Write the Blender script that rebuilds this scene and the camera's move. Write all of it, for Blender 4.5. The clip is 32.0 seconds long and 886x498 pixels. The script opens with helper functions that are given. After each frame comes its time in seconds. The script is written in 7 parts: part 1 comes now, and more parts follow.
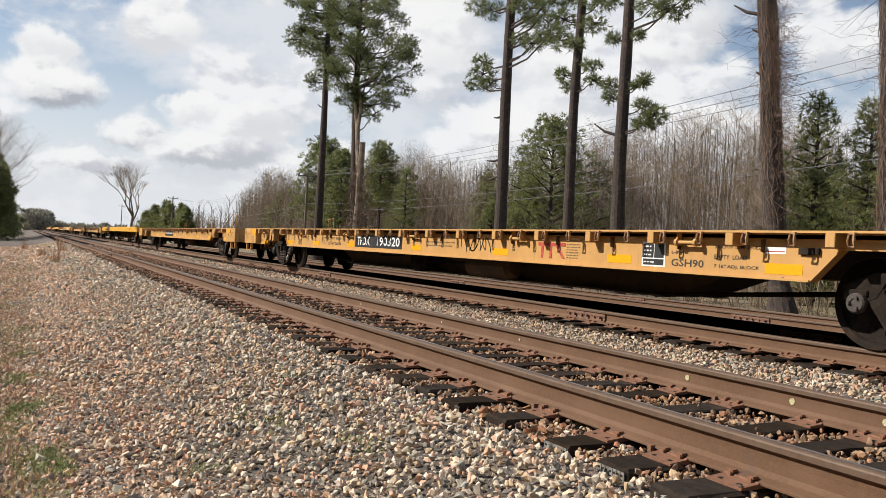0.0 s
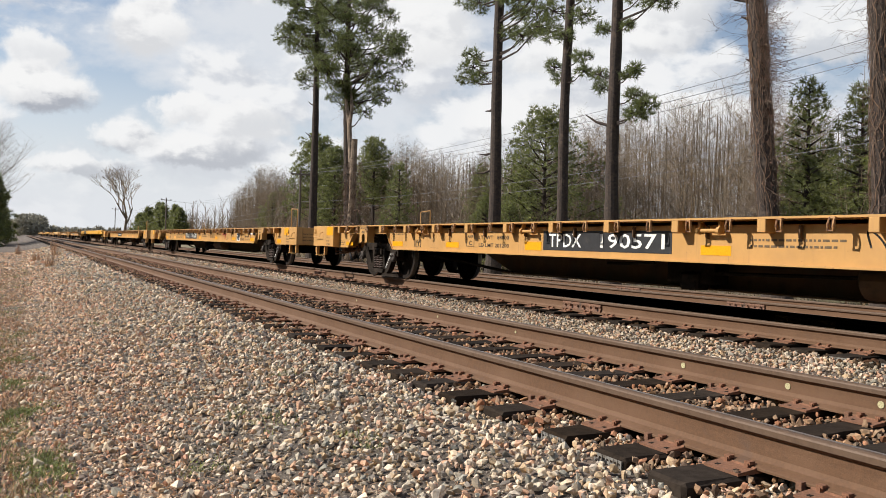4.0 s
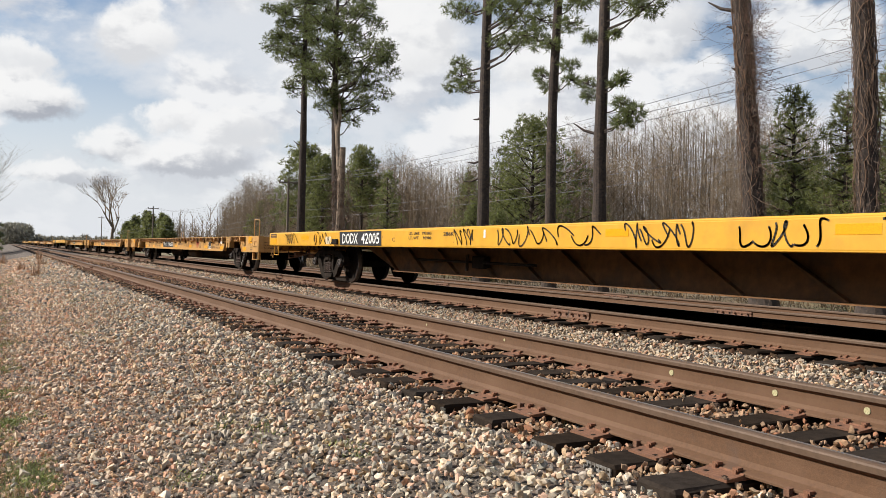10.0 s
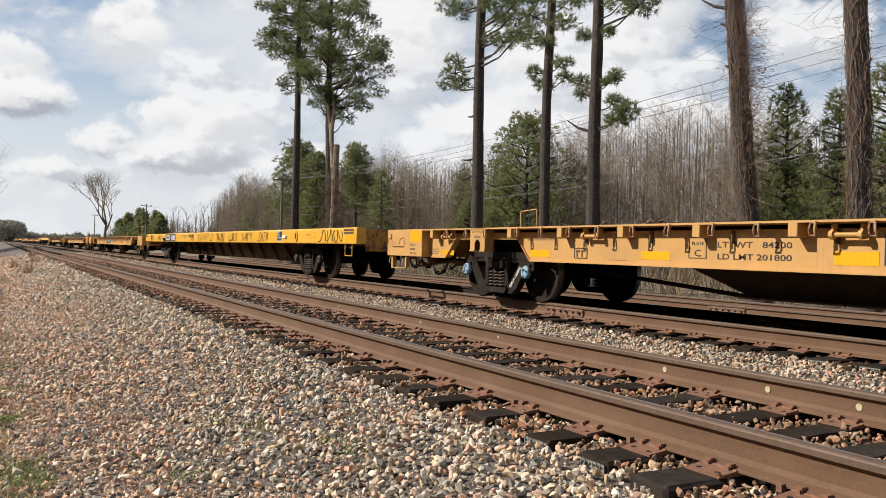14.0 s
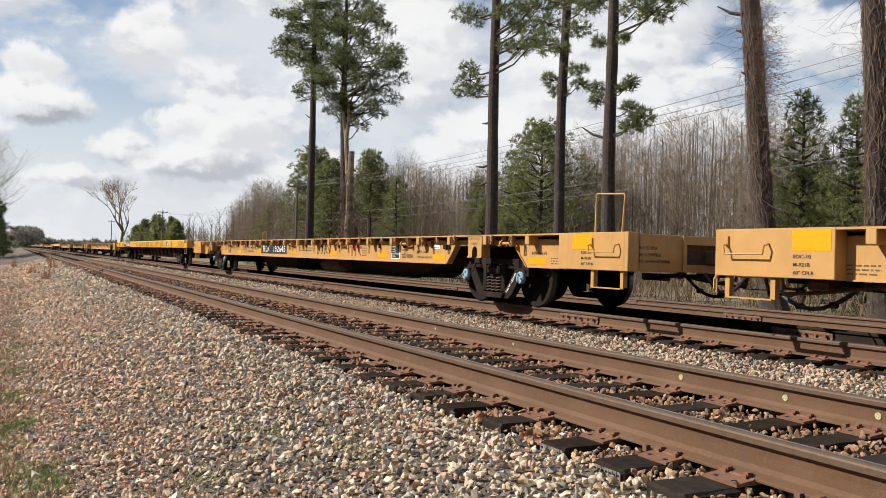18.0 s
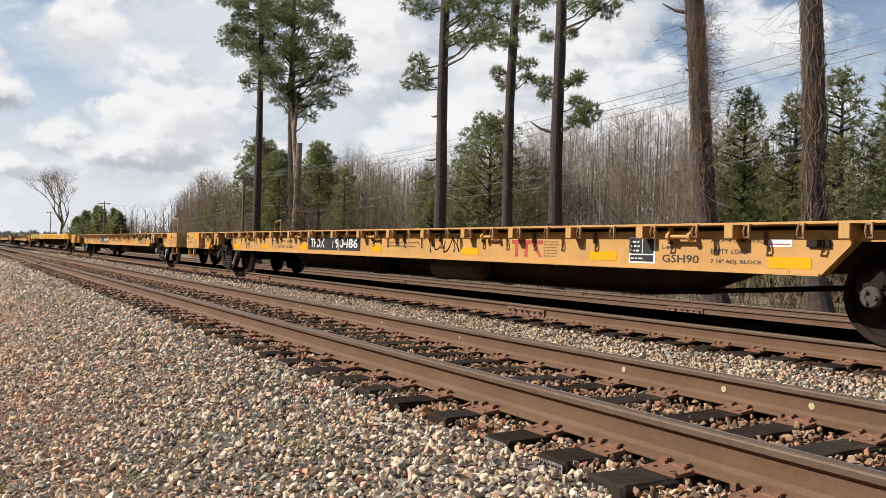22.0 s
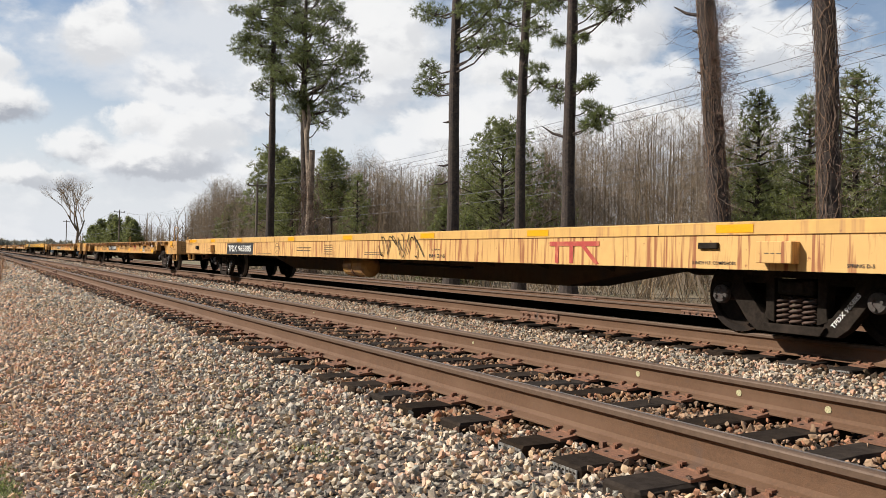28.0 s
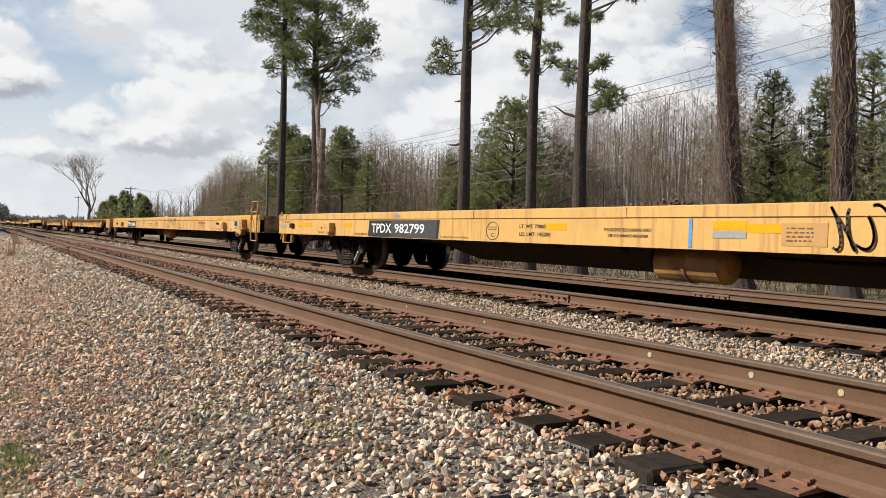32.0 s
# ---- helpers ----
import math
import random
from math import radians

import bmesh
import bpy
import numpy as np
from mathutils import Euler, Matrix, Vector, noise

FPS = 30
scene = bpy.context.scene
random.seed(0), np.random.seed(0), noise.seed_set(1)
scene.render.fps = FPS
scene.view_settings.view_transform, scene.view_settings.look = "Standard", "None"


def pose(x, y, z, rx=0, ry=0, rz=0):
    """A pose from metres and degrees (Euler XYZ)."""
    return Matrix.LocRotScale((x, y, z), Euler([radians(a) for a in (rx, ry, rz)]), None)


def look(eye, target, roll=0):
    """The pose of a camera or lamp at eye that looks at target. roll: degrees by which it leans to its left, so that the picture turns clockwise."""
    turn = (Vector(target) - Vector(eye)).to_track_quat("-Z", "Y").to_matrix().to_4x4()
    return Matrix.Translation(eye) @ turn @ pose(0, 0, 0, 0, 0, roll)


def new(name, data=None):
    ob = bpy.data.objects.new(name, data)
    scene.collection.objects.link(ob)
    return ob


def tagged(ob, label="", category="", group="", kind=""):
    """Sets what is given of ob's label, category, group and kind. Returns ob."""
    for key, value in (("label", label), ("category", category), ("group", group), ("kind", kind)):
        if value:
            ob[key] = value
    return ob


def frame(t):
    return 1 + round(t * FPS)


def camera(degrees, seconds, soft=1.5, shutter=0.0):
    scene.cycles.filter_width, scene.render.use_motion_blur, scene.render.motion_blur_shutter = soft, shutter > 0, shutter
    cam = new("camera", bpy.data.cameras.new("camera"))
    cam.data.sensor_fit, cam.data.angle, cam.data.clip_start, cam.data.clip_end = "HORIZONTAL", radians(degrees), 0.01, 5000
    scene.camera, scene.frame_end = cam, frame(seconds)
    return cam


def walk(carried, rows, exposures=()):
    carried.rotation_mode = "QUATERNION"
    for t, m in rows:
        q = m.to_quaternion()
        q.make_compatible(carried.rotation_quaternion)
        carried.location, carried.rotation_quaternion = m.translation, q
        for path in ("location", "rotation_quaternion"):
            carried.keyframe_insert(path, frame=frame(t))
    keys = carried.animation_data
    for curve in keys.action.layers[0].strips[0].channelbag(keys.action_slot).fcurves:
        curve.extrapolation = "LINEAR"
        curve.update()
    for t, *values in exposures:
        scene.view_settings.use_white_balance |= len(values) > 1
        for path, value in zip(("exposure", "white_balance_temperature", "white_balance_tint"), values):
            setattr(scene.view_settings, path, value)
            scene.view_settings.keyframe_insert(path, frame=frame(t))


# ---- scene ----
cam = camera(56.86, 32.0, soft=0.6)

# Camera held by hand beside the line: seconds, x, y, z, and the turn in degrees.
VIEW = (
    (0.0, -2.925, 0.040, 0.741, 90.116, -3.182, -27.109),
    (0.5, -2.927, 0.031, 0.740, 90.079, -3.080, -27.094),
    (1.0, -2.925, 0.034, 0.738, 90.026, -3.006, -27.260),
    (1.5, -2.924, 0.031, 0.739, 89.885, -2.961, -27.388),
    (2.0, -2.924, 0.035, 0.739, 89.819, -2.968, -27.475),
    (2.5, -2.912, 0.038, 0.736, 89.872, -2.467, -27.396),
    (3.0, -2.911, 0.030, 0.742, 89.879, -1.716, -27.317),
    (3.5, -2.915, 0.032, 0.739, 89.782, -1.752, -27.294),
    (5.5, -2.903, 0.034, 0.736, 89.908, -1.462, -28.392),
    (6.0, -2.910, 0.028, 0.739, 90.018, -1.453, -28.478),
    (6.5, -2.909, 0.029, 0.739, 89.981, -1.491, -28.716),
    (7.0, -2.915, 0.026, 0.737, 90.018, -1.529, -28.919),
    (7.5, -2.917, 0.023, 0.738, 90.077, -1.589, -28.938),
    (8.0, -2.920, 0.024, 0.741, 90.193, -1.692, -28.976),
    (8.5, -2.920, 0.023, 0.737, 90.371, -1.681, -29.047),
    (9.0, -2.919, 0.024, 0.738, 90.418, -1.643, -28.935),
    (9.5, -2.915, 0.027, 0.736, 90.380, -1.580, -28.676),
    (10.0, -2.920, 0.028, 0.738, 90.359, -1.588, -28.260),
    (10.5, -2.916, 0.030, 0.736, 90.203, -1.525, -28.064),
    (11.0, -2.913, 0.030, 0.735, 90.061, -1.428, -28.065),
    (11.5, -2.906, 0.028, 0.736, 90.101, -1.265, -28.129),
    (12.0, -2.912, 0.022, 0.738, 90.170, -1.247, -28.288),
    (12.5, -2.911, 0.030, 0.736, 90.125, -1.307, -28.346),
    (13.0, -2.908, 0.033, 0.734, 90.036, -1.410, -28.499),
    (13.5, -2.919, 0.028, 0.735, 89.977, -1.490, -28.635),
    (14.0, -2.920, 0.025, 0.737, 90.189, -1.559, -28.671),
    (14.5, -2.929, 0.019, 0.739, 90.396, -1.533, -28.671),
    (16.5, -2.919, 0.027, 0.733, 90.467, -1.497, -28.511),
    (17.0, -2.925, 0.026, 0.735, 90.428, -1.587, -28.014),
    (17.5, -2.928, 0.025, 0.736, 90.545, -1.689, -27.762),
    (18.0, -2.933, 0.020, 0.737, 90.626, -1.683, -27.679),
    (18.5, -2.925, 0.027, 0.734, 90.608, -1.639, -27.774),
    (19.0, -2.925, 0.022, 0.736, 90.512, -1.517, -27.939),
    (19.5, -2.921, 0.024, 0.736, 90.362, -1.484, -28.142),
    (20.0, -2.919, 0.029, 0.736, 90.071, -1.486, -28.292),
    (20.5, -2.908, 0.036, 0.733, 89.761, -1.318, -28.246),
    (21.0, -2.907, 0.026, 0.740, 89.966, -1.399, -28.834),
    (21.5, -2.900, 0.029, 0.740, 90.328, -1.724, -30.174),
    (22.0, -2.901, 0.027, 0.742, 90.244, -1.780, -31.236),
    (22.5, -2.901, 0.026, 0.741, 90.176, -1.625, -31.385),
    (23.0, -2.905, 0.027, 0.738, 90.193, -1.609, -31.327),
    (23.5, -2.909, 0.027, 0.738, 90.131, -1.599, -31.257),
    (24.0, -2.912, 0.026, 0.740, 90.021, -1.590, -31.079),
    (24.5, -2.915, 0.027, 0.739, 90.134, -1.763, -30.980),
    (25.0, -2.926, 0.012, 0.743, 90.457, -1.762, -31.066),
    (25.5, -2.924, 0.015, 0.740, 90.734, -1.743, -31.053),
    (27.5, -2.902, 0.022, 0.738, 90.617, -1.425, -30.519),
    (28.0, -2.901, 0.020, 0.741, 90.606, -1.337, -30.321),
    (28.5, -2.904, 0.028, 0.740, 90.482, -1.354, -30.213),
    (29.0, -2.903, 0.025, 0.741, 90.313, -1.179, -30.027),
    (29.5, -2.896, 0.035, 0.740, 90.225, -1.252, -29.973),
    (30.0, -2.903, 0.027, 0.741, 90.047, -1.380, -29.849),
    (30.5, -2.892, 0.040, 0.736, 89.448, -1.247, -29.719),
    (31.0, -2.905, 0.031, 0.736, 89.093, -1.456, -29.920),
    (31.5, -2.912, 0.033, 0.734, 89.070, -1.776, -29.936),
    (32.0, -2.920, 0.034, 0.734, 89.165, -1.908, -29.637),
)
walk(cam, [(t, pose(*row)) for t, *row in VIEW])

# Seconds and metres that the train has gone along the track (0 at 9 s).
TRAVEL = (
    (0.0, -48.17),
    (0.5, -45.49),
    (1.0, -42.78),
    (1.5, -40.14),
    (2.0, -37.53),
    (2.5, -34.85),
    (3.0, -32.16),
    (3.5, -29.46),
    (5.5, -18.73),
    (6.0, -16.04),
    (6.5, -13.38),
    (7.0, -10.73),
    (7.5, -8.09),
    (8.0, -5.44),
    (8.5, -2.76),
    (9.0, -0.06),
    (9.5, 2.61),
    (10.0, 5.30),
    (10.5, 7.95),
    (11.0, 10.64),
    (11.5, 13.33),
    (12.0, 16.02),
    (12.5, 18.67),
    (13.0, 21.25),
    (13.5, 23.91),
    (14.0, 26.53),
    (14.5, 29.18),
    (16.5, 39.86),
    (17.0, 42.53),
    (17.5, 45.16),
    (18.0, 47.78),
    (18.5, 50.36),
    (19.0, 52.93),
    (19.5, 55.56),
    (20.0, 58.20),
    (20.5, 60.89),
    (21.0, 63.55),
    (21.5, 66.16),
    (22.0, 68.75),
    (22.5, 71.36),
    (23.0, 74.00),
    (23.5, 76.61),
    (24.0, 79.24),
    (24.5, 81.86),
    (25.0, 84.50),
    (25.5, 87.17),
    (27.5, 97.74),
    (28.0, 100.36),
    (28.5, 102.95),
    (29.0, 105.52),
    (29.5, 108.13),
    (30.0, 110.75),
    (30.5, 113.38),
    (31.0, 115.99),
    (31.5, 118.60),
    (32.0, 121.21),
)

# ---------------------------------------------------------------- light
SUN_EL, SUN_AZ = radians(36.5), radians(-60)      # azimuth from +y towards +x
sun_data = bpy.data.lights.new("sun", "SUN")
sun_data.energy, sun_data.angle, sun_data.color = 5.0, radians(0.53), (1.0, 0.94, 0.86)
sun = new("sun", sun_data)
sun_from = Vector((math.sin(SUN_AZ) * math.cos(SUN_EL), math.cos(SUN_AZ) * math.cos(SUN_EL), math.sin(SUN_EL)))
sun.matrix_world = look(sun_from * 60, (0, 0, 0))
scene.view_settings.exposure = 0.36


def make_world():
    """Blue sky with a broken layer of cumulus, laid out on a level sheet overhead."""
    world = bpy.data.worlds.new("sky")
    scene.world = world
    world.use_nodes = True
    nt = world.node_tree
    nt.nodes.clear()
    N, L = nt.nodes, nt.links

    def math_node(op, a, b=None, clamp=False):
        n = N.new("ShaderNodeMath")
        n.operation, n.use_clamp = op, clamp
        for i, v in enumerate((a, b)):
            if v is None:
                continue
            if isinstance(v, (int, float)):
                n.inputs[i].default_value = v
            else:
                L.new(v, n.inputs[i])
        return n.outputs[0]

    out = N.new("ShaderNodeOutputWorld")
    sky = N.new("ShaderNodeTexSky")
    sky.sky_type, sky.sun_disc = "NISHITA", False
    sky.sun_elevation, sky.sun_rotation = SUN_EL, SUN_AZ
    sky.air_density, sky.dust_density, sky.ozone_density = 1.0, 0.4, 2.0
    dim = N.new("ShaderNodeVectorMath")
    dim.operation = "SCALE"
    L.new(sky.outputs[0], dim.inputs[0])
    dim.inputs["Scale"].default_value = 0.105
    blue = dim.outputs[0]
    co = N.new("ShaderNodeTexCoord")
    sep = N.new("ShaderNodeSeparateXYZ")
    L.new(co.outputs["Generated"], sep.inputs[0])
    def fbm(scale, detail, rough, lift=0.0, shift=0.0):
        m = N.new("ShaderNodeMapping")
        m.inputs[1].default_value = (shift, shift * 0.7, shift * 0.3 + lift)
        m.inputs[3].default_value = (1, 1, 1.7)
        L.new(co.outputs["Generated"], m.inputs[0])
        n = N.new("ShaderNodeTexNoise")
        n.inputs["Scale"].default_value, n.inputs["Detail"].default_value = scale, detail
        n.inputs["Roughness"].default_value, n.inputs["Distortion"].default_value = rough, 0.12
        L.new(m.outputs[0], n.inputs["Vector"])
        return n.outputs[0]

    def ramp(v, a, b, ca=0.0, cb=1.0):
        n = N.new("ShaderNodeMapRange")
        n.interpolation_type = "SMOOTHSTEP"
        L.new(v, n.inputs[0])
        for i, x in ((1, a), (2, b), (3, ca), (4, cb)):
            n.inputs[i].default_value = x
        return n.outputs[0]

    def tint(fac, a, b):
        n = N.new("ShaderNodeMix")
        n.data_type = "RGBA"
        for v, key in ((fac, "Factor"), (a, "A"), (b, "B")):
            if isinstance(v, tuple):
                n.inputs[key].default_value = (*v, 1)
            else:
                L.new(v, n.inputs[key])
        return n.outputs["Result"]

    def vec(op, a, b):
        n = N.new("ShaderNodeVectorMath")
        n.operation = op
        for i, v in enumerate((a, b)):
            if isinstance(v, tuple):
                n.inputs[i].default_value = v
            elif v is not None:
                L.new(v, n.inputs[i])
        return n

    base, higher = fbm(8.0, 9, 0.52, 0.0, 2.6), fbm(8.0, 9, 0.52, 0.024, 2.584)
    veil = fbm(2.3, 8, 0.6, 0.0, 7.3)
    thin = ramp(sep.outputs[2], 0.26, 0.50, 0.0, 0.40)                                    # clear overhead
    haze = math_node("MAXIMUM", ramp(math_node("SUBTRACT", veil, thin), 0.42, 0.60, 0.12, 0.92), ramp(sep.outputs[2], 0.01, 0.30, 1.0, 0.0))
    col = tint(haze, blue, (0.755, 0.78, 0.82))
    puff = ramp(math_node("SUBTRACT", higher, base), -0.06, 0.07)                         # the side of a billow turned from the sun
    heap = math_node("MULTIPLY", ramp(math_node("SUBTRACT", base, thin), 0.45, 0.57), ramp(sep.outputs[2], 0.03, 0.12, 0.35, 0.95))
    col = tint(heap, col, tint(puff, (0.89, 0.895, 0.905), (0.64, 0.665, 0.715)))
    # the larger clouds: bearing, height, half width and half height in degrees, darkness of the underside, cover
    bearing = math_node("ARCTAN2", sep.outputs[0], sep.outputs[1])
    comb = N.new("ShaderNodeCombineXYZ")
    L.new(bearing, comb.inputs[0])
    L.new(sep.outputs[2], comb.inputs[1])
    place = comb.outputs[0]
    for scale, amount in ((13.0, 0.055), (36.0, 0.034)):
        n = N.new("ShaderNodeTexNoise")
        n.inputs["Scale"].default_value, n.inputs["Detail"].default_value, n.inputs["Roughness"].default_value = scale, 6, 0.6
        L.new(co.outputs["Generated"], n.inputs["Vector"])
        place = vec("ADD", place, vec("MULTIPLY", vec("SUBTRACT", n.outputs["Color"], (0.5, 0.5, 0.5)).outputs[0], (amount, amount * 0.8, 0)).outputs[0]).outputs[0]
    for az, el, ra, re, dark, full in ((7.4, 13.9, 2.9, 2.3, 0.45, 1.0), (0.9, 11.2, 2.6, 1.5, 0.25, 0.95), (1.2, 9.2, 3.6, 1.6, 1.0, 1.0), (-9.0, 8.5, 6.0, 2.6, 0.9, 1.0), (9.9, 8.4, 2.4, 1.2, 0.45, 0.95), (14.0, 7.9, 2.8, 1.6, 0.4, 0.9),
                                      (11.2, 5.9, 4.6, 1.2, 0.85, 0.9), (6.0, 6.7, 2.2, 1.1, 0.75, 0.9), (25.5, 15.2, 4.5, 3.4, 0.35, 0.95), (33.9, 13.0, 3.0, 1.6, 0.3, 0.9), (32.8, 8.8, 5.2, 2.2, 0.45, 0.9), (42.3, 15.0, 3.6, 2.2, 0.5, 0.9),
                                      (19.6, 5.6, 3.8, 1.7, 0.6, 0.85), (3.6, 4.6, 4.0, 0.9, 0.8, 0.8), (44.0, 9.2, 4.6, 1.6, 0.35, 0.85), (53.0, 13.6, 4.0, 1.6, 0.5, 0.8), (17.0, 18.0, 4.0, 2.0, 0.7, 0.9), (-3.0, 17.5, 6.0, 2.0, 0.6, 0.9)):
        off = vec("MULTIPLY", vec("SUBTRACT", place, (radians(az), math.sin(radians(el)), 0)).outputs[0], (1 / radians(ra), 1 / radians(re), 0)).outputs[0]
        size = N.new("ShaderNodeVectorMath")
        size.operation = "LENGTH"
        L.new(off, size.inputs[0])
        up = N.new("ShaderNodeSeparateXYZ")
        L.new(off, up.inputs[0])
        low = math_node("SUBTRACT", math_node("MULTIPLY", up.outputs[0], 0.35), up.outputs[1])
        under = math_node("MULTIPLY", ramp(math_node("ADD", low, math_node("MULTIPLY", math_node("SUBTRACT", puff, 0.5), 0.9)), -0.5, 0.75), dark)
        col = tint(ramp(size.outputs["Value"], 1.05, 0.66, 0.0, full), col, tint(under, (0.915, 0.915, 0.915), (0.43, 0.455, 0.51)))
    glow = N.new("ShaderNodeBackground")
    L.new(col, glow.inputs[0])
    glow.inputs[1].default_value = 0.78
    L.new(glow.outputs[0], out.inputs[0])


make_world()

# ---------------------------------------------------------------- materials
def material(name, base, rough=0.8, metal=0.0, spots=(), grain=40.0, contrast=0.25, bump=0.0, bump_scale=120.0, per_object=0.0,
             per_island=0.0, streaks=None, spec=0.5):
    """A procedural surface: a base colour varied by fine grain and, for each of spots (colour, scale, low, high), patches of another colour.
    streaks (colour, scale, low, high): runs that hang down."""
    m = bpy.data.materials.new(name)
    m.use_nodes = True
    nt = m.node_tree
    N, L = nt.nodes, nt.links
    bsdf = N["Principled BSDF"]
    bsdf.inputs["Roughness"].default_value, bsdf.inputs["Metallic"].default_value = rough, metal
    bsdf.inputs["Specular IOR Level"].default_value = spec
    co = N.new("ShaderNodeTexCoord").outputs["Object"]

    def noise_of(scale, detail=6, stretch=None):
        n = N.new("ShaderNodeTexNoise")
        n.inputs["Scale"].default_value, n.inputs["Detail"].default_value, n.inputs["Roughness"].default_value = scale, detail, 0.62
        if stretch:
            mp = N.new("ShaderNodeMapping")
            mp.inputs[3].default_value = stretch
            L.new(co, mp.inputs[0])
            L.new(mp.outputs[0], n.inputs["Vector"])
        else:
            L.new(co, n.inputs["Vector"])
        return n.outputs[0]

    def span(v, lo, hi, a=0.0, b=1.0):
        n = N.new("ShaderNodeMapRange")
        L.new(v, n.inputs[0])
        for i, x in ((1, lo), (2, hi), (3, a), (4, b)):
            n.inputs[i].default_value = x
        return n.outputs[0]

    def blend(fac, a, b, mode="MIX"):
        n = N.new("ShaderNodeMix")
        n.data_type, n.blend_type = "RGBA", mode
        for v, key in ((fac, "Factor"), (a, "A"), (b, "B")):
            if isinstance(v, (int, float)):
                n.inputs[key].default_value = v
            elif isinstance(v, tuple):
                n.inputs[key].default_value = (*v[:3], 1)
            else:
                L.new(v, n.inputs[key])
        return n.outputs["Result"]

    col = blend(span(noise_of(grain), 0.3, 0.7), tuple(c * (1 - contrast) for c in base), tuple(min(1, c * (1 + contrast)) for c in base))
    for c, scale, lo, hi in spots:
        col = blend(span(noise_of(scale), lo, hi), col, c)
    if streaks:
        c, scale, lo, hi = streaks
        col = blend(span(noise_of(scale, 3, (1, 1, 0.06)), lo, hi), col, c)
    rnd = None
    if per_object:
        rnd, amount = N.new("ShaderNodeObjectInfo").outputs["Random"], per_object
    elif per_island:
        rnd, amount = N.new("ShaderNodeNewGeometry").outputs["Random Per Island"], per_island
    if rnd:
        hsv = N.new("ShaderNodeHueSaturation")
        L.new(col, hsv.inputs["Color"])
        L.new(span(rnd, 0, 1, 1 - amount, 1 + amount), hsv.inputs["Value"])
        wrap = N.new("ShaderNodeMath")
        wrap.operation = "FRACT"
        mul = N.new("ShaderNodeMath")
        mul.operation = "MULTIPLY"
        L.new(rnd, mul.inputs[0])
        mul.inputs[1].default_value = 7.31
        L.new(mul.outputs[0], wrap.inputs[0])
        L.new(span(wrap.outputs[0], 0, 1, 1 - amount * 0.7, 1 + amount * 0.7), hsv.inputs["Saturation"])
        col = hsv.outputs[0]
    L.new(col, bsdf.inputs["Base Color"])
    if bump:
        b = N.new("ShaderNodeBump")
        b.inputs["Strength"].default_value, b.inputs["Distance"].default_value = bump, 0.01
        L.new(noise_of(bump_scale), b.inputs["Height"])
        L.new(b.outputs[0], bsdf.inputs["Normal"])
    return m


RUST = (0.16, 0.075, 0.04)
M_TAN = material("tan_yellow_paint", (0.50, 0.27, 0.08), 0.55, spots=[((0.42, 0.23, 0.08), 1.3, 0.52, 0.8), (RUST, 9, 0.68, 0.75)], grain=3, contrast=0.10, bump=0.15,
                 streaks=((0.34, 0.18, 0.07), 14, 0.60, 0.85))
M_YEL = material("bright_yellow_paint", (0.67, 0.345, 0.03), 0.45, spots=[((0.45, 0.22, 0.04), 1.1, 0.58, 0.85), (RUST, 7, 0.70, 0.76)], grain=3, contrast=0.10, bump=0.12)
M_PALE = material("faded_yellow_paint", (0.64, 0.38, 0.125), 0.6, spots=[((0.55, 0.31, 0.10), 1.0, 0.46, 0.7), ((0.30, 0.12, 0.045), 13, 0.66, 0.74)], grain=4, contrast=0.10, bump=0.12,
                  streaks=((0.30, 0.105, 0.035), 17, 0.50, 0.63))
# brown-yellow, about a fifth as bright as the tan side paint
M_UNDER = material("dark_underframe_paint", (0.10, 0.052, 0.02), 0.8, spots=[((0.06, 0.045, 0.03), 2.0, 0.45, 0.7)], grain=8, contrast=0.3, bump=0.3)
M_BLACK = material("black_panel_paint", (0.022, 0.022, 0.024), 0.5, spots=[((0.06, 0.05, 0.04), 6, 0.6, 0.8)], grain=10, contrast=0.3)
M_WHITE = material("white_lettering_paint", (0.78, 0.77, 0.72), 0.6, grain=30, contrast=0.1)
M_INK = material("black_lettering_paint", (0.035, 0.028, 0.02), 0.6, grain=30, contrast=0.2)
M_RED = material("faded_red_paint", (0.40, 0.05, 0.035), 0.6, spots=[((0.52, 0.18, 0.08), 5, 0.5, 0.75)], grain=20, contrast=0.2)
M_REFLECT = material("orange_yellow_reflector", (0.80, 0.355, 0.006), 0.35, grain=60, contrast=0.12)
M_CAST = material("dark_cast_steel", (0.021, 0.016, 0.012), 0.85, spots=[((0.048, 0.035, 0.027), 5, 0.5, 0.75)], grain=25, contrast=0.35, bump=0.3, spec=0.1)
M_WHEEL = material("brown_wheel_steel", (0.020, 0.015, 0.012), 0.75, spots=[((0.045, 0.029, 0.019), 4, 0.5, 0.75)], grain=25, contrast=0.35, bump=0.2, spec=0.1)
M_TREAD = material("polished_wheel_tread", (0.32, 0.30, 0.28), 0.35, 0.8, grain=60, contrast=0.2)
M_RUST = material("rusty_fittings", (0.17, 0.085, 0.05), 0.85, spots=[((0.08, 0.05, 0.035), 8, 0.5, 0.7)], grain=60, contrast=0.35, bump=0.4)
M_RAIL = material("brown_rail_web", (0.120, 0.060, 0.028), 0.82, spots=[((0.15, 0.080, 0.042), 2.0, 0.45, 0.7), ((0.10, 0.06, 0.04), 7, 0.6, 0.8)], grain=50, contrast=0.18, bump=0.25)
M_HEAD = material("worn_rail_head", (0.115, 0.072, 0.046), 0.62, 0.1, spots=[((0.14, 0.095, 0.065), 3, 0.5, 0.8)], grain=40, contrast=0.2, spec=0.3)
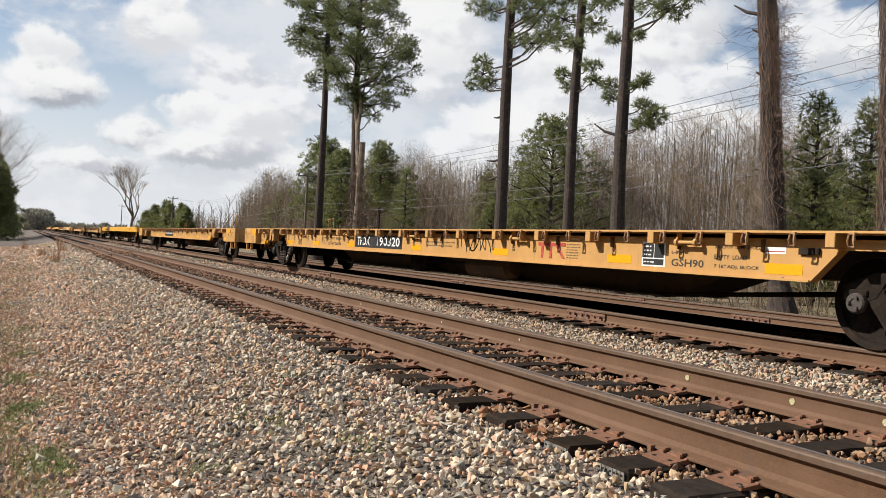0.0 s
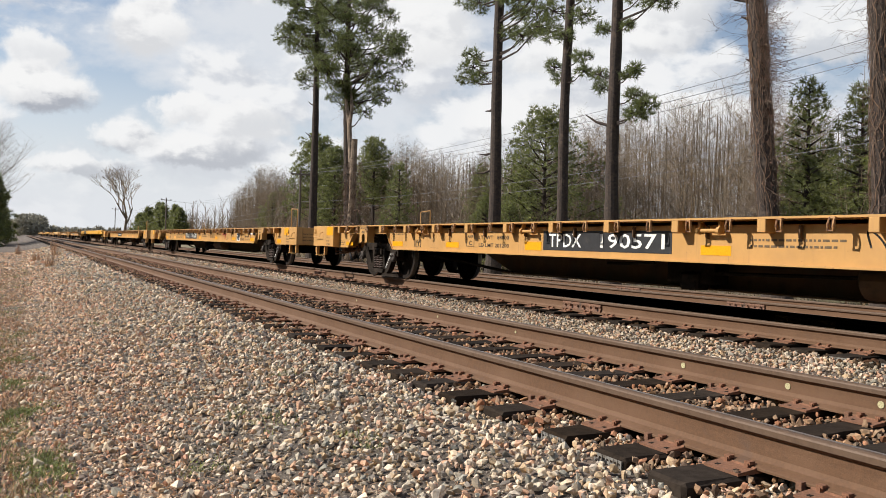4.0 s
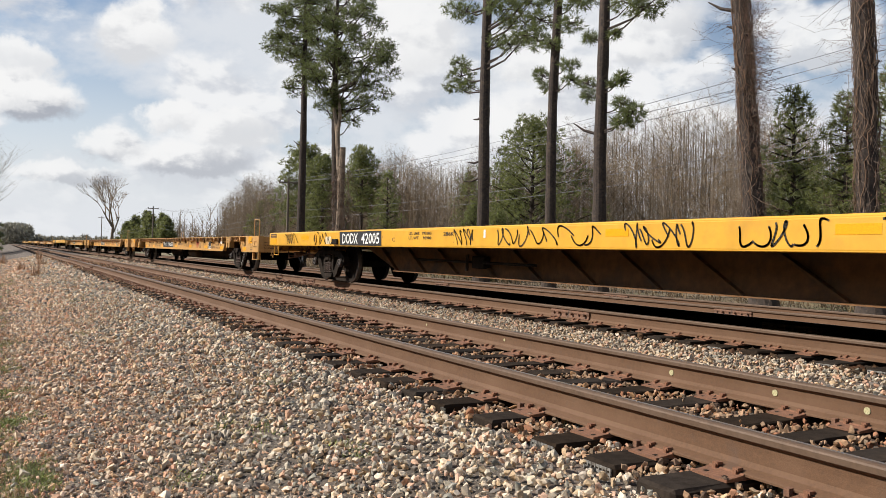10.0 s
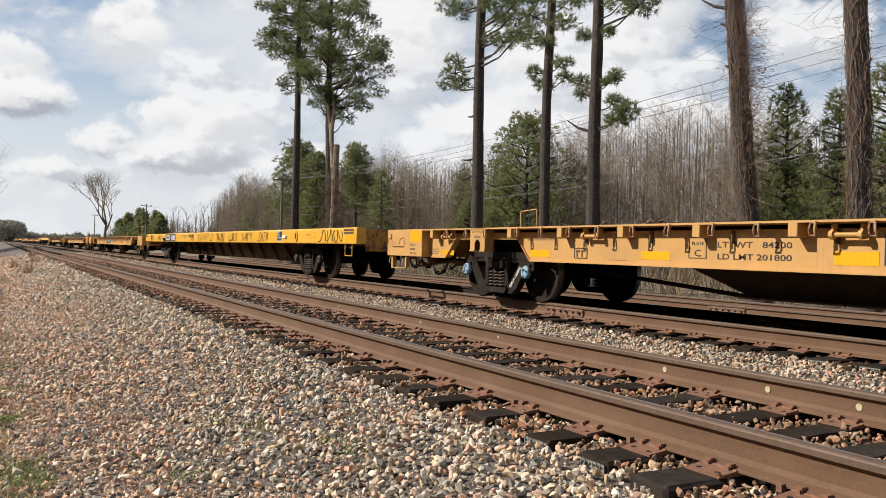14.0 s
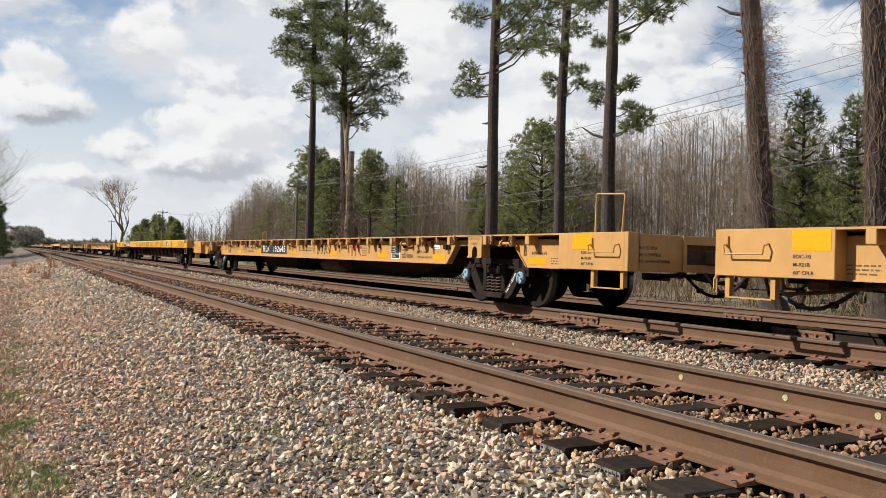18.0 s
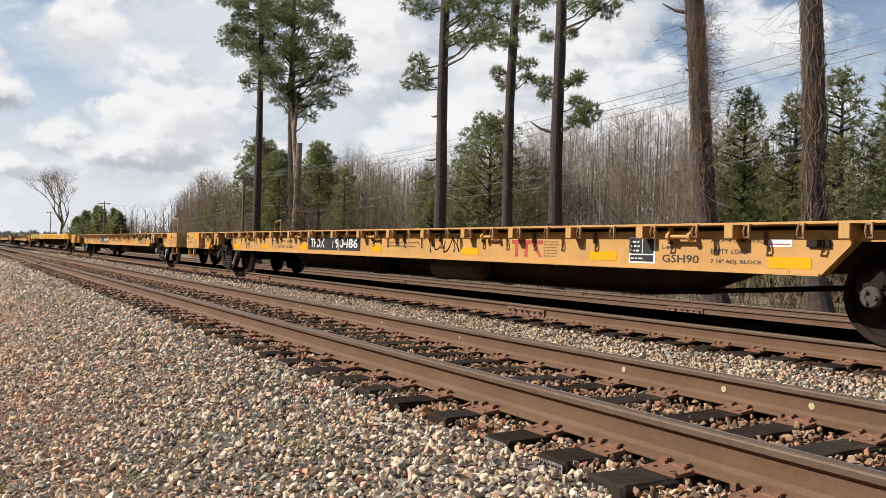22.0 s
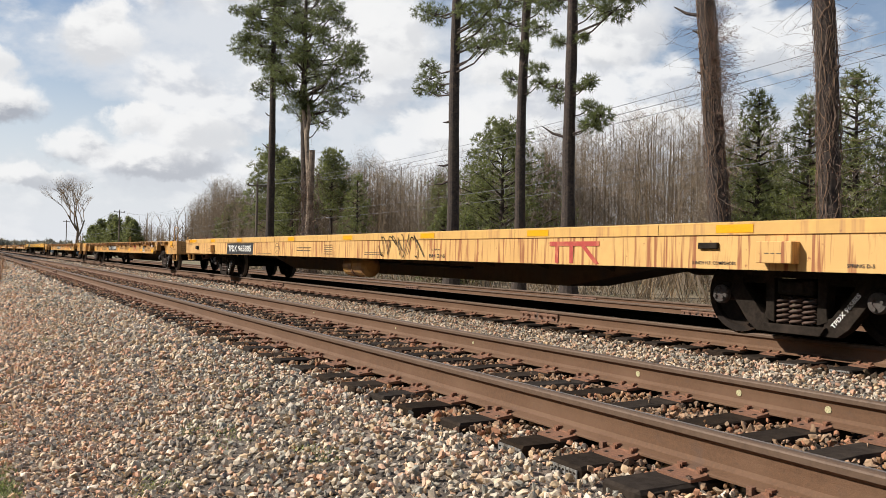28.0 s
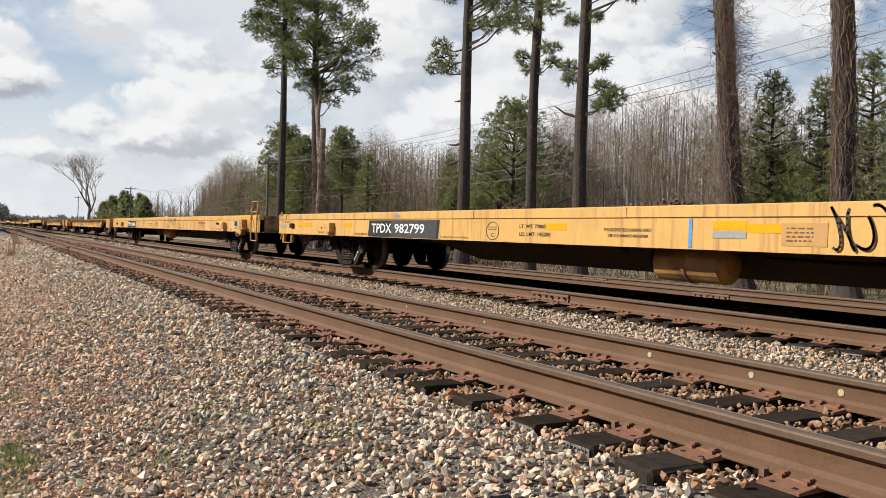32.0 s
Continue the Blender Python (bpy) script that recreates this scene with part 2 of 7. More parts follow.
M_SHINE = material("polished_running_band", (0.34, 0.31, 0.28), 0.40, 0.8, grain=30, contrast=0.1)
M_TIE = material("creosoted_tie_wood", (0.027, 0.020, 0.015), 0.95, spots=[((0.055, 0.039, 0.028), 3, 0.5, 0.8)], grain=18, contrast=0.35, bump=0.5, bump_scale=60, per_object=0.3, spec=0.06)
M_PLATE = material("rusty_tie_plate", (0.20, 0.092, 0.05), 0.9, spots=[((0.13, 0.07, 0.045), 12, 0.5, 0.7)], grain=70, contrast=0.3, bump=0.4)
# base set dark so the gaps between stones have their shadow in the colour
M_BED = material("shade_toned_ballast_bed", (0.075, 0.058, 0.044), 0.95, spots=[((0.10, 0.08, 0.062), 25, 0.45, 0.6), ((0.24, 0.17, 0.125), 1.2, 0.5, 0.7), ((0.27, 0.225, 0.175), 60, 0.55, 0.65)], grain=30,
                 contrast=0.5, bump=1.0, bump_scale=45)
M_CAP = material("dusty_grey_cap", (0.06, 0.05, 0.043), 0.8, spots=[((0.05, 0.03, 0.025), 14, 0.5, 0.62)], grain=30, contrast=0.3)
M_BLACK_WORN = material("greyed_black_paint", (0.045, 0.048, 0.05), 0.55, spots=[((0.08, 0.075, 0.065), 6, 0.6, 0.8)], grain=10, contrast=0.2)
M_SPRING = material("rusty_spring_steel", (0.075, 0.043, 0.03), 0.75, spots=[((0.035, 0.025, 0.02), 8, 0.5, 0.7)], grain=40, contrast=0.3)
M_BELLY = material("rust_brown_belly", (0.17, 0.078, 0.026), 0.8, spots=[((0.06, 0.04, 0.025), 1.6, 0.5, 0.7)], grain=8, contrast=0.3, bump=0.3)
# bed colour near black: it carries the train's shadow
M_BED_SHADE = material("shade_darkened_bed", (0.022, 0.017, 0.014), 0.95, spots=[((0.04, 0.03, 0.023), 3, 0.5, 0.7)], grain=30, contrast=0.5, bump=1.0, bump_scale=45)
M_GROUND = material("winter_field", (0.20, 0.155, 0.095), 0.95, spots=[((0.10, 0.115, 0.04), 0.12, 0.45, 0.65), ((0.27, 0.20, 0.12), 0.6, 0.5, 0.7)], grain=20, contrast=0.35, bump=0.6, bump_scale=20)

# ---------------------------------------------------------------- mesh helpers
def mesh_of(name, bm, *mats, smooth=False):
    data = bpy.data.meshes.new(name)
    bm.to_mesh(data)
    bm.free()
    for m in mats:
        data.materials.append(m)
    if smooth:
        data.polygons.foreach_set("use_smooth", [True] * len(data.polygons))
    return data


def part(name, bm, mat, parent=None, label="", at=None, smooth=False):
    """Links a bmesh, or a mesh made before, as one object under parent."""
    mats = mat if isinstance(mat, (tuple, list)) else (mat,)
    data = bm if isinstance(bm, bpy.types.Mesh) else mesh_of(name, bm, *mats, smooth=smooth)
    ob = new(name, data)
    ob.parent = parent
    if at is not None:
        ob.matrix_basis = at
    if label:
        ob["label"] = label
    return ob


def box(bm, x0, x1, y0, y1, z0, z1, bevel=0.0):
    m = Matrix.LocRotScale(((x0 + x1) / 2, (y0 + y1) / 2, (z0 + z1) / 2), None, (abs(x1 - x0), abs(y1 - y0), abs(z1 - z0)))
    g = bmesh.ops.create_cube(bm, size=1.0, matrix=m)
    if bevel:
        edges = {e for v in g["verts"] for e in v.link_edges}
        bmesh.ops.bevel(bm, geom=list(edges), offset=bevel, segments=1, affect="EDGES")
    return bm


def prism(bm, pts, y0, y1, axis="y", mat=0):
    """A solid from an outline pts: (x, z) swept along y, or (y, z) swept along x, or (x, y) swept along z."""
    def put(p, v):
        return {"y": (p[0], v, p[1]), "x": (v, p[0], p[1]), "z": (p[0], p[1], v)}[axis]
    a = [bm.verts.new(put(p, y0)) for p in pts]
    b = [bm.verts.new(put(p, y1)) for p in pts]
    n = len(pts)
    fs = [bm.faces.new(a), bm.faces.new(b[::-1])]
    for i in range(n):
        fs.append(bm.faces.new((a[i], b[i], b[(i + 1) % n], a[(i + 1) % n])))
    for f in fs:
        f.material_index = mat
    bmesh.ops.recalc_face_normals(bm, faces=fs)
    return bm


def rod(bm, p, q, r, r2=None, n=8, cap=True):
    p, q = Vector(p), Vector(q)
    d = q - p
    m = Matrix.Translation((p + q) / 2) @ d.to_track_quat("Z", "Y").to_matrix().to_4x4()
    bmesh.ops.create_cone(bm, cap_ends=cap, segments=n, radius1=r, radius2=r if r2 is None else r2, depth=d.length, matrix=m)
    return bm


def tube(bm, pts, r, n=6):
    """One bent round bar through the points."""
    pts = [Vector(p) for p in pts]
    rings, side = [], None
    for i, p in enumerate(pts):
        d = (pts[min(i + 1, len(pts) - 1)] - p).normalized() + (p - pts[max(i - 1, 0)]).normalized()
        d = d.normalized() if d.length > 1e-6 else (pts[1] - pts[0]).normalized()
        side = d.orthogonal() if side is None else side - d * side.dot(d)
        if side.length < 1e-4:
            side = d.orthogonal()
        side = side.normalized()
        other = d.cross(side)
        rings.append([bm.verts.new(p + (side * math.cos(2 * math.pi * k / n) + other * math.sin(2 * math.pi * k / n)) * r) for k in range(n)])
    fs = [bm.faces.new(rings[0][::-1]), bm.faces.new(rings[-1])]
    for a, b in zip(rings, rings[1:]):
        for k in range(n):
            fs.append(bm.faces.new((a[k], a[(k + 1) % n], b[(k + 1) % n], b[k])))
    bmesh.ops.recalc_face_normals(bm, faces=fs)
    return bm


def lathe(bm, profile, n=24, axis="x", mat_of=None):
    """Turns (radius, along) pairs round the axis."""
    rings = []
    for r, a in profile:
        ring = []
        for k in range(n):
            c, s = math.cos(2 * math.pi * k / n) * r, math.sin(2 * math.pi * k / n) * r
            ring.append(bm.verts.new({"x": (a, c, s), "y": (c, a, s), "z": (c, s, a)}[axis]))
        rings.append(ring)
    fs = []
    for j in range(len(rings) - 1):
        for k in range(n):
            f = bm.faces.new((rings[j][k], rings[j][(k + 1) % n], rings[j + 1][(k + 1) % n], rings[j + 1][k]))
            if mat_of:
                f.material_index = mat_of(j)
            fs.append(f)
    fs.append(bm.faces.new(rings[0][::-1]))
    fs.append(bm.faces.new(rings[-1]))
    bmesh.ops.recalc_face_normals(bm, faces=fs)
    return bm


def thing(name, label, category, at=None, group="", kind=""):
    ob = new(name)
    ob.empty_display_size = 0.2
    if at is not None:
        ob.matrix_basis = at
    return tagged(ob, label, category, group, kind)

# ---------------------------------------------------------------- ground and tracks
GAUGE = 1.505                                   # between the middles of the rail heads
TIE_NUDGE = {5: 0.035, 6: -0.045, 7: -0.115}    # ties of the near track that have crept
TRACKS = ((0.0, 0.0), (4.594, 0.0), (9.55, -0.14))   # x of the near rail's middle and z of the rail top
PROFILE = ((-1500, -1.0), (-60, -1.0), (-12, -0.95), (-7.5, -0.90), (-5.2, -0.86), (-3.8, -0.80), (-2.9, -0.72), (-2.1, -0.58), (-1.5, -0.44),
           (-1.1, -0.335), (-0.8, -0.27), (-0.4, -0.265), (1.9, -0.265), (2.35, -0.27), (2.8, -0.31), (3.3, -0.31), (3.75, -0.27),
           (4.3, -0.27), (6.9, -0.27), (7.5, -0.42), (8.3, -0.47), (9.0, -0.42), (11.6, -0.42), (12.4, -0.6), (14, -0.62), (22, -0.5), (40, -0.4), (1500, 0.5))


def ground_z(x):
    return float(np.interp(x, [p[0] for p in PROFILE], [p[1] for p in PROFILE]))


def make_ground():
    ys = [-300, -60, -20, -6] + [0.5 * k for k in range(0, 60)] + [30 + 3 * k for k in range(0, 40)] + [170, 220, 300, 450, 700, 1100, 2500]
    xs = []
    for (a, _), (b, _) in zip(PROFILE, PROFILE[1:]):
        n = max(1, min(4, int((b - a) / 0.4))) if b - a < 10 else 1
        xs += [a + (b - a) * k / n for k in range(n)]
    xs.append(PROFILE[-1][0])
    bm = bmesh.new()
    grid = [[bm.verts.new((x, y, ground_z(x) + (0.03 * noise.noise((x * 0.9, y * 0.7, 0)) if -8 < x < -1.2 else 0))) for x in xs] for y in ys]
    for j in range(len(ys) - 1):
        for i in range(len(xs) - 1):
            f = bm.faces.new((grid[j][i], grid[j][i + 1], grid[j + 1][i + 1], grid[j + 1][i]))
            # the strip under and beyond the train gets the bed with painted-in shadow
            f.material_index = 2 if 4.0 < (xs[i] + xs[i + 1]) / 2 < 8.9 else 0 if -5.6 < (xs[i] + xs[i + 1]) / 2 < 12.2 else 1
    ob = new("ground", mesh_of("ground", bm, M_BED, M_GROUND, M_BED_SHADE))
    tagged(ob, "grey crushed-stone ballast bed running into a brown winter field", "ground", kind="structure")


make_ground()


def rail_mesh(y0, y1, step=None):
    """Flat-bottomed rail, top at z 0, with a bright running band on the head."""
    half = [(0.0, 0.0), (0.011, -0.0003), (0.024, -0.001), (0.034, -0.006), (0.038, -0.014), (0.038, -0.038), (0.028, -0.046), (0.011, -0.056), (0.009, -0.09), (0.010, -0.135),
            (0.024, -0.158), (0.070, -0.172), (0.076, -0.177), (0.076, -0.186)]
    pts = half + [(-x, z) for x, z in reversed(half[1:])]
    bm = bmesh.new()
    a = [bm.verts.new((x, y0, z)) for x, z in pts]
    b = [bm.verts.new((x, y1, z)) for x, z in pts]
    n = len(pts)
    for i in range(n):
        j = (i + 1) % n
        f = bm.faces.new((a[i], b[i], b[j], a[j]))
        zm, w = (pts[i][1] + pts[j][1]) / 2, abs(pts[j][0] - pts[i][0])
        f.material_index = 2 if (zm > -0.0008 and 0.005 < (pts[i][0] + pts[j][0]) / 2 < 0.03) else (1 if zm > -0.030 else 0)
    bm.faces.new(a[::-1])
    bm.faces.new(b)
    bmesh.ops.recalc_face_normals(bm, faces=bm.faces)
    return bm


def tie_rows(number, y0, y1):
    """Where the ties of a track lie: their spacing is uneven."""
    rng = random.Random(140 + number)
    out = []
    for k in range(620):
        y = y0 + 0.492 * k
        if y > y1:
            break
        out.append(y + rng.uniform(-0.035, 0.035) + (TIE_NUDGE.get(k, 0.0) if number == 1 else 0.0))
    return out


def make_tie(y_seed):
    rng = random.Random(y_seed)
    bm = bmesh.new()
    L, Wd, Hh = 2.43, 0.225, 0.178
    box(bm, -L / 2, L / 2, -Wd / 2, Wd / 2, -Hh, 0, 0.012)
    bmesh.ops.subdivide_edges(bm, edges=[e for e in bm.edges if abs(e.verts[0].co.x - e.verts[1].co.x) > 1], cuts=7)
    for v in bm.verts:
        v.co += Vector((rng.uniform(-0.006, 0.006), rng.uniform(-0.007, 0.007), rng.uniform(-0.004, 0.004)))
    return bm


def make_plate():
    """Ribbed tie plate with four spike heads, centred under a rail."""
    bm = bmesh.new()
    prism(bm, [(-0.185, 0), (-0.185, 0.012), (-0.085, 0.022), (-0.080, 0.030), (-0.077, 0.019), (0.077, 0.019), (0.080, 0.030), (0.085, 0.022), (0.185, 0.012), (0.185, 0)], -0.098, 0.098)
    for x, y in ((-0.088, 0.055), (0.088, -0.055), (-0.088, -0.06), (0.088, 0.05), (0.150, -0.06)):
        out = abs(x) > 0.1
        h = 0.022 if out else 0.040
        box(bm, x - 0.010, x + 0.010, y - 0.009, y + 0.009, 0.0, h)
        s = 1 if x < 0 else -1
        box(bm, x - 0.016 + 0.012 * s, x + 0.016 + 0.012 * s, y - 0.015, y + 0.015, h - 0.006, h + 0.008)
    for x, y in ((-0.150, 0.05), (-0.150, -0.055), (0.150, 0.055)):          # empty spike holes
        box(bm, x - 0.010, x + 0.010, y - 0.010, y + 0.010, 0.008, 0.0172)
    for f in bm.faces[-18:]:
        f.material_index = 1
    return bm


def make_anchor():
    bm = bmesh.new()
    box(bm, -0.10, -0.066, -0.014, 0.014, 0.0, 0.034)
    box(bm, -0.09, 0.09, -0.010, 0.010, -0.012, 0.004)
    box(bm, 0.066, 0.094, -0.014, 0.014, 0.0, 0.030)
    return bm


def make_track(number, x_near, z_top, y0, y1, singles, plates):
    """One track: two rails, ties and their plates. The ties nearest the camera are single parts; the far ones are joined."""
    tr = thing("railway_track_%d" % number, "railway track of rusty steel rails on dark creosoted wooden ties", "railway track", pose(x_near + GAUGE / 2, 0, z_top), kind="structure")
    for sx in (-GAUGE / 2, GAUGE / 2):
        # far rail of the train's track: the cars' shade is in its colour
        in_shade = number == 2 and sx > 0
        part("rail", rail_mesh(-14, y1), (M_RAIL_SHADE if in_shade else M_RAIL, M_RAIL_SHADE if in_shade else M_HEAD, M_SHINE), tr, "rail under the train, blackened in place of shade" if in_shade else "brown rusted rail with a polished head", pose(sx, 0, 0))
    ties = [mesh_of("tie", make_tie(k), M_TIE) for k in range(6)]
    plate = mesh_of("tie_plate", make_plate(), M_PLATE, M_CAST)
    anchor = mesh_of("rail_anchor", make_anchor(), M_RUST)
    bm = bmesh.new()
    for i in range(7):
        box(bm, -1.220, -1.214, -0.10, 0.10, -0.165 + 0.023 * i, -0.152 + 0.023 * i)
    for i in range(8):
        box(bm, -1.222, -1.216, -0.10 + 0.0275 * i, -0.0925 + 0.0275 * i, -0.165, -0.014)
    endplate = mesh_of("end_plate", bm, M_ENDPLATE)
    rng = random.Random(40 + number)
    far = bmesh.new()
    for k, y in enumerate(tie_rows(number, y0, y1)):
        jx, jr = rng.uniform(-0.035, 0.035), rng.uniform(-1.2, 1.2)
        if k < singles:
            tie = part("tie", ties[rng.randrange(6)], M_TIE, tr, at=pose(jx, y, -0.205, 0, rng.uniform(-0.3, 0.3), jr))
            if rng.random() < 0.3 or (number == 1 and k == 7):
                part("end_plate", endplate, M_ENDPLATE, tie, "grey anti-split end plate")
            if k < plates:
                for sx in (-GAUGE / 2, GAUGE / 2):
                    part("tie_plate", plate, M_PLATE, tie, at=pose(sx - jx, rng.uniform(-0.015, 0.015), 0.001, 0, 0, -jr))
                    if k % 2 == 0:
                        part("rail_anchor", anchor, M_RUST, tie, at=pose(sx - jx, 0.135, 0.004, 0, 0, -jr))
        else:
            box(far, jx - 1.21, jx + 1.21, y - 0.11, y + 0.11, -0.36, -0.205)
            if k < 420:
                for sx in (-GAUGE / 2, GAUGE / 2):
                    box(far, sx - 0.18, sx + 0.18, y - 0.09, y + 0.09, -0.204, -0.188)
    tagged(part("far_ties", far, M_TIE, tr), kind="stuff")
    return tr


# rail steel coloured black to stand for shadow beneath the train
M_RAIL_SHADE = material("shade_blackened_steel", (0.022, 0.016, 0.012), 0.8, spots=[((0.04, 0.028, 0.02), 4, 0.5, 0.75)], grain=30, contrast=0.3, spec=0.15)
M_ENDPLATE = material("galvanised_end_plate", (0.26, 0.25, 0.23), 0.6, 0.3, spots=[((0.12, 0.10, 0.08), 20, 0.5, 0.65)], grain=60, contrast=0.3)
M_DOT = material("pale_yellow_paint_dot", (0.44, 0.40, 0.22), 0.8, grain=120, contrast=0.4)
track_1 = make_track(1, *TRACKS[0], 0.155, 420, 300, 90)
track_2 = make_track(2, *TRACKS[1], 0.30, 420, 150, 70)
track_3 = make_track(3, *TRACKS[2], 0.10, 420, 60, 0)


def joint_bar(track, side, y):
    """Bolted bar across a rail joint."""
    bm = bmesh.new()
    for s in (-1, 1):
        prism(bm, [(s * 0.014, -0.050), (s * 0.034, -0.052), (s * 0.040, -0.080), (s * 0.030, -0.110), (s * 0.042, -0.140), (s * 0.045, -0.162), (s * 0.020, -0.157)], -0.46, 0.46)
        for k in range(6):
            yy = -0.38 + 0.152 * k
            rod(bm, (s * 0.03, yy, -0.098), (s * (0.085 if (k % 2) == (s > 0) else 0.06), yy, -0.098), 0.019, n=6)
    part("joint_bar", bm, M_RUST, track, "rusty bolted joint bar", pose(side * GAUGE / 2, y, 0))


for trk, side, y in ((track_2, -1, 9.9), (track_2, 1, 7.2), (track_3, -1, 11.3), (track_3, 1, 16.5), (track_2, -1, 21.8), (track_3, -1, 23.2), (track_2, 1, 19.0), (track_1, 1, 40.2), (track_1, -1, 33.0)):
    joint_bar(trk, side, y)
for y in (2.42, 3.02, 3.66, 4.59, 6.9, 8.6, 11.2):
    bm = bmesh.new()
    rod(bm, (0, 0, 0), (0.004, 0, 0), 0.021 if y < 5 else 0.014, n=14)
    part("paint_dot", bm, M_DOT, track_1, "pale yellow paint dot on the rail web", pose(GAUGE / 2 - 0.0135, y, -0.098))

# ---------------------------------------------------------------- loose stone, grass and weeds
class Soup:
    """Gathers many small triangles in arrays and makes one mesh of them."""

    def __init__(self):
        self.v, self.f, self.n = [], [], 0

    def add(self, v, f):
        self.v.append(np.asarray(v, float).reshape(-1, 3))
        self.f.append(np.asarray(f, int).reshape(-1, 3) + self.n)
        self.n += len(self.v[-1])

    def mesh(self, name, *mats, index=None):
        v, f = np.concatenate(self.v), np.concatenate(self.f)
        data = bpy.data.meshes.new(name)
        data.vertices.add(len(v))
        data.vertices.foreach_set("co", v.ravel())
        data.loops.add(f.size)
        data.loops.foreach_set("vertex_index", f.ravel().astype(np.int32))
        data.polygons.add(len(f))
        data.polygons.foreach_set("loop_start", np.arange(0, f.size, 3, dtype=np.int32))
        data.polygons.foreach_set("loop_total", np.full(len(f), 3, dtype=np.int32))
        data.polygons.foreach_set("use_smooth", np.zeros(len(f), dtype=bool))
        for m in mats:
            data.materials.append(m)
        data.update(calc_edges=True)
        return data


def stone_material(name, colours):
    """Every stone takes its own colour from the list."""
    m = material(name, (0.4, 0.36, 0.3), 0.9, grain=45, contrast=0.28, bump=0.35, bump_scale=90, spec=0.25)
    nt = m.node_tree
    N, L = nt.nodes, nt.links
    bsdf = N["Principled BSDF"]
    old = bsdf.inputs["Base Color"].links[0].from_socket
    ramp = N.new("ShaderNodeValToRGB")
    ramp.color_ramp.interpolation = "CONSTANT"
    e = ramp.color_ramp.elements
    while len(e) < len(colours):
        e.new(0.5)
    for k, c in enumerate(colours):
        e[k].position, e[k].color = k / len(colours), (*c, 1)
    L.new(N.new("ShaderNodeNewGeometry").outputs["Random Per Island"], ramp.inputs[0])
    mul = N.new("ShaderNodeMix")
    mul.data_type, mul.blend_type = "RGBA", "MULTIPLY"
    mul.inputs["Factor"].default_value = 1.0
    gain = N.new("ShaderNodeMix")
    gain.data_type, gain.blend_type = "RGBA", "DIVIDE"
    gain.inputs["Factor"].default_value = 1.0
    L.new(old, gain.inputs["A"])
    gain.inputs["B"].default_value = (0.4, 0.36, 0.3, 1)
    L.new(gain.outputs["Result"], mul.inputs["A"])
    L.new(ramp.outputs[0], mul.inputs["B"])
    L.new(mul.outputs["Result"], bsdf.inputs["Base Color"])
    return m


GREYS = [(0.42, 0.38, 0.31), (0.60, 0.47, 0.32), (0.20, 0.19, 0.18), (0.66, 0.57, 0.44), (0.54, 0.36, 0.26), (0.52, 0.50, 0.42), (0.80, 0.72, 0.60), (0.47, 0.38, 0.26), (0.61, 0.43, 0.33), (0.31, 0.32, 0.29), (0.58, 0.55, 0.46), (0.46, 0.43, 0.38)]
GREYS = [(a * 1.01, b * 0.915, c * 0.825) for a, b, c in GREYS]
M_STONES = stone_material("mixed_ballast_stone", GREYS)
M_STONES_PATH = stone_material("trodden_path_stone", [(a * 1.11, b * 1.0, c * 0.95) for a, b, c in GREYS])
M_STONES_RUST = stone_material("rust_stained_ballast", [tuple(a * b for a, b in zip(c, (0.56, 0.43, 0.35))) for c in GREYS])
# same stones much darker: shade beneath the cars is put into the colour
M_STONES_SHADE = stone_material("shade_darkened_ballast", [tuple(a * b for a, b in zip(c, (0.15, 0.115, 0.09))) for c in GREYS])
M_STONES_PALE = stone_material("clean_pale_ballast", [tuple(a * b for a, b in zip(c, (0.86, 0.84, 0.83))) for c in GREYS])

def stone_shapes(n, seed):
    """Broken stones: the hulls of a few scattered points, flatter than wide."""
    rng = random.Random(seed)
    out = []
    for _ in range(n):
        bm = bmesh.new()
        spin = rng.uniform(0, 6.3)
        for _k in range(10):                                # points spread evenly over a ball, then shaken
            z = 1 - (2 * _k + 1) / 10
            r, a = math.sqrt(1 - z * z), spin + _k * 2.39996
            p = Vector((r * math.cos(a), r * math.sin(a), z)) + Vector((rng.gauss(0, 0.17), rng.gauss(0, 0.17), rng.gauss(0, 0.17)))
            bm.verts.new(p)
        hull = bmesh.ops.convex_hull(bm, input=bm.verts[:])
        bmesh.ops.delete(bm, geom=[v for v in bm.verts if not v.link_faces], context="VERTS")
        bmesh.ops.recalc_face_normals(bm, faces=bm.faces[:])
        bm.verts.index_update()
        out.append((np.array([v.co[:] for v in bm.verts]), np.array([[v.index for v in f.verts] for f in bm.faces])))
        bm.free()
    return out


SHAPES = stone_shapes(28, 3)


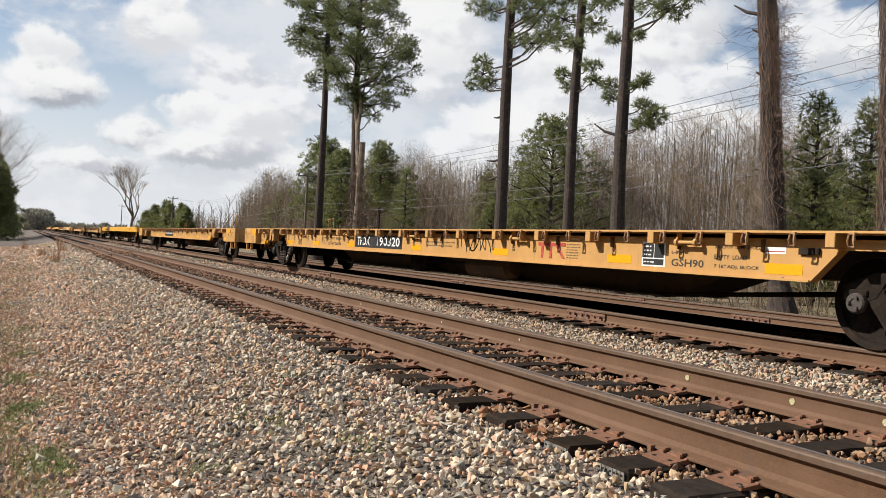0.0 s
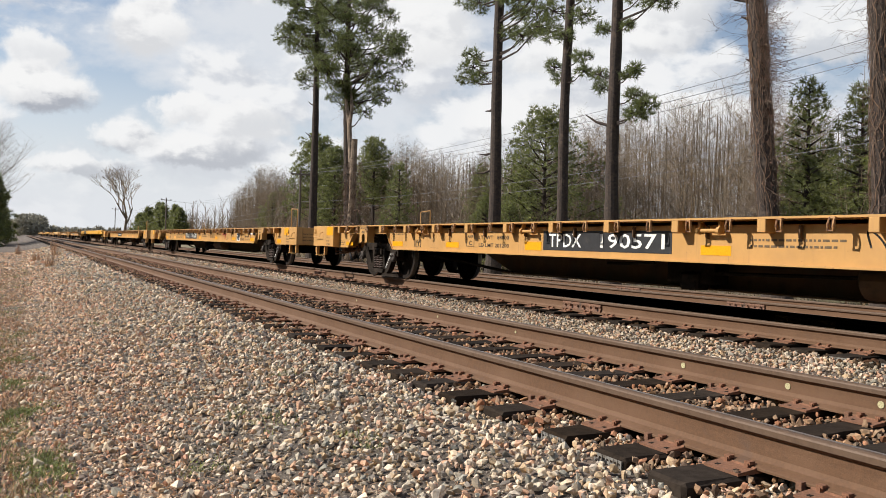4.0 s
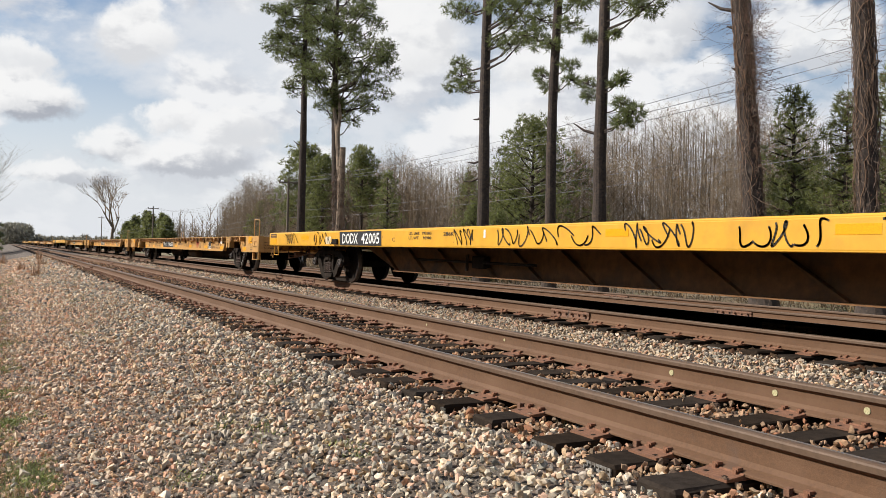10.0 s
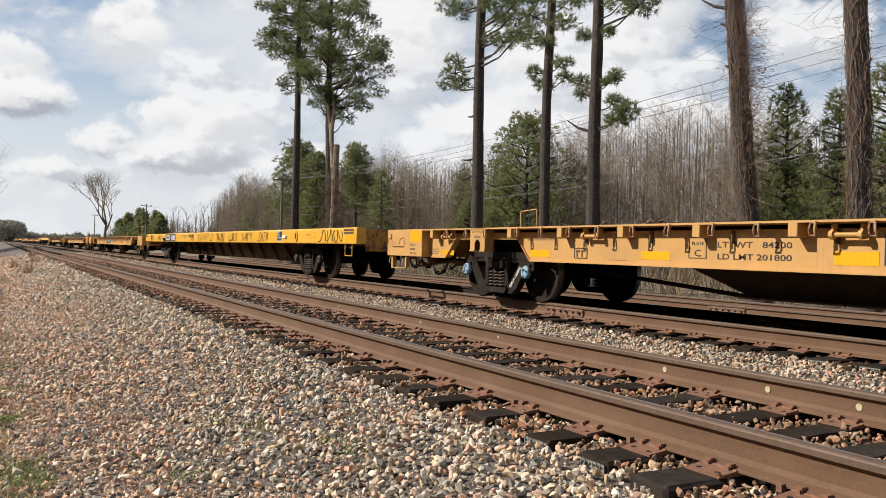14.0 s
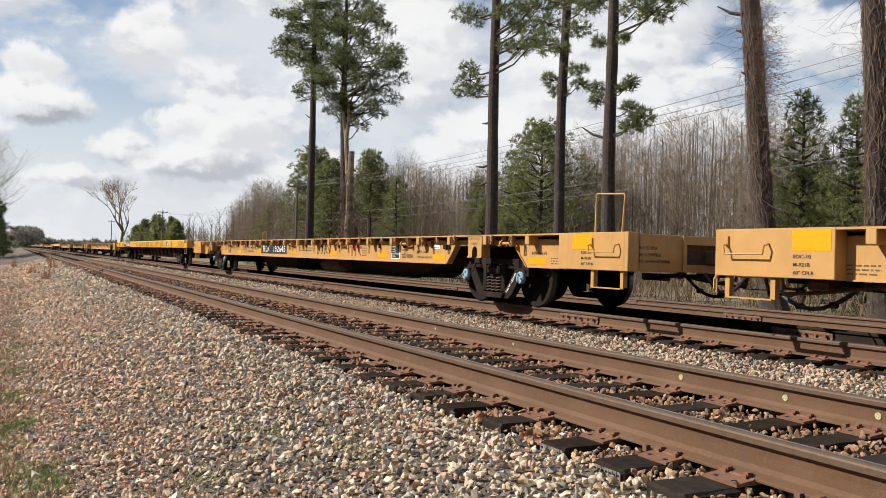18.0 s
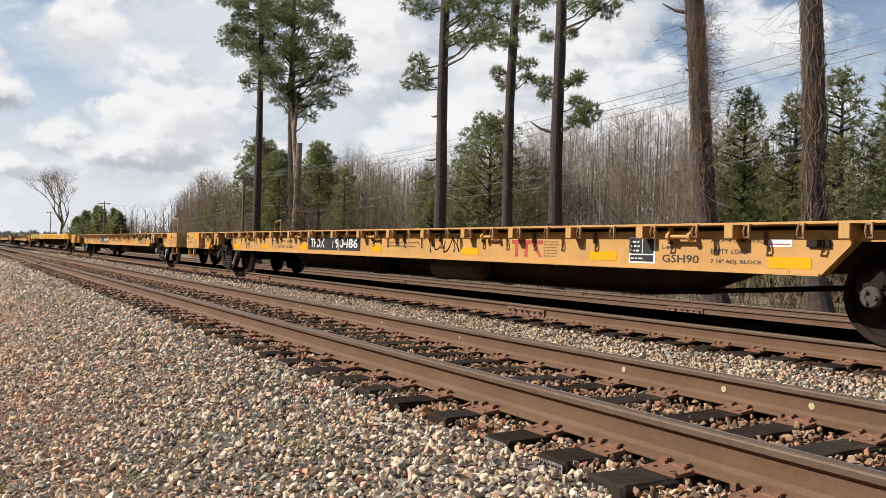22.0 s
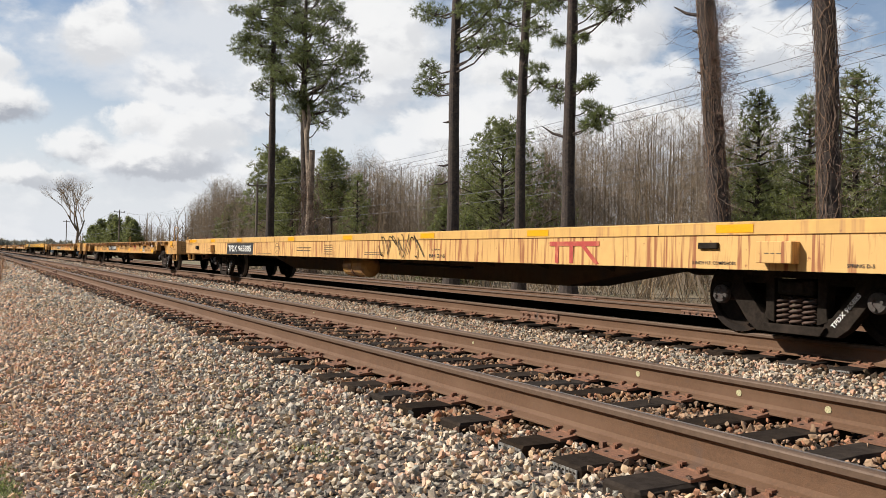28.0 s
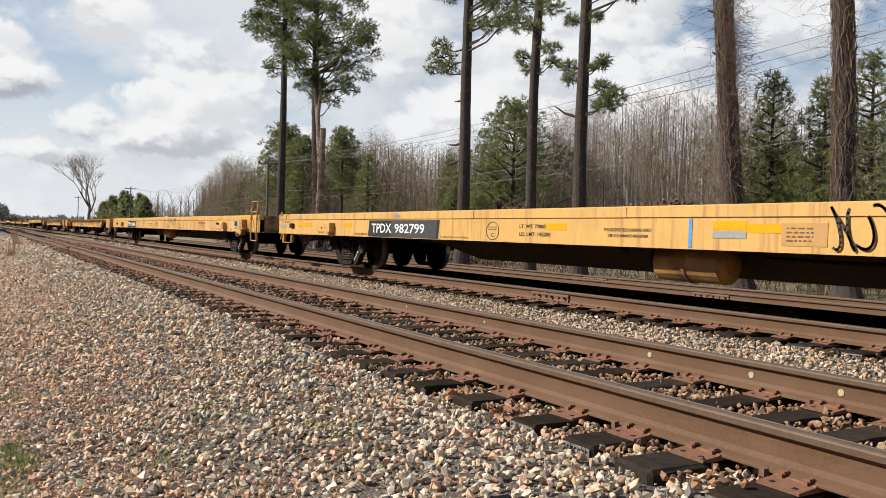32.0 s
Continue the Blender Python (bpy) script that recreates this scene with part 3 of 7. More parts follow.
def stones(soup, xs, ys, zs, size, rng):
    """Angular stones at the given places."""
    total = len(xs)
    if not total:
        return
    which = rng.integers(0, len(SHAPES), total)
    for k, (hull_v, hull_f) in enumerate(SHAPES):
        pick = which == k
        n = int(pick.sum())
        if not n:
            continue
        v = np.repeat(hull_v[None], n, 0) * (size[pick] * rng.choice([0.5, 0.7, 0.85, 1.0, 1.2, 1.45], n))[:, None, None] * rng.uniform(0.7, 1.2, (n, 1, 3)) * np.array([1.05, 0.86, 0.62])
        q = rng.normal(size=(n, 4)) * np.array([1, 0.55, 0.55, 1])                           # most lie on their flat side
        q /= np.linalg.norm(q, axis=1)[:, None]
        w, x, y, z = q.T
        R = np.stack([np.stack([1 - 2 * (y * y + z * z), 2 * (x * y - z * w), 2 * (x * z + y * w)], -1),
                      np.stack([2 * (x * y + z * w), 1 - 2 * (x * x + z * z), 2 * (y * z - x * w)], -1),
                      np.stack([2 * (x * z - y * w), 2 * (y * z + x * w), 1 - 2 * (x * x + y * y)], -1)], 1)
        v = np.einsum("nij,nkj->nki", R, v) + np.stack([xs[pick], ys[pick], zs[pick]], -1)[:, None, :]
        soup.add(v, hull_f[None] + (np.arange(n) * len(hull_v))[:, None, None])


PX, PZ = np.array([p[0] for p in PROFILE]), np.array([p[1] for p in PROFILE])


def spread(x0, x1, y0, y1, cell, rng):
    gx, gy = np.meshgrid(np.arange(x0, x1, cell), np.arange(y0, y1, cell))
    xs = gx.ravel() + rng.uniform(-0.5, 0.5, gx.size) * cell
    ys = gy.ravel() + rng.uniform(-0.5, 0.5, gx.size) * cell
    return xs, ys


def on_tie(xs, ys, x_mid, rows, grow=0.0):
    rows = np.asarray(rows)
    k = np.clip(np.searchsorted(rows, ys), 1, len(rows) - 1)
    gap = np.minimum(np.abs(ys - rows[k - 1]), np.abs(ys - rows[k]))
    return (np.abs(xs - x_mid) < 1.215 + grow) & (gap < 0.116 + grow)


def make_ballast():
    rng = np.random.default_rng(11)
    mid1, mid2 = TRACKS[0][0] + GAUGE / 2, TRACKS[1][0] + GAUGE / 2
    rows1, rows2 = tie_rows(1, 0.155, 420), tie_rows(2, 0.30, 420)
    # shoulder beside the track: coarse grey stone at its foot, finer browner stone on the path
    coarse, worn = Soup(), Soup()
    for y0, y1, cell, size in ((-6, 1.2, 0.08, 0.044), (1.2, 8, 0.031, 0.0185), (8, 18, 0.041, 0.0235), (18, 36, 0.066, 0.038), (36, 70, 0.13, 0.075)):
        xs, ys = spread(-3.7 - y1 * 0.02, 0.1 if y1 < 20 else -0.4, y0, y1, cell, rng)
        edge = -1.75 + 0.25 * np.sin(ys * 0.9) + rng.normal(0, 0.30, len(xs))
        big = xs > edge
        thin = np.where(xs > -1.5, 0.82, np.where(xs < -2.7, 0.86, 1.0))
        keep = ~on_tie(xs, ys, mid1, rows1, 0.010) & (rng.uniform(size=len(xs)) < thin)
        xs, ys, big = xs[keep], ys[keep], big[keep]
        zs = np.interp(xs, PX, PZ) + rng.uniform(-0.020, 0.040, len(xs)) * np.where(xs < -2.3, 0.55, np.where(big, 1.15, 0.85))
        fine = np.interp(xs, [-3.4, -2.5, -1.8, -0.9], [0.76, 0.86, 0.96, 1.06])
        stones(coarse, xs[big], ys[big], zs[big], size * fine[big], rng)
        stones(worn, xs[~big], ys[~big], zs[~big], size * fine[~big], rng)
    xs, ys = rng.uniform(-2.9, -0.6, 1500), 1.5 + 16 * rng.uniform(size=1500) ** 1.5
    stones(coarse, xs, ys, np.interp(xs, PX, PZ) + 0.026, np.full(1500, 0.027), rng)
    tagged(new("ballast_shoulder", coarse.mesh("ballast_shoulder", M_STONES)), "grey and tan crushed-stone ballast heaped beside the track", "ballast", kind="stuff")
    tagged(new("ballast_path", worn.mesh("ballast_path", M_STONES_PATH)), "brown and grey small crushed stone of the trodden path", "ballast", kind="stuff")
    # cribs of the near track
    s = Soup()
    for y0, y1, cell in ((-6, 0.4, 0.075), (0.4, 14, 0.042), (14, 34, 0.065), (34, 60, 0.12)):
        xs, ys = spread(-0.42, 2.12, y0, y1, cell, rng)
        tie = on_tie(xs, ys, mid1, rows1, -0.004)
        keep = (~tie | (rng.uniform(size=len(xs)) < 0.02)) & (np.abs(xs) > 0.045) & (np.abs(xs - GAUGE) > 0.045)
        xs, ys, tie = xs[keep], ys[keep], tie[keep]
        zs = np.interp(xs, PX, PZ) + np.where(tie, 0.075, rng.uniform(0.015, 0.058, len(xs)))
        stones(s, xs, ys, zs, np.full(len(xs), cell * 0.50), rng)
    tagged(new("ballast_crib", s.mesh("ballast_crib", M_STONES_RUST)), "rust-stained ballast stones packed between the ties", "ballast", kind="stuff")
    # strip between the tracks, fresh stone
    s = Soup()
    for y0, y1, cell in ((-6, 0.2, 0.08), (0.2, 20, 0.048), (20, 44, 0.09), (44, 80, 0.15)):
        xs, ys = spread(2.05, 4.10, y0, y1, cell * 0.88, rng)
        keep = ~on_tie(xs, ys, mid1, rows1, 0.012) & ~on_tie(xs, ys, mid2, rows2, 0.012)
        xs, ys = xs[keep], ys[keep]
        stones(s, xs, ys, np.interp(xs, PX, PZ) + rng.uniform(-0.01, 0.045, len(xs)), np.full(len(xs), cell * 0.42), rng)
    tagged(new("ballast_strip", s.mesh("ballast_strip", M_STONES_PALE)), "pale clean ballast stones between the two tracks", "ballast", kind="stuff")
    # cribs under the train, in stone that has the car shade painted in
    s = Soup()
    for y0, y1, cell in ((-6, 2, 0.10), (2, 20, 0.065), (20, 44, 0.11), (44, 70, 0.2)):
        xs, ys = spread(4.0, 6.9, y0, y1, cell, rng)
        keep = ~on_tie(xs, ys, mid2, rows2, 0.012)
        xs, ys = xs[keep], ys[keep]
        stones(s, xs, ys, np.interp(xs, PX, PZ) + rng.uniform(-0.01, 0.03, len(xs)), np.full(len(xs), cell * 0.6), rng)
    tagged(new("ballast_crib", s.mesh("ballast_crib", M_STONES_SHADE)), "ballast between the ties under the train, coloured dark with its shade", "ballast", kind="stuff")


make_ballast()

M_GRASS = material("young_green_grass", (0.21, 0.23, 0.07), 0.8, grain=6, contrast=0.3, per_island=0.4)
M_VERGE = material("dead_brown_grass", (0.115, 0.083, 0.05), 0.9, grain=8, contrast=0.35, per_island=0.45)
M_STRAW = material("dry_straw", (0.42, 0.26, 0.155), 0.85, grain=8, contrast=0.3, per_island=0.35)


def blades(soup, centre, n, spread_r, height, lean, rng, width=0.006):
    c = np.asarray(centre, float)
    base = c + np.stack([rng.normal(0, spread_r, n), rng.normal(0, spread_r, n), np.zeros(n)], -1)
    a = rng.uniform(0, 2 * np.pi, n)
    h = height * rng.uniform(0.4, 1.2, n)
    l = lean * rng.uniform(0.2, 1.2, n)
    tip = base + np.stack([np.cos(a) * l, np.sin(a) * l, h], -1)
    side = np.stack([-np.sin(a), np.cos(a), np.zeros(n)], -1) * width
    v = np.stack([base - side, base + side, tip], 1)
    soup.add(v, np.arange(3 * n).reshape(-1, 3))


def make_grass():
    rng = np.random.default_rng(5)
    s = Soup()
    for _ in range(900):
        y = 4.4 + 34 * rng.uniform() ** 1.3
        x = -2.90 + rng.uniform(-0.035, 0.016) * y + rng.normal(0, 0.05)
        if noise.noise((x * 1.3, y * 0.5, 3.0)) < -0.05:
            continue
        blades(s, (x, y, ground_z(x)), 20, 0.05 + 0.003 * y, 0.030, 0.05, rng, 0.0035 + 0.0003 * y)
    for x, y in ((-1.95, 4.6), (-1.45, 5.1), (-1.9, 12.5), (-2.75, 4.9), (-2.8, 5.4), (-2.7, 7.4), (-2.86, 4.55), (-2.92, 5.1), (-2.9, 6.0), (-2.95, 6.8), (-1.2, 4.25), (-1.0, 6.3)):
        for _ in range(12):
            px, py = x + rng.normal(0, 0.06), y + rng.normal(0, 0.12)
            blades(s, (px, py, ground_z(px) + 0.02), 16, 0.04, 0.028, 0.04, rng, 0.003)
    for x, y, n, wide in ((-2.77, 5.65, 110, 0.08), (-2.85, 7.3, 80, 0.09), (-2.87, 8.8, 80, 0.10), (-2.68, 5.35, 50, 0.07), (-2.9, 10.5, 60, 0.12), (-2.92, 13.0, 60, 0.16), (-1.58, 5.55, 18, 0.05), (-1.55, 18.5, 36, 0.16)):
        for _ in range(n):
            px, py = x + rng.normal(0, wide), y + rng.normal(0, wide * 1.6)
            blades(s, (px, py, ground_z(px) + 0.015), 14, 0.025, 0.030, 0.035, rng, 0.0025)
    tagged(new("grass", s.mesh("grass", M_GRASS)), "thin patches of young green grass among the stones", "grass", kind="stuff")
    s = Soup()
    for _ in range(260):
        y = 3.0 + 14 * rng.uniform() ** 1.4
        x = rng.choice([-2.75, -2.2, -1.7, -3.0]) + rng.normal(0, 0.25)
        blades(s, (x, y, ground_z(x) + 0.02), 10, 0.05, 0.02, 0.14, rng, 0.0028)
    for _ in range(700):
        y = 4 + 40 * rng.uniform()
        x = -2.93 - 0.008 * y + rng.normal(0, 0.03 + 0.010 * y)
        blades(s, (x, y, ground_z(x)), 14, 0.06, 0.07, 0.08, rng, 0.005)
    for x, y in ((-2.62, 4.1), (-2.35, 3.75), (-2.2, 4.6), (-2.75, 5.9), (-2.1, 6.4), (-1.75, 3.6), (-2.5, 7.5)):
        for _ in range(14):
            px, py = x + rng.normal(0, 0.09), y + rng.normal(0, 0.16)
            blades(s, (px, py, ground_z(px) + 0.022), 12, 0.03, 0.014, 0.10, rng, 0.0022)
    for x, y, h in ((-1.35, 44.0, 0.75), (-1.9, 34.0, 0.55), (-1.0, 55, 0.7), (-2.2, 42, 0.6), (-2.9, 60, 0.8)):
        for _ in range(3):
            blades(s, (x + rng.normal(0, 0.1), y + rng.normal(0, 0.2), ground_z(x)), 24, 0.08, h, 0.22, rng, 0.012)
    tagged(new("dry_grass", s.mesh("dry_grass", M_STRAW)), "dry straw-coloured grass and weed stalks", "dry grass", kind="stuff")
    s = Soup()
    for _ in range(3400):                        # dead grass beyond the far track
        x, y = 12.2 + 7 * rng.uniform() ** 1.3, 6 + 70 * rng.uniform() ** 1.5
        blades(s, (x, y, ground_z(x)), 12, 0.18, 0.17, 0.24, rng, 0.006)
    tagged(new("verge_grass", s.mesh("verge_grass", M_VERGE)), "dead brown grass on the verge beyond the far track", "dry grass", kind="stuff")


make_grass()

# ---------------------------------------------------------------- the train
CAR_X = TRACKS[1][0] + GAUGE / 2
_glyphs = {}


def lettering(parent, text, u0, u1, z0, z1, mat=None, x=-1.452, name="lettering", label=""):
    """Painted words on the side that faces the path: from u0 to u1 metres behind the car's front, z0 to z1 high."""
    key = text
    if key not in _glyphs:
        cu = bpy.data.curves.new("lettering", "FONT")
        cu.body, cu.size, cu.resolution_u, cu.align_x, cu.offset = text, 1.0, 2, "LEFT", 0.012
        ob = bpy.data.objects.new("lettering", cu)
        scene.collection.objects.link(ob)
        bpy.context.view_layer.update()
        data = bpy.data.meshes.new_from_object(ob.evaluated_get(bpy.context.evaluated_depsgraph_get()))
        bpy.data.objects.remove(ob)
        co = np.empty(len(data.vertices) * 3)
        data.vertices.foreach_get("co", co)
        co = co.reshape(-1, 3)
        lo, hi = co.min(0), co.max(0)
        co[:, :2] = (co[:, :2] - lo[:2]) / (hi[:2] - lo[:2])
        co[:, 2] = 0
        data.vertices.foreach_set("co", co.ravel())
        _glyphs[key] = data
    data = _glyphs[key].copy()
    data.materials.clear()
    data.materials.append(mat or M_INK)
    ob = part(name, data, mat, parent, label)
    w, h = u1 - u0, z1 - z0
    ob.matrix_basis = Matrix(((0, 0, -1, x), (-w, 0, 0, -u0), (0, h, 0, z0), (0, 0, 0, 1)))
    return ob


def patch(parent, name, u0, u1, z0, z1, mat, x=-1.451, label="", slant=0.0):
    bm = bmesh.new()
    prism(bm, [(-u0 + slant, z1), (-u1 + slant, z1), (-u1, z0), (-u0, z0)], x, x + 0.003, "x")
    return part(name, bm, mat, parent, label)


def bars(parent, u0, u1, z0, z1, rows, mat=None, x=-1.452, seed=1):
    """Writing too small to read: rows of short bars."""
    rng = random.Random(seed)
    bm = bmesh.new()
    h = (z1 - z0) / rows
    for k in range(rows):
        u, end = u0, u1 - rng.uniform(0, 0.15) * (u1 - u0)
        while u < end:
            w = min(rng.uniform(0.02, 0.08), end - u)
            box(bm, x, x + 0.002, -u - w, -u, z1 - (k + 0.68) * h, z1 - (k + 0.32) * h)
            u += w + 0.022
    return tagged(part("small_writing", bm, mat or M_FAINT, parent), kind="stuff")


def ribbon(bm, pts, r, x):
    """A sprayed stroke: a flat band along (u, z) points."""
    for (a, b), (c, d) in zip(pts, pts[1:]):
        v = Vector((c - a, d - b))
        if v.length < 1e-4:
            continue
        v.normalize()
        n = Vector((-v.y, v.x)) * r
        q = [bm.verts.new((x, -(p[0] + s * n.x + e * v.x * r), p[1] + s * n.y + e * v.y * r)) for p, e in (((a, b), -0.7), ((c, d), 0.7)) for s in (1, -1)]
        bm.faces.new((q[0], q[1], q[3], q[2]))


def graffiti(parent, u0, u1, z0, z1, seed, mat=None, x=-1.4535, r=0.010, loops=6):
    """A sprayed scribble of tall loops."""
    rng = random.Random(seed)
    bm = bmesh.new()
    w, h = (u1 - u0) / loops, z1 - z0
    for k in range(loops):
        c = u0 + (k + 0.5) * w
        amp, ph, turns, slant = rng.uniform(0.38, 0.5), rng.uniform(0, 6.3), rng.choice((0.5, 0.75, 1.0, 1.5)), rng.uniform(-0.1, 0.3)
        pts = []
        for i in range(30):
            q = i / 29
            v = math.cos(ph + q * turns * 6.283)
            zz = (z0 + z1) / 2 + h * amp * v * (1 - 0.25 * q * (k % 2))
            uu = c + w * ((q - 0.5) * 1.05 + 0.16 * math.sin(ph * 2 + q * turns * 9.0)) - slant * h * v
            pts.append((uu, min(max(zz, z0), z1)))
        ribbon(bm, pts, r, x)
    part("graffiti", bm, mat or M_INK, parent, "black spray-painted scribble")


M_SMEAR = material("thin_white_spray", (0.62, 0.53, 0.36), 0.7, spots=[((0.72, 0.37, 0.03), 9, 0.5, 0.62)], grain=30, contrast=0.2)
M_FAINT = material("faded_small_writing", (0.13, 0.085, 0.04), 0.7, grain=40, contrast=0.3)


# shared small meshes
def wheel_mesh(r):
    bm = bmesh.new()
    lathe(bm, [(0.09, -0.085), (0.10, -0.08), (0.11, -0.045), (r * 0.55, -0.012), (r - 0.085, -0.020), (r - 0.07, -0.062), (r - 0.004, -0.066), (r, -0.055), (r + 0.001, 0.03),
               (r + 0.024, 0.045), (r + 0.026, 0.060), (r - 0.03, 0.072), (r - 0.09, 0.04), (r * 0.5, 0.03), (0.12, 0.07), (0.09, 0.085)], 36, "x",
          lambda j: 1 if j in (6, 7) else 0)
    return mesh_of("wheel", bm, M_WHEEL, M_TREAD, smooth=False)


def axle_mesh():
    bm = bmesh.new()
    lathe(bm, [(0.065, -1.02), (0.07, -0.70), (0.085, -0.60), (0.08, 0.60), (0.07, 0.70), (0.065, 1.02)], 14, "x")
    return mesh_of("axle", bm, M_WHEEL)


def cap_mesh():
    """Roller-bearing end cap with three bolts."""
    bm = bmesh.new()
    lathe(bm, [(0.10, 0.0), (0.10, -0.05), (0.085, -0.065), (0.045, -0.068), (0.04, -0.060)], 18, "x")
    for k in range(3):
        a = k * 2.094 + 0.5
        rod(bm, (-0.062, 0.058 * math.cos(a), 0.058 * math.sin(a)), (-0.088, 0.058 * math.cos(a), 0.058 * math.sin(a)), 0.018, n=6)
    return mesh_of("axle_cap", bm, M_CAP)


def side_frame_mesh(r):
    """Cast side frame of a three-piece truck, wheels 0.89 m before and behind its middle; origin on the axles' line."""
    bm = bmesh.new()
    t0, t1 = -0.055, 0.055

    def quad(pts, a=t0, b=t1):
        prism(bm, pts, a, b, "x")
    quad([(-1.06, 0.02), (-1.06, 0.16), (-0.74, 0.30), (0.74, 0.30), (1.06, 0.16), (1.06, 0.02), (0.97, 0.02), (0.97, 0.115), (0.80, 0.115), (0.80, 0.02), (0.70, 0.06), (0.62, 0.20),
          (-0.62, 0.20), (-0.70, 0.06), (-0.80, 0.02), (-0.80, 0.115), (-0.97, 0.115), (-0.97, 0.02)], -0.075, 0.06)
    for s in (-1, 1):
        quad([(s * 0.80, 0.20), (s * 0.66, 0.20), (s * 0.62, 0.10), (s * 0.40, -0.17), (s * 0.33, -0.20), (s * 0.28, -0.36), (s * 0.46, -0.36), (s * 0.58, -0.27), (s * 0.81, 0.03)], -0.07, 0.05)   # arm
        quad([(s * 0.40, 0.21), (s * 0.25, 0.21), (s * 0.24, -0.26), (s * 0.36, -0.22), (s * 0.345, -0.10), (s * 0.35, 0.12)], -0.075, 0.06)      # column
        quad([(s * 0.64, 0.135), (s * 0.38, 0.135), (s * 0.36, 0.20), (s * 0.70, 0.20)], -0.06, 0.04)
    quad([(-0.36, -0.27), (-0.30, -0.36), (0.30, -0.36), (0.36, -0.27)], -0.11, 0.09)                       # spring seat
    bmesh.ops.bevel(bm, geom=[e for e in bm.edges], offset=0.006, segments=1, affect="EDGES")
    return mesh_of("side_frame", bm, M_CAST)


def spring_mesh():
    bm = bmesh.new()
    turns, n, R, r = 5.2, 62, 0.062, 0.016
    prev = None
    for i in range(n + 1):
        a = 2 * math.pi * turns * i / n
        c = Vector((R * math.cos(a), R * math.sin(a), 0.27 * i / n))
        ring = [bm.verts.new(c + Vector((math.cos(a) * r * math.cos(b), math.sin(a) * r * math.cos(b), r * math.sin(b)))) for b in (0, 1.257, 2.513, 3.770, 5.027)]
        if prev:
            for k in range(5):
                bm.faces.new((prev[k], prev[(k + 1) % 5], ring[(k + 1) % 5], ring[k]))
        prev = ring
    return mesh_of("spring", bm, M_SPRING, smooth=True)


def bolster_mesh():
    bm = bmesh.new()
    box(bm, -1.10, 1.10, -0.20, 0.20, 0.03, 0.19, 0.02)
    box(bm, -0.35, 0.35, -0.25, 0.25, 0.05, 0.30, 0.02)
    box(bm, -1.12, -1.05, -0.12, 0.12, 0.05, 0.16, 0.01)
    return mesh_of("bolster", bm, M_CAST)


WHEEL = {r: wheel_mesh(r) for r in (0.457, 0.419)}
FRAME, SPRING, AXLE, CAP, BOLSTER = side_frame_mesh(0.457), spring_mesh(), axle_mesh(), cap_mesh(), bolster_mesh()
ADAPTER = mesh_of("bearing_adapter", box(bmesh.new(), -0.07, 0.07, -0.10, 0.10, 0.07, 0.13, 0.01), M_CAST)
M_BLUECAP = material("blue_chalked_cap", (0.20, 0.33, 0.45), 0.7, spots=[((0.5, 0.55, 0.58), 12, 0.5, 0.65), ((0.05, 0.045, 0.04), 9, 0.55, 0.65)], grain=40, contrast=0.3)
CAP_BLUE = CAP.copy()
CAP_BLUE.materials.clear()
CAP_BLUE.materials.append(M_BLUECAP)
WHEELSETS = []


def truck(car, u, r, number="", blue=False, seed=0):
    """Four-wheel truck: wheelsets, bolster, side frames with springs."""
    drop = r - 0.457
    for k, du in enumerate((-0.889, 0.889)):
        ws = thing("wheelset", "", "", pose(0, -u - du, r))
        ws.parent = car
        part("axle", AXLE, M_WHEEL, ws)
        part("wheel", WHEEL[r], M_WHEEL, ws, at=pose(-0.755, 0, 0))
        part("wheel", WHEEL[r], M_WHEEL, ws, at=pose(0.755, 0, 0, 0, 0, 180))
        part("axle_cap", CAP_BLUE if blue else CAP, M_CAST, ws, "chalk-blue axle cap" if blue else "", pose(-1.075, 0, 0, seed * 50 + k * 70))
        WHEELSETS.append((ws, r, -u - du, car))
    bo = part("bolster", BOLSTER, M_CAST, car, at=pose(0, -u, r))
    for s in (-1, 1):
        fr = part("side_frame", FRAME, M_CAST, car, "dark cast steel truck side frame", pose(s * 1.0, -u, r, 0, 0, 0 if s < 0 else 180))
        for du in (-0.889, 0.889):
            part("bearing_adapter", ADAPTER, M_CAST, fr, at=pose(-0.03, du, 0))
        for du in ((-0.15, 0, 0.15) if s < 0 else (0,)):
            part("spring", SPRING, M_SPRING, fr, at=pose(-0.035, du, -0.262))
        if s < 0 and number:
            lt = lettering(fr, number, 0, 0.44, 0, 0.045, M_WHITE, 0)
            d = Vector((-0.41, 0.49)).normalized()          # runs up the leaning bar
            lt.matrix_basis = Matrix(((0, 0, -1, -0.0735), (0.43 * d.x, 0.048 * d.y, 0, -0.425), (0.43 * d.y, -0.048 * d.x, 0, -0.275), (0, 0, 0, 1)))
    return bo


HOOK = bmesh.new()                               # tie-down hook hung from the flange
box(HOOK, -0.05, 0.02, -0.028, 0.028, 0.0, 0.02)
tube(HOOK, [(-0.045, -0.025, 0.01), (-0.06, -0.03, -0.06), (-0.045, -0.03, -0.115), (-0.045, 0.03, -0.115), (-0.06, 0.03, -0.06), (-0.045, 0.025, 0.01)], 0.011)
box(HOOK, -0.035, -0.01, -0.02, 0.02, -0.09, -0.01, 0.004)
HOOK = mesh_of("tie_down_hook", HOOK, material("tan_rusty_hook", (0.44, 0.245, 0.10), 0.75, spots=[(RUST, 14, 0.5, 0.62)], grain=30, contrast=0.3))
POCKET = mesh_of("stake_pocket", box(bmesh.new(), -0.172, 0.0, -0.055, 0.055, -0.14, 0, 0.006), M_TAN)
WINCH = bmesh.new()
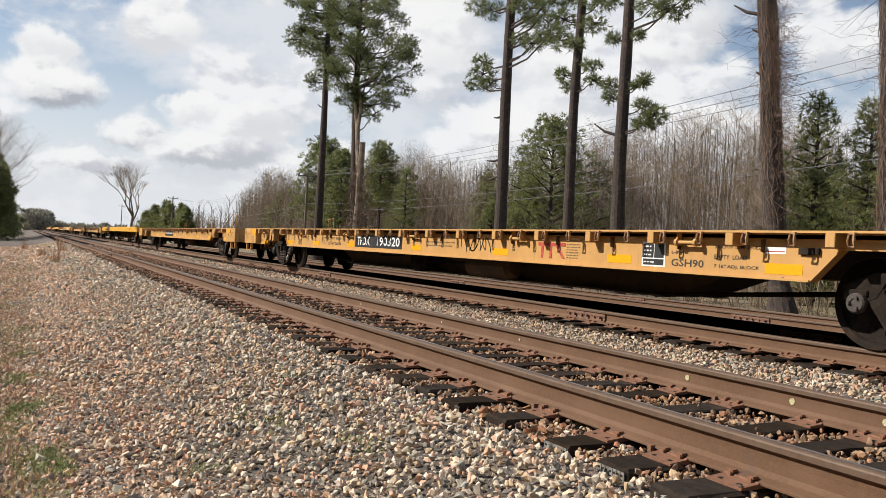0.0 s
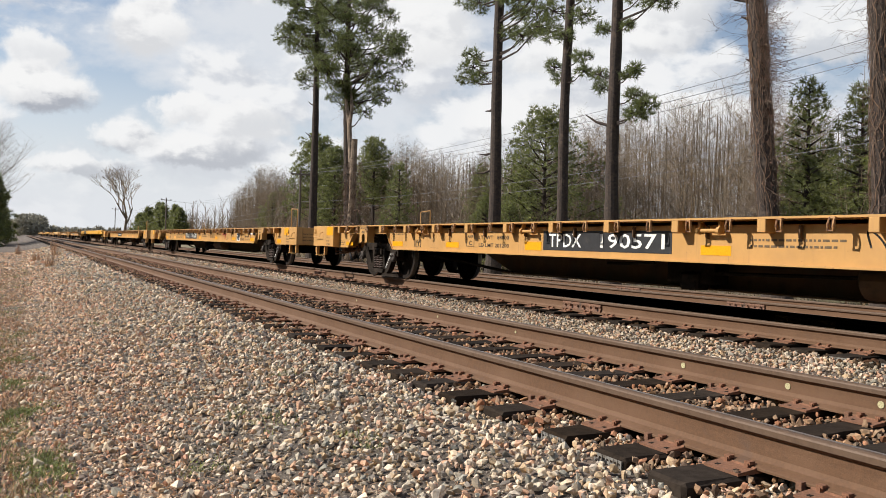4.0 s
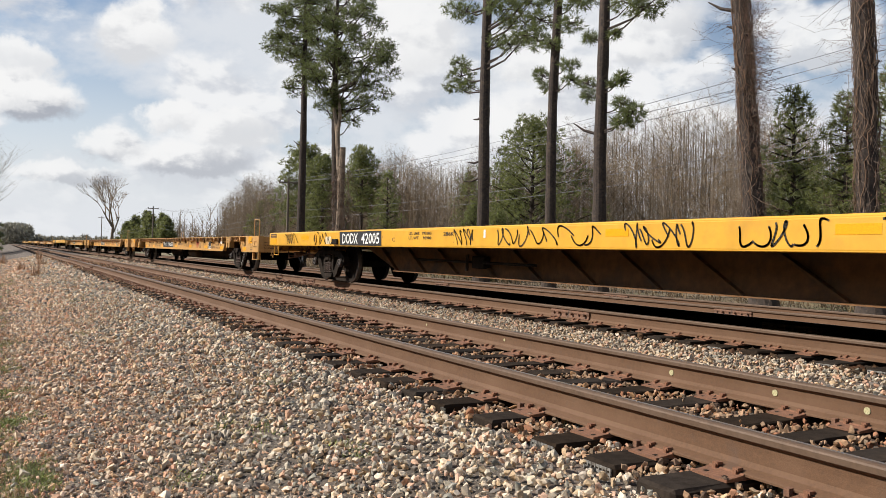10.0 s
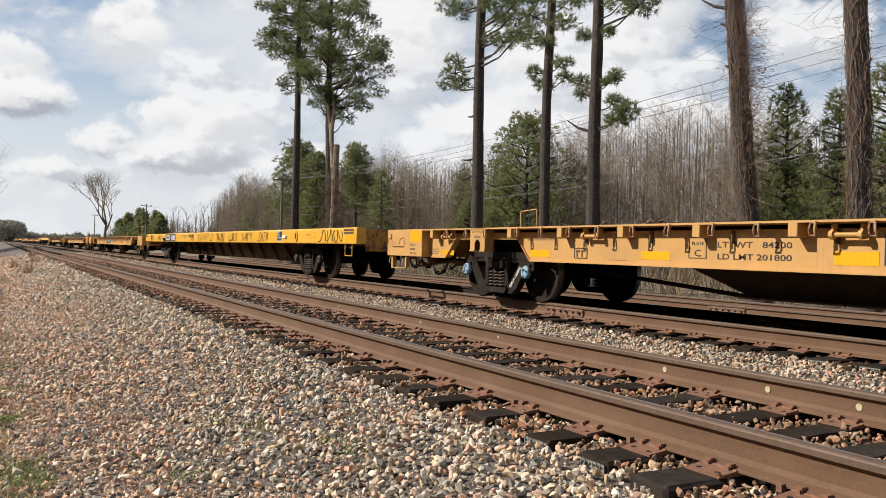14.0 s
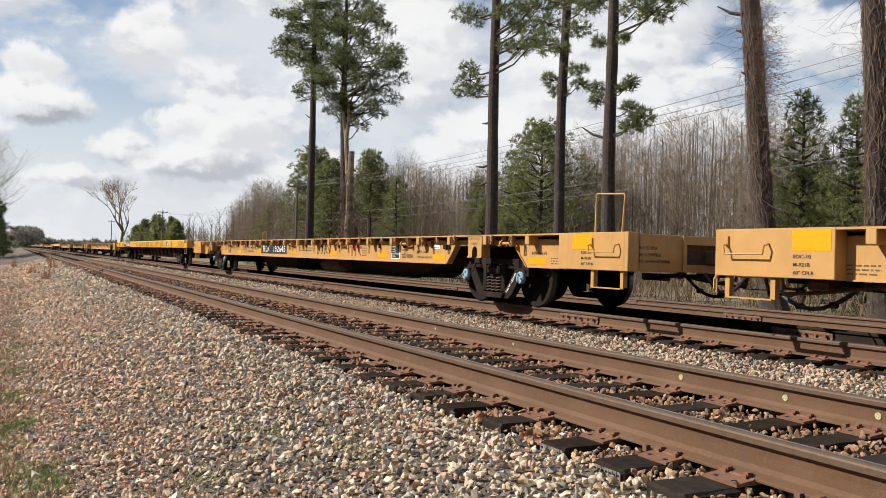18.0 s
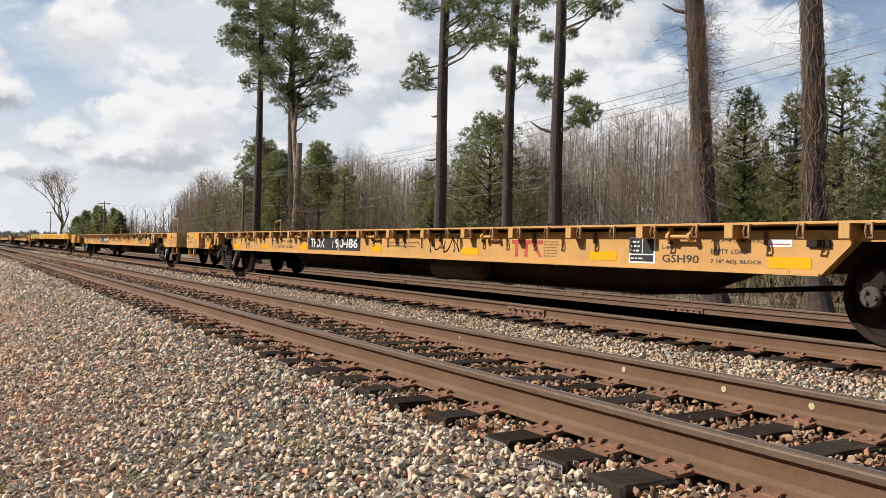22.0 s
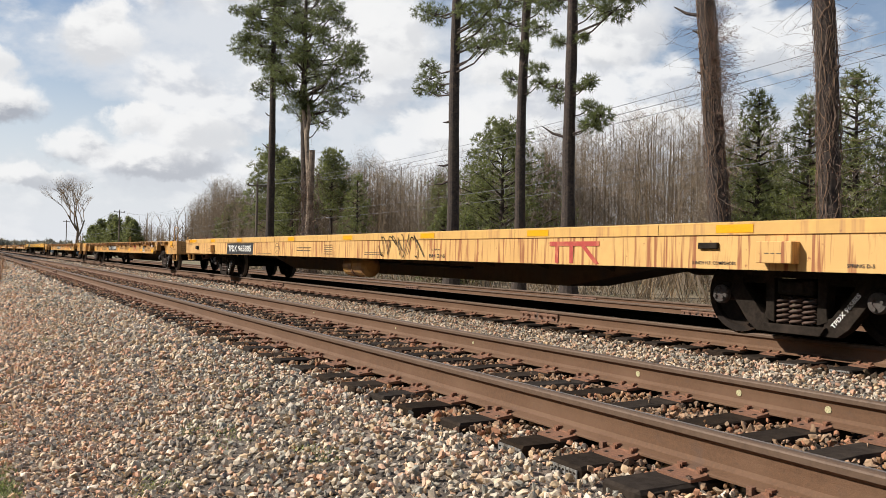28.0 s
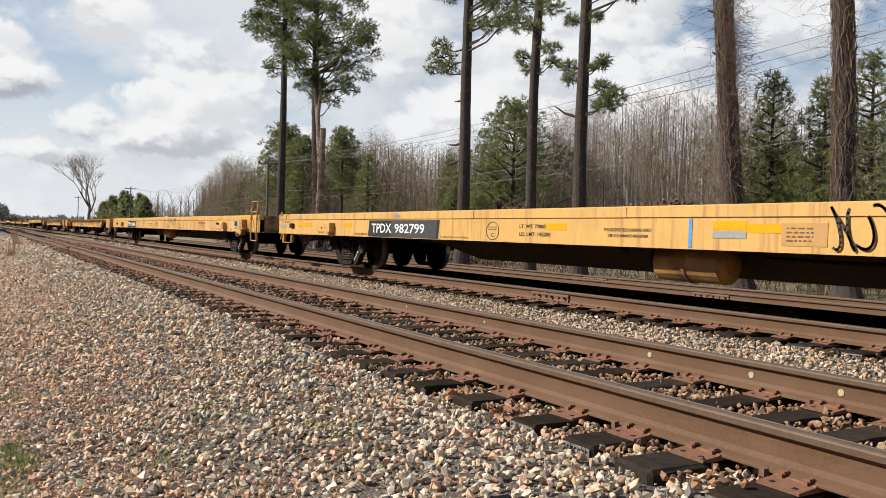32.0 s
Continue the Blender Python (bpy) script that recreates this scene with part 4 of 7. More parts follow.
rod(WINCH, (-0.06, -0.17, 0), (-0.06, 0.17, 0), 0.022, n=10)
for yy in (-0.15, 0.15):
    rod(WINCH, (-0.06, yy - 0.02, 0), (-0.06, yy + 0.02, 0), 0.045, n=10)
    box(WINCH, -0.07, 0.0, yy - 0.012, yy + 0.012, -0.04, 0.10)
WINCH = mesh_of("tie_down_winch", WINCH, M_TAN)
CHAIN = bmesh.new()                              # heap of chain left on the deck
_r = random.Random(5)
for _k in range(26):
    _a = _r.uniform(0, 6.3)
    _c = Vector((_r.gauss(0, 0.08), _r.gauss(0, 0.16), abs(_r.gauss(0.02, 0.03)) + 0.015))
    _d = Vector((math.cos(_a), math.sin(_a), _r.uniform(-0.4, 0.4))) * 0.035
    rod(CHAIN, _c - _d, _c + _d, 0.018, n=6)
CHAIN = mesh_of("chain_heap", CHAIN, M_RUST)
GRAB = mesh_of("grab_iron", tube(tube(bmesh.new(), [(0, 0.27, 0.11), (-0.075, 0.27, 0.09), (-0.075, 0.25, 0.0), (-0.075, -0.25, 0.0), (-0.075, -0.27, 0.09), (0, -0.27, 0.11)], 0.011),
                              [(-0.01, 0.27, 0.19), (-0.01, 0.27, 0.08)], 0.02), M_TAN)
STEP = bmesh.new()                               # sill step of flat bar
for yy in (-0.30, 0.30):
    box(STEP, -0.006, 0.006, yy - 0.03, yy + 0.03, -0.23, 0.0)
    box(STEP, -0.006, 0.07, yy - 0.02, yy + 0.02, -0.22, 0.0)
box(STEP, -0.03, 0.03, -0.30, 0.30, -0.24, -0.225)
STEP = mesh_of("sill_step", STEP, M_TAN)
LOOP = bmesh.new()
tube(LOOP, [(0, 0.27, -0.05), (0, 0.29, 0.49), (0, 0.27, 0.52), (0, -0.27, 0.52), (0, -0.29, 0.49), (0, -0.27, -0.05)], 0.014, 8)
LOOP = mesh_of("safety_rail", LOOP, M_TAN)
COUPLER = bmesh.new()
box(COUPLER, -0.09, 0.09, -0.1, 0.50, -0.09, 0.09, 0.01)
box(COUPLER, -0.16, 0.13, 0.42, 0.72, -0.14, 0.14, 0.03)
box(COUPLER, 0.04, 0.17, 0.66, 0.80, -0.13, 0.13, 0.03)
COUPLER = mesh_of("coupler", COUPLER, M_RUST)
HOSE = bmesh.new()
_p = [(0.25, 0.05 + 0.085 * k, -0.03 - 0.24 * math.sin(k / 8 * 3.0)) for k in range(9)]
tube(HOSE, _p, 0.022, 8)
rod(HOSE, _p[4], _p[5], 0.042, n=8)
HOSE = mesh_of("air_hose", HOSE, material("black_rubber_hose", (0.02, 0.02, 0.02), 0.55, grain=40, contrast=0.3))
LINE_HOSE = bmesh.new()
tube(LINE_HOSE, [(-0.35 - 0.45 * k / 10, 0.35 - 0.175 * k, 0.02 - 0.36 * math.sin(k / 10 * 3.1)) for k in range(11)], 0.024, 8)
for _k in (4, 7):
    rod(LINE_HOSE, (-0.35 - 0.045 * _k, 0.38 - 0.175 * _k, 0.02 - 0.36 * math.sin(_k * 0.31)), (-0.35 - 0.045 * _k, 0.30 - 0.175 * _k, 0.02 - 0.36 * math.sin(_k * 0.31)), 0.036, n=8)
LINE_HOSE = mesh_of("train_line_hose", LINE_HOSE, HOSE.materials[0])
RIGGING = bmesh.new()
tube(RIGGING, [(-0.95, -0.25, -0.02), (-0.95, -0.30, -0.20), (-0.90, -0.9, -0.15), (-0.80, -1.5, -0.06), (-0.80, -2.0, -0.08)], 0.022)
tube(RIGGING, [(-0.70, -0.35, -0.04), (-0.70, -2.1, -0.10)], 0.028)
tube(RIGGING, [(-1.05, -0.55, 0.0), (-1.05, -0.58, -0.12), (-0.75, -0.60, -0.14)], 0.018)
box(RIGGING, -0.98, -0.72, -1.05, -0.80, -0.13, -0.02, 0.02)
box(RIGGING, -0.86, -0.70, -2.2, -1.7, -0.16, -0.05, 0.015)
for _y in (-0.7, -1.35):
    box(RIGGING, -0.74, -0.68, _y - 0.02, _y + 0.02, -0.12, 0.08)
RIGGING = mesh_of("brake_rigging", RIGGING, M_RUST)
LEVER = bmesh.new()
tube(LEVER, [(0.2, 0.10, 0.0), (-0.9, 0.10, -0.02), (-1.25, 0.12, 0.03), (-1.30, 0.12, -0.02), (-1.30, 0.12, -0.2)], 0.012)
tube(LEVER, [(-1.30, 0.12, 0.0), (-1.36, 0.10, -0.05), (-1.36, 0.10, -0.16)], 0.014)
LEVER = mesh_of("uncoupling_lever", LEVER, M_TAN)
M_REFLECT_GREY = material("grey_reflector_strip", (0.30, 0.30, 0.27), 0.5, grain=60, contrast=0.15)


def ends(car, L, z0, z1, paint, open_x=0.55, wide=1.40):
    """End plates with their openings, couplers, hoses and levers at both ends."""
    for s, y in ((1, 0.0), (-1, -L)):
        turn = pose(0, y, 0, 0, 0, 0 if s > 0 else 180)
        bm = bmesh.new()
        for a, b in ((-wide, -open_x), (open_x, wide)):
            box(bm, a, b, -0.03, 0, z0, z1, 0.006)
        box(bm, -open_x, open_x, -0.03, 0, z1 - 0.12, z1, 0.004)
        box(bm, -open_x, open_x, -0.03, 0, z0, z0 + 0.10, 0.004)
        for a in (-open_x - 0.03, open_x + 0.03):
            box(bm, a - 0.03, a + 0.03, 0, 0.03, z0, z1)
        box(bm, -0.55, 0.55, -1.6, -0.05, z0 + 0.05, z0 + 0.42)
        part("end_sill", bm, paint, car, "rust-pitted end sill", turn)
        part("coupler", COUPLER, M_RUST, car, "rusty knuckle coupler", turn @ pose(0, 0.0, 0.84))
        part("air_hose", HOSE, M_RUST, car, "black rubber air hose", turn @ pose(0, 0.05, 0.66))
        part("train_line_hose", LINE_HOSE, M_RUST, car, "looped black train-line hose", turn @ pose(0, 0, z0))
        part("brake_rigging", RIGGING, M_RUST, car, "rusty rods and levers of the brake", turn @ pose(0, 0, z0))
        part("uncoupling_lever", LEVER, M_TAN, car, "", turn @ pose(0, 0, z0))


def flatcar_deep(front, mark, number, seed=0, blue=False, detail=True, tag=True):
    """Flatcar with deep side sills cut away over the trucks, stake pockets and tie-down hooks along the top flange."""
    L, half = 27.98, 1.29
    car = thing("flatcar", "tan-yellow steel flatcar with stake pockets, rolling on the track", "flatcar", pose(CAR_X, front, 0), "cars of the train")
    rng = random.Random(seed)
    bm = bmesh.new()
    box(bm, -half, half, -L + 0.02, -0.02, 1.06, 1.10)
    part("deck", bm, M_UNDER, car, "dirty worn flat deck")
    c = [(0, 0.64), (2.12, 0.64), (2.45, 0.955), (4.39, 0.955), (4.71, 0.64)]
    rear = [(22.86, 0.64), (23.18, 0.955), (25.14, 0.955), (25.47, 0.64), (L, 0.64)]
    low = [(-u, z) for u, z in c + rear]
    for s in (-1, 1):
        bm = bmesh.new()
        prism(bm, [(0, 1.12), (-L, 1.12)] + low[::-1], s * half, s * (half - 0.02), "x")
        sill = part("side_sill", bm, M_TAN, car, "deep tan-yellow side sill")
        bm = bmesh.new()
        box(bm, s * (half + 0.17), s * (half - 0.05), -(L - 1.481), -1.481, 1.112, 1.135)
        part("top_flange", bm, M_TAN, car)
        for a in (0.0, L - 1.48):
            bm = bmesh.new()
            box(bm, s * (half + 0.172), s * (half + 0.0005), -a - 1.48, -a, 0.636, 1.137, 0.006)
            part("end_panel", bm, M_TAN, car, "flush tan-yellow end panel")
        bm = bmesh.new()
        box(bm, s * (half + 0.04), s * (half - 0.10), -22.85, -4.72, 0.628, 0.650)
        for a, b in ((1.482, 2.11), (25.48, L - 1.482)):
            box(bm, s * (half + 0.02), s * (half - 0.08), -b, -a, 0.628, 0.645)
        for a, b in ((c[1], c[2]), (c[4], c[3]), (rear[0], rear[1]), (rear[3], rear[2])):
            if a[1] < b[1]:
                p0, p1 = (-a[0], a[1]), (-b[0], b[1])
                w = 0.016 if p0[0] < p1[0] else -0.016
                prism(bm, [(p0[0], p0[1]), (p1[0], p1[1]), (p1[0] + w, p1[1]), (p0[0] + w, p0[1])], s * (half + 0.035), s * (half - 0.08), "x")
        part("bottom_flange", bm, M_TAN, car)
        for u in (3.43, 24.12):
            bm = bmesh.new()
            w, zz = 0.225, 0.775
            arch = [(-u - w, 1.125), (-u + w, 1.125), (-u + w, zz)] + [(-u + 0.085, zz)] + [(-u + 0.085 * math.cos(k * math.pi / 6), zz + 0.09 + 0.085 * math.sin(k * math.pi / 6)) for k in range(7)] + [(-u - 0.085, zz), (-u - w, zz)]
            prism(bm, arch, s * (half + 0.17), s * (half + 0.158), "x")
            for e in (-w, w - 0.012):
                box(bm, s * (half + 0.16), s * half, -u + e, -u + e + 0.012, zz, 1.115)
            box(bm, s * (half + 0.185), s * half, -u - w - 0.01, -u - 0.085, zz - 0.018, zz - 0.001)
            box(bm, s * (half + 0.185), s * half, -u + 0.085, -u + w + 0.01, zz - 0.018, zz - 0.001)
            jk = part("jacking_pad", bm, M_TAN, car, "boxed jacking pad with an arched opening")
            if s < 0 and detail:
                lettering(jk, "LIFT JACK", u - 0.18, u + 0.18, 1.05, 1.09, x=-half - 0.172)
                lettering(jk, "HERE", u - 0.10, u + 0.10, 0.97, 1.01, x=-half - 0.172)
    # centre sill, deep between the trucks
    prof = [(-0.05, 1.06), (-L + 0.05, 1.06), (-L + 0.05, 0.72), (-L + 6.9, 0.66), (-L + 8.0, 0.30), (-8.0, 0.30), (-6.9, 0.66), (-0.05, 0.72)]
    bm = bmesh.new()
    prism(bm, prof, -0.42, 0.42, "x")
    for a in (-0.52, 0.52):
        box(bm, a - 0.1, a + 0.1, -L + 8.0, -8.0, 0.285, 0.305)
    part("centre_sill", bm, M_UNDER, car, "dark fish-belly centre sill")
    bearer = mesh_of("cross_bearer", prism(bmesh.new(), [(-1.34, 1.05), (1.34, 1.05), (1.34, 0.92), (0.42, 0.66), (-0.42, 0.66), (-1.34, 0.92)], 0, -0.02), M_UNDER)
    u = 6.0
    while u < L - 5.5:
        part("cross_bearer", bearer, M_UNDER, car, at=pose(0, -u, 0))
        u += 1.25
    truck(car, 3.42, 0.457, "%s %s" % (mark, number) if detail else "", blue, seed)
    truck(car, 24.12, 0.457, "%s %s" % (mark, number) if detail else "", blue, seed + 1)
    ends(car, L, 0.64, 1.12, M_TAN, 0.5, 1.288)
    # brake gear
    bm = bmesh.new()
    lathe(bm, [(0.12, -0.75), (0.20, -0.68), (0.20, 0.68), (0.12, 0.75)], 18, "y")
    part("air_reservoir", bm, M_UNDER, car, "dark yellow air reservoir", pose(-0.85, -15.9, 0.52))
    bm = bmesh.new()
    box(bm, -0.80, -0.50, -13.1, -12.3, 0.36, 0.72, 0.03)
    box(bm, -0.86, -0.62, -12.9, -12.6, 0.28, 0.50, 0.03)
    tube(bm, [(-0.9, -12.2, 0.60), (-0.95, -11.7, 0.57), (-1.2, -11.6, 0.57)], 0.02)
    tube(bm, [(-0.75, -13.1, 0.50), (-0.75, -15.9, 0.55)], 0.022)
    part("brake_valve", bm, M_CAST, car, "dark brake valve with pipes")
    for p, q in (((-0.55, -5.2, 0.52), (-0.55, -8.2, 0.30)), ((-0.55, -L + 5.2, 0.52), (-0.55, -L + 8.2, 0.30)), ((-0.75, -0.4, 0.60), (-0.75, -2.6, 0.58)), ((-0.4, -0.4, 0.56), (-0.4, -2.6, 0.50))):
        part("brake_rod", tube(bmesh.new(), [p, q], 0.03), M_CAST, car)
    # pockets, hooks and winches on both sides
    us = [1.84] + [4.35 + 1.255 * k for k in range(18)]
    for s in (-1, 1):
        flip = 0 if s < 0 else 180
        for u in us:
            part("stake_pocket", POCKET, M_TAN, car, at=pose(s * half, -u, 1.112, 0, 0, flip))
        if s > 0 and not detail:
            continue
        for q in [1.60, 2.85] + us[1:-1]:
            for u in (q + 0.25, q + 0.85):
                if abs(u - 3.43) > 0.26 and abs(u - 24.12) > 0.26 and min(abs(u - p) for p in us) > 0.09:
                    part("tie_down_hook", HOOK, M_RUST, car, at=pose(s * (half + 0.155), -u, 1.10, rng.uniform(-3, 3), rng.uniform(-6, 6), flip))
        for u in (2.30, 6.20, 9.90, 13.60, 17.50, 21.20, 25.0):
            part("tie_down_winch", WINCH, M_RUST, car, at=pose(s * (half + 0.03), -u, 0.995, 0, 0, flip))
    for u in (0.45, L - 0.45):
        part("grab_iron", GRAB, M_TAN, car, at=pose(-half - 0.17, -u, 0.87))
        part("sill_step", STEP, M_TAN, car, at=pose(-half - 0.13, -u, 0.64))
        part("sill_step", STEP, M_TAN, car, at=pose(half + 0.13, -u, 0.64))
    part("safety_rail", LOOP, M_TAN, car, "bent yellow pipe rail", pose(-half - 0.10, -L + 0.48, 1.12, 3, 0, 0))
    part("safety_rail", LOOP, M_TAN, car, "bent yellow pipe rail", pose(half + 0.10, -0.75, 1.12, -3, 0, 0))
    for k in range(5 if detail else 0):
        tagged(part("chain_heap", CHAIN, M_RUST, car, "rusty chain left on the deck", pose(rng.uniform(-1.1, 0.2), -rng.uniform(1.0, L - 1), 1.10, 0, 0, rng.uniform(0, 360))), kind="stuff")
    sx = -half
    # reflectors and panels
    for u0, u1, z0, z1 in ((1.93, 2.38, 0.68, 0.765), (4.66, 5.17, 0.70, 0.80), (7.07, 7.56, 0.71, 0.81), (9.71, 10.16, 0.71, 0.84), (13.39, 13.84, 0.72, 0.83), (16.62, 17.11, 0.72, 0.83),
                           (19.65, 20.13, 0.71, 0.82), (22.28, 22.75, 0.69, 0.80), (25.49, 25.96, 0.68, 0.78)):
        patch(car, "reflector", u0, u1, z0, z1, M_REFLECT, sx - 0.003, "orange-yellow reflective strip")
    for u0, u1 in ((1.0, 1.44), (26.83, 27.27)):
        patch(car, "reflector", u0, u1, 0.91, 1.115, M_REFLECT, sx - 0.175, "orange-yellow reflective strip")
    patch(car, "number_panel", 10.21, 12.92, 0.72, 1.00, M_BLACK, sx - 0.004, "black number panel")
    if not detail:
        bars(car, 10.35, 12.8, 0.78, 0.95, 1, M_WHITE, sx - 0.006, 3)
        return car
    lettering(car, mark, 10.36, 11.14, 0.77, 0.96, M_WHITE, sx - 0.006)
    lettering(car, number, 11.56, 12.80, 0.77, 0.96, M_WHITE, sx - 0.006)
    if seed == 4:
        patch(car, "pale_strip", 11.86, 11.92, 0.73, 1.0, M_REFLECT_GREY, sx - 0.0075)
    z = sx - 0.003
    lettering(car, "LT  WT   84800" if seed == 1 else "LT  WT   84200", 8.28, 9.24, 0.865, 0.93, x=z)
    lettering(car, "LD LMT 201200" if seed == 1 else "LD LMT 201800", 8.28, 9.24, 0.735, 0.80, x=z)
    lettering(car, "C", 7.94, 8.04, 0.76, 0.84, x=z)
    lettering(car, "PLATE", 7.90, 8.08, 0.89, 0.93, x=z)
    bm = bmesh.new()
    for a, b, c0, d in ((7.85, 7.86, 0.74, 0.98), (8.11, 8.12, 0.74, 0.98), (7.85, 8.12, 0.74, 0.748), (7.85, 8.12, 0.972, 0.98)):
        box(bm, z, z - 0.002, -b, -a, c0, d)
    for a, b, c0, d in ((5.74, 5.75, 0.70, 0.84), (6.01, 6.02, 0.70, 0.84), (5.74, 6.02, 0.70, 0.708), (5.74, 6.02, 0.832, 0.84), (5.79, 5.806, 0.72, 0.81), (5.79, 5.86, 0.79, 0.81), (5.90, 5.916, 0.72, 0.81), (5.90, 5.97, 0.79, 0.81)):
        box(bm, z, z - 0.006, -b, -a, c0, d)
    part("stencil_frame", bm, M_FAINT, car)
    bars(car, 14.1, 15.3, 0.80, 0.93, 2, x=z, seed=4)
    bars(car, 4.62, 5.3, 0.93, 0.97, 1, x=z, seed=5)
    bars(car, 6.45, 6.85, 0.68, 0.70, 1, x=z, seed=6)
    bars(car, 18.71, 19.03, 0.72, 0.95, 6, x=z, seed=7)
    graffiti(car, 15.48, 16.56, 0.74, 1.02, 20 + seed, x=z - 0.001, loops=5)
    # faded red maker's mark as plain shapes
    bm = bmesh.new()
    box(bm, z, z - 0.002, -18.68, -17.98, 0.90, 0.95)
    for u0 in (18.06, 18.28):
        box(bm, z, z - 0.002, -u0 - 0.06, -u0, 0.72, 0.90)
    prism(bm, [(-18.44, 0.90), (-18.51, 0.90), (-18.68, 0.72), (-18.61, 0.72)], z, z - 0.002, "x")
    part("red_emblem", bm, M_RED, car, "faded red painted emblem")
    patch(car, "notice_frame", 20.34, 20.76, 0.69, 1.00, M_WHITE, z)
    for u0, u1, z0, z1 in ((20.365, 20.55, 0.80, 0.975), (20.565, 20.735, 0.80, 0.975), (20.365, 20.735, 0.71, 0.785)):
        patch(car, "notice_board", u0, u1, z0, z1, M_BLACK, z - 0.003, "black notice board with small white writing")
    bars(car, 20.38, 20.53, 0.81, 0.965, 3, M_WHITE, z - 0.005, 8)
    bars(car, 20.38, 20.60, 0.725, 0.765, 1, M_WHITE, z - 0.005, 9)
    lettering(car, "L-89-4", 20.87, 21.08, 0.86, 0.90, x=z)
    lettering(car, "GSH90A" if seed == 3 else "GSH90", 20.87, 21.40, 0.71, 0.80, x=z)
    lettering(car, "2 INCH HF COMP SHOES", 21.56, 22.20, 0.94, 0.98, x=z)
    lettering(car, "EMPTY  LOAD", 21.56, 22.03, 0.82, 0.87, x=z)
    lettering(car, "7 16\" ADJ. BLOCK", 21.56, 22.21, 0.71, 0.76, x=z)
    patch(car, "paper_notice", 22.26, 22.54, 0.90, 0.97, M_WHITE, z, "white and red paper notice")
    patch(car, "red_line", 22.28, 22.52, 0.92, 0.93, M_RED, z - 0.003)
    bm = bmesh.new()
    box(bm, z, z - 0.03, -22.95, -22.71, 0.90, 0.97, 0.004)
    part("tag_box", bm, M_CAST, car, "small dark tag box")
    lettering(car, "60% VALVE", 25.58, 25.98, 0.83, 0.875, x=z)
    for k, tx in enumerate(("EOC-10", "M-921B", "60\" CPLR")):
        lettering(car, tx, 27.03, 27.03 + (0.21, 0.21, 0.26)[k], 0.85 - 0.075 * k, 0.885 - 0.075 * k, x=z - 0.173)
        lettering(car, tx, 1.02, 1.02 + (0.20, 0.19, 0.24)[k], 0.835 - 0.08 * k, 0.873 - 0.08 * k, x=z - 0.173)
    bars(car, 26.08, 26.47, 0.68, 0.80, 3, x=z, seed=10)
    bars(car, 1.485, 1.85, 0.68, 0.80, 3, x=z, seed=11)
    for k, (tx, w) in enumerate((("E69CE CPLR", 0.30), ("36 IN WHEELS", 0.36), ("NO 24 BRAKE BEAMS", 0.52))):
        lt = lettering(car, tx, 0, 1, 0, 1)
        lt.matrix_basis = Matrix(((w, 0, 0, -1.28), (0, 0, -1, -L - 0.003), (0, 0.04, 0, 0.92 - 0.085 * k), (0, 0, 0, 1)))
    return car


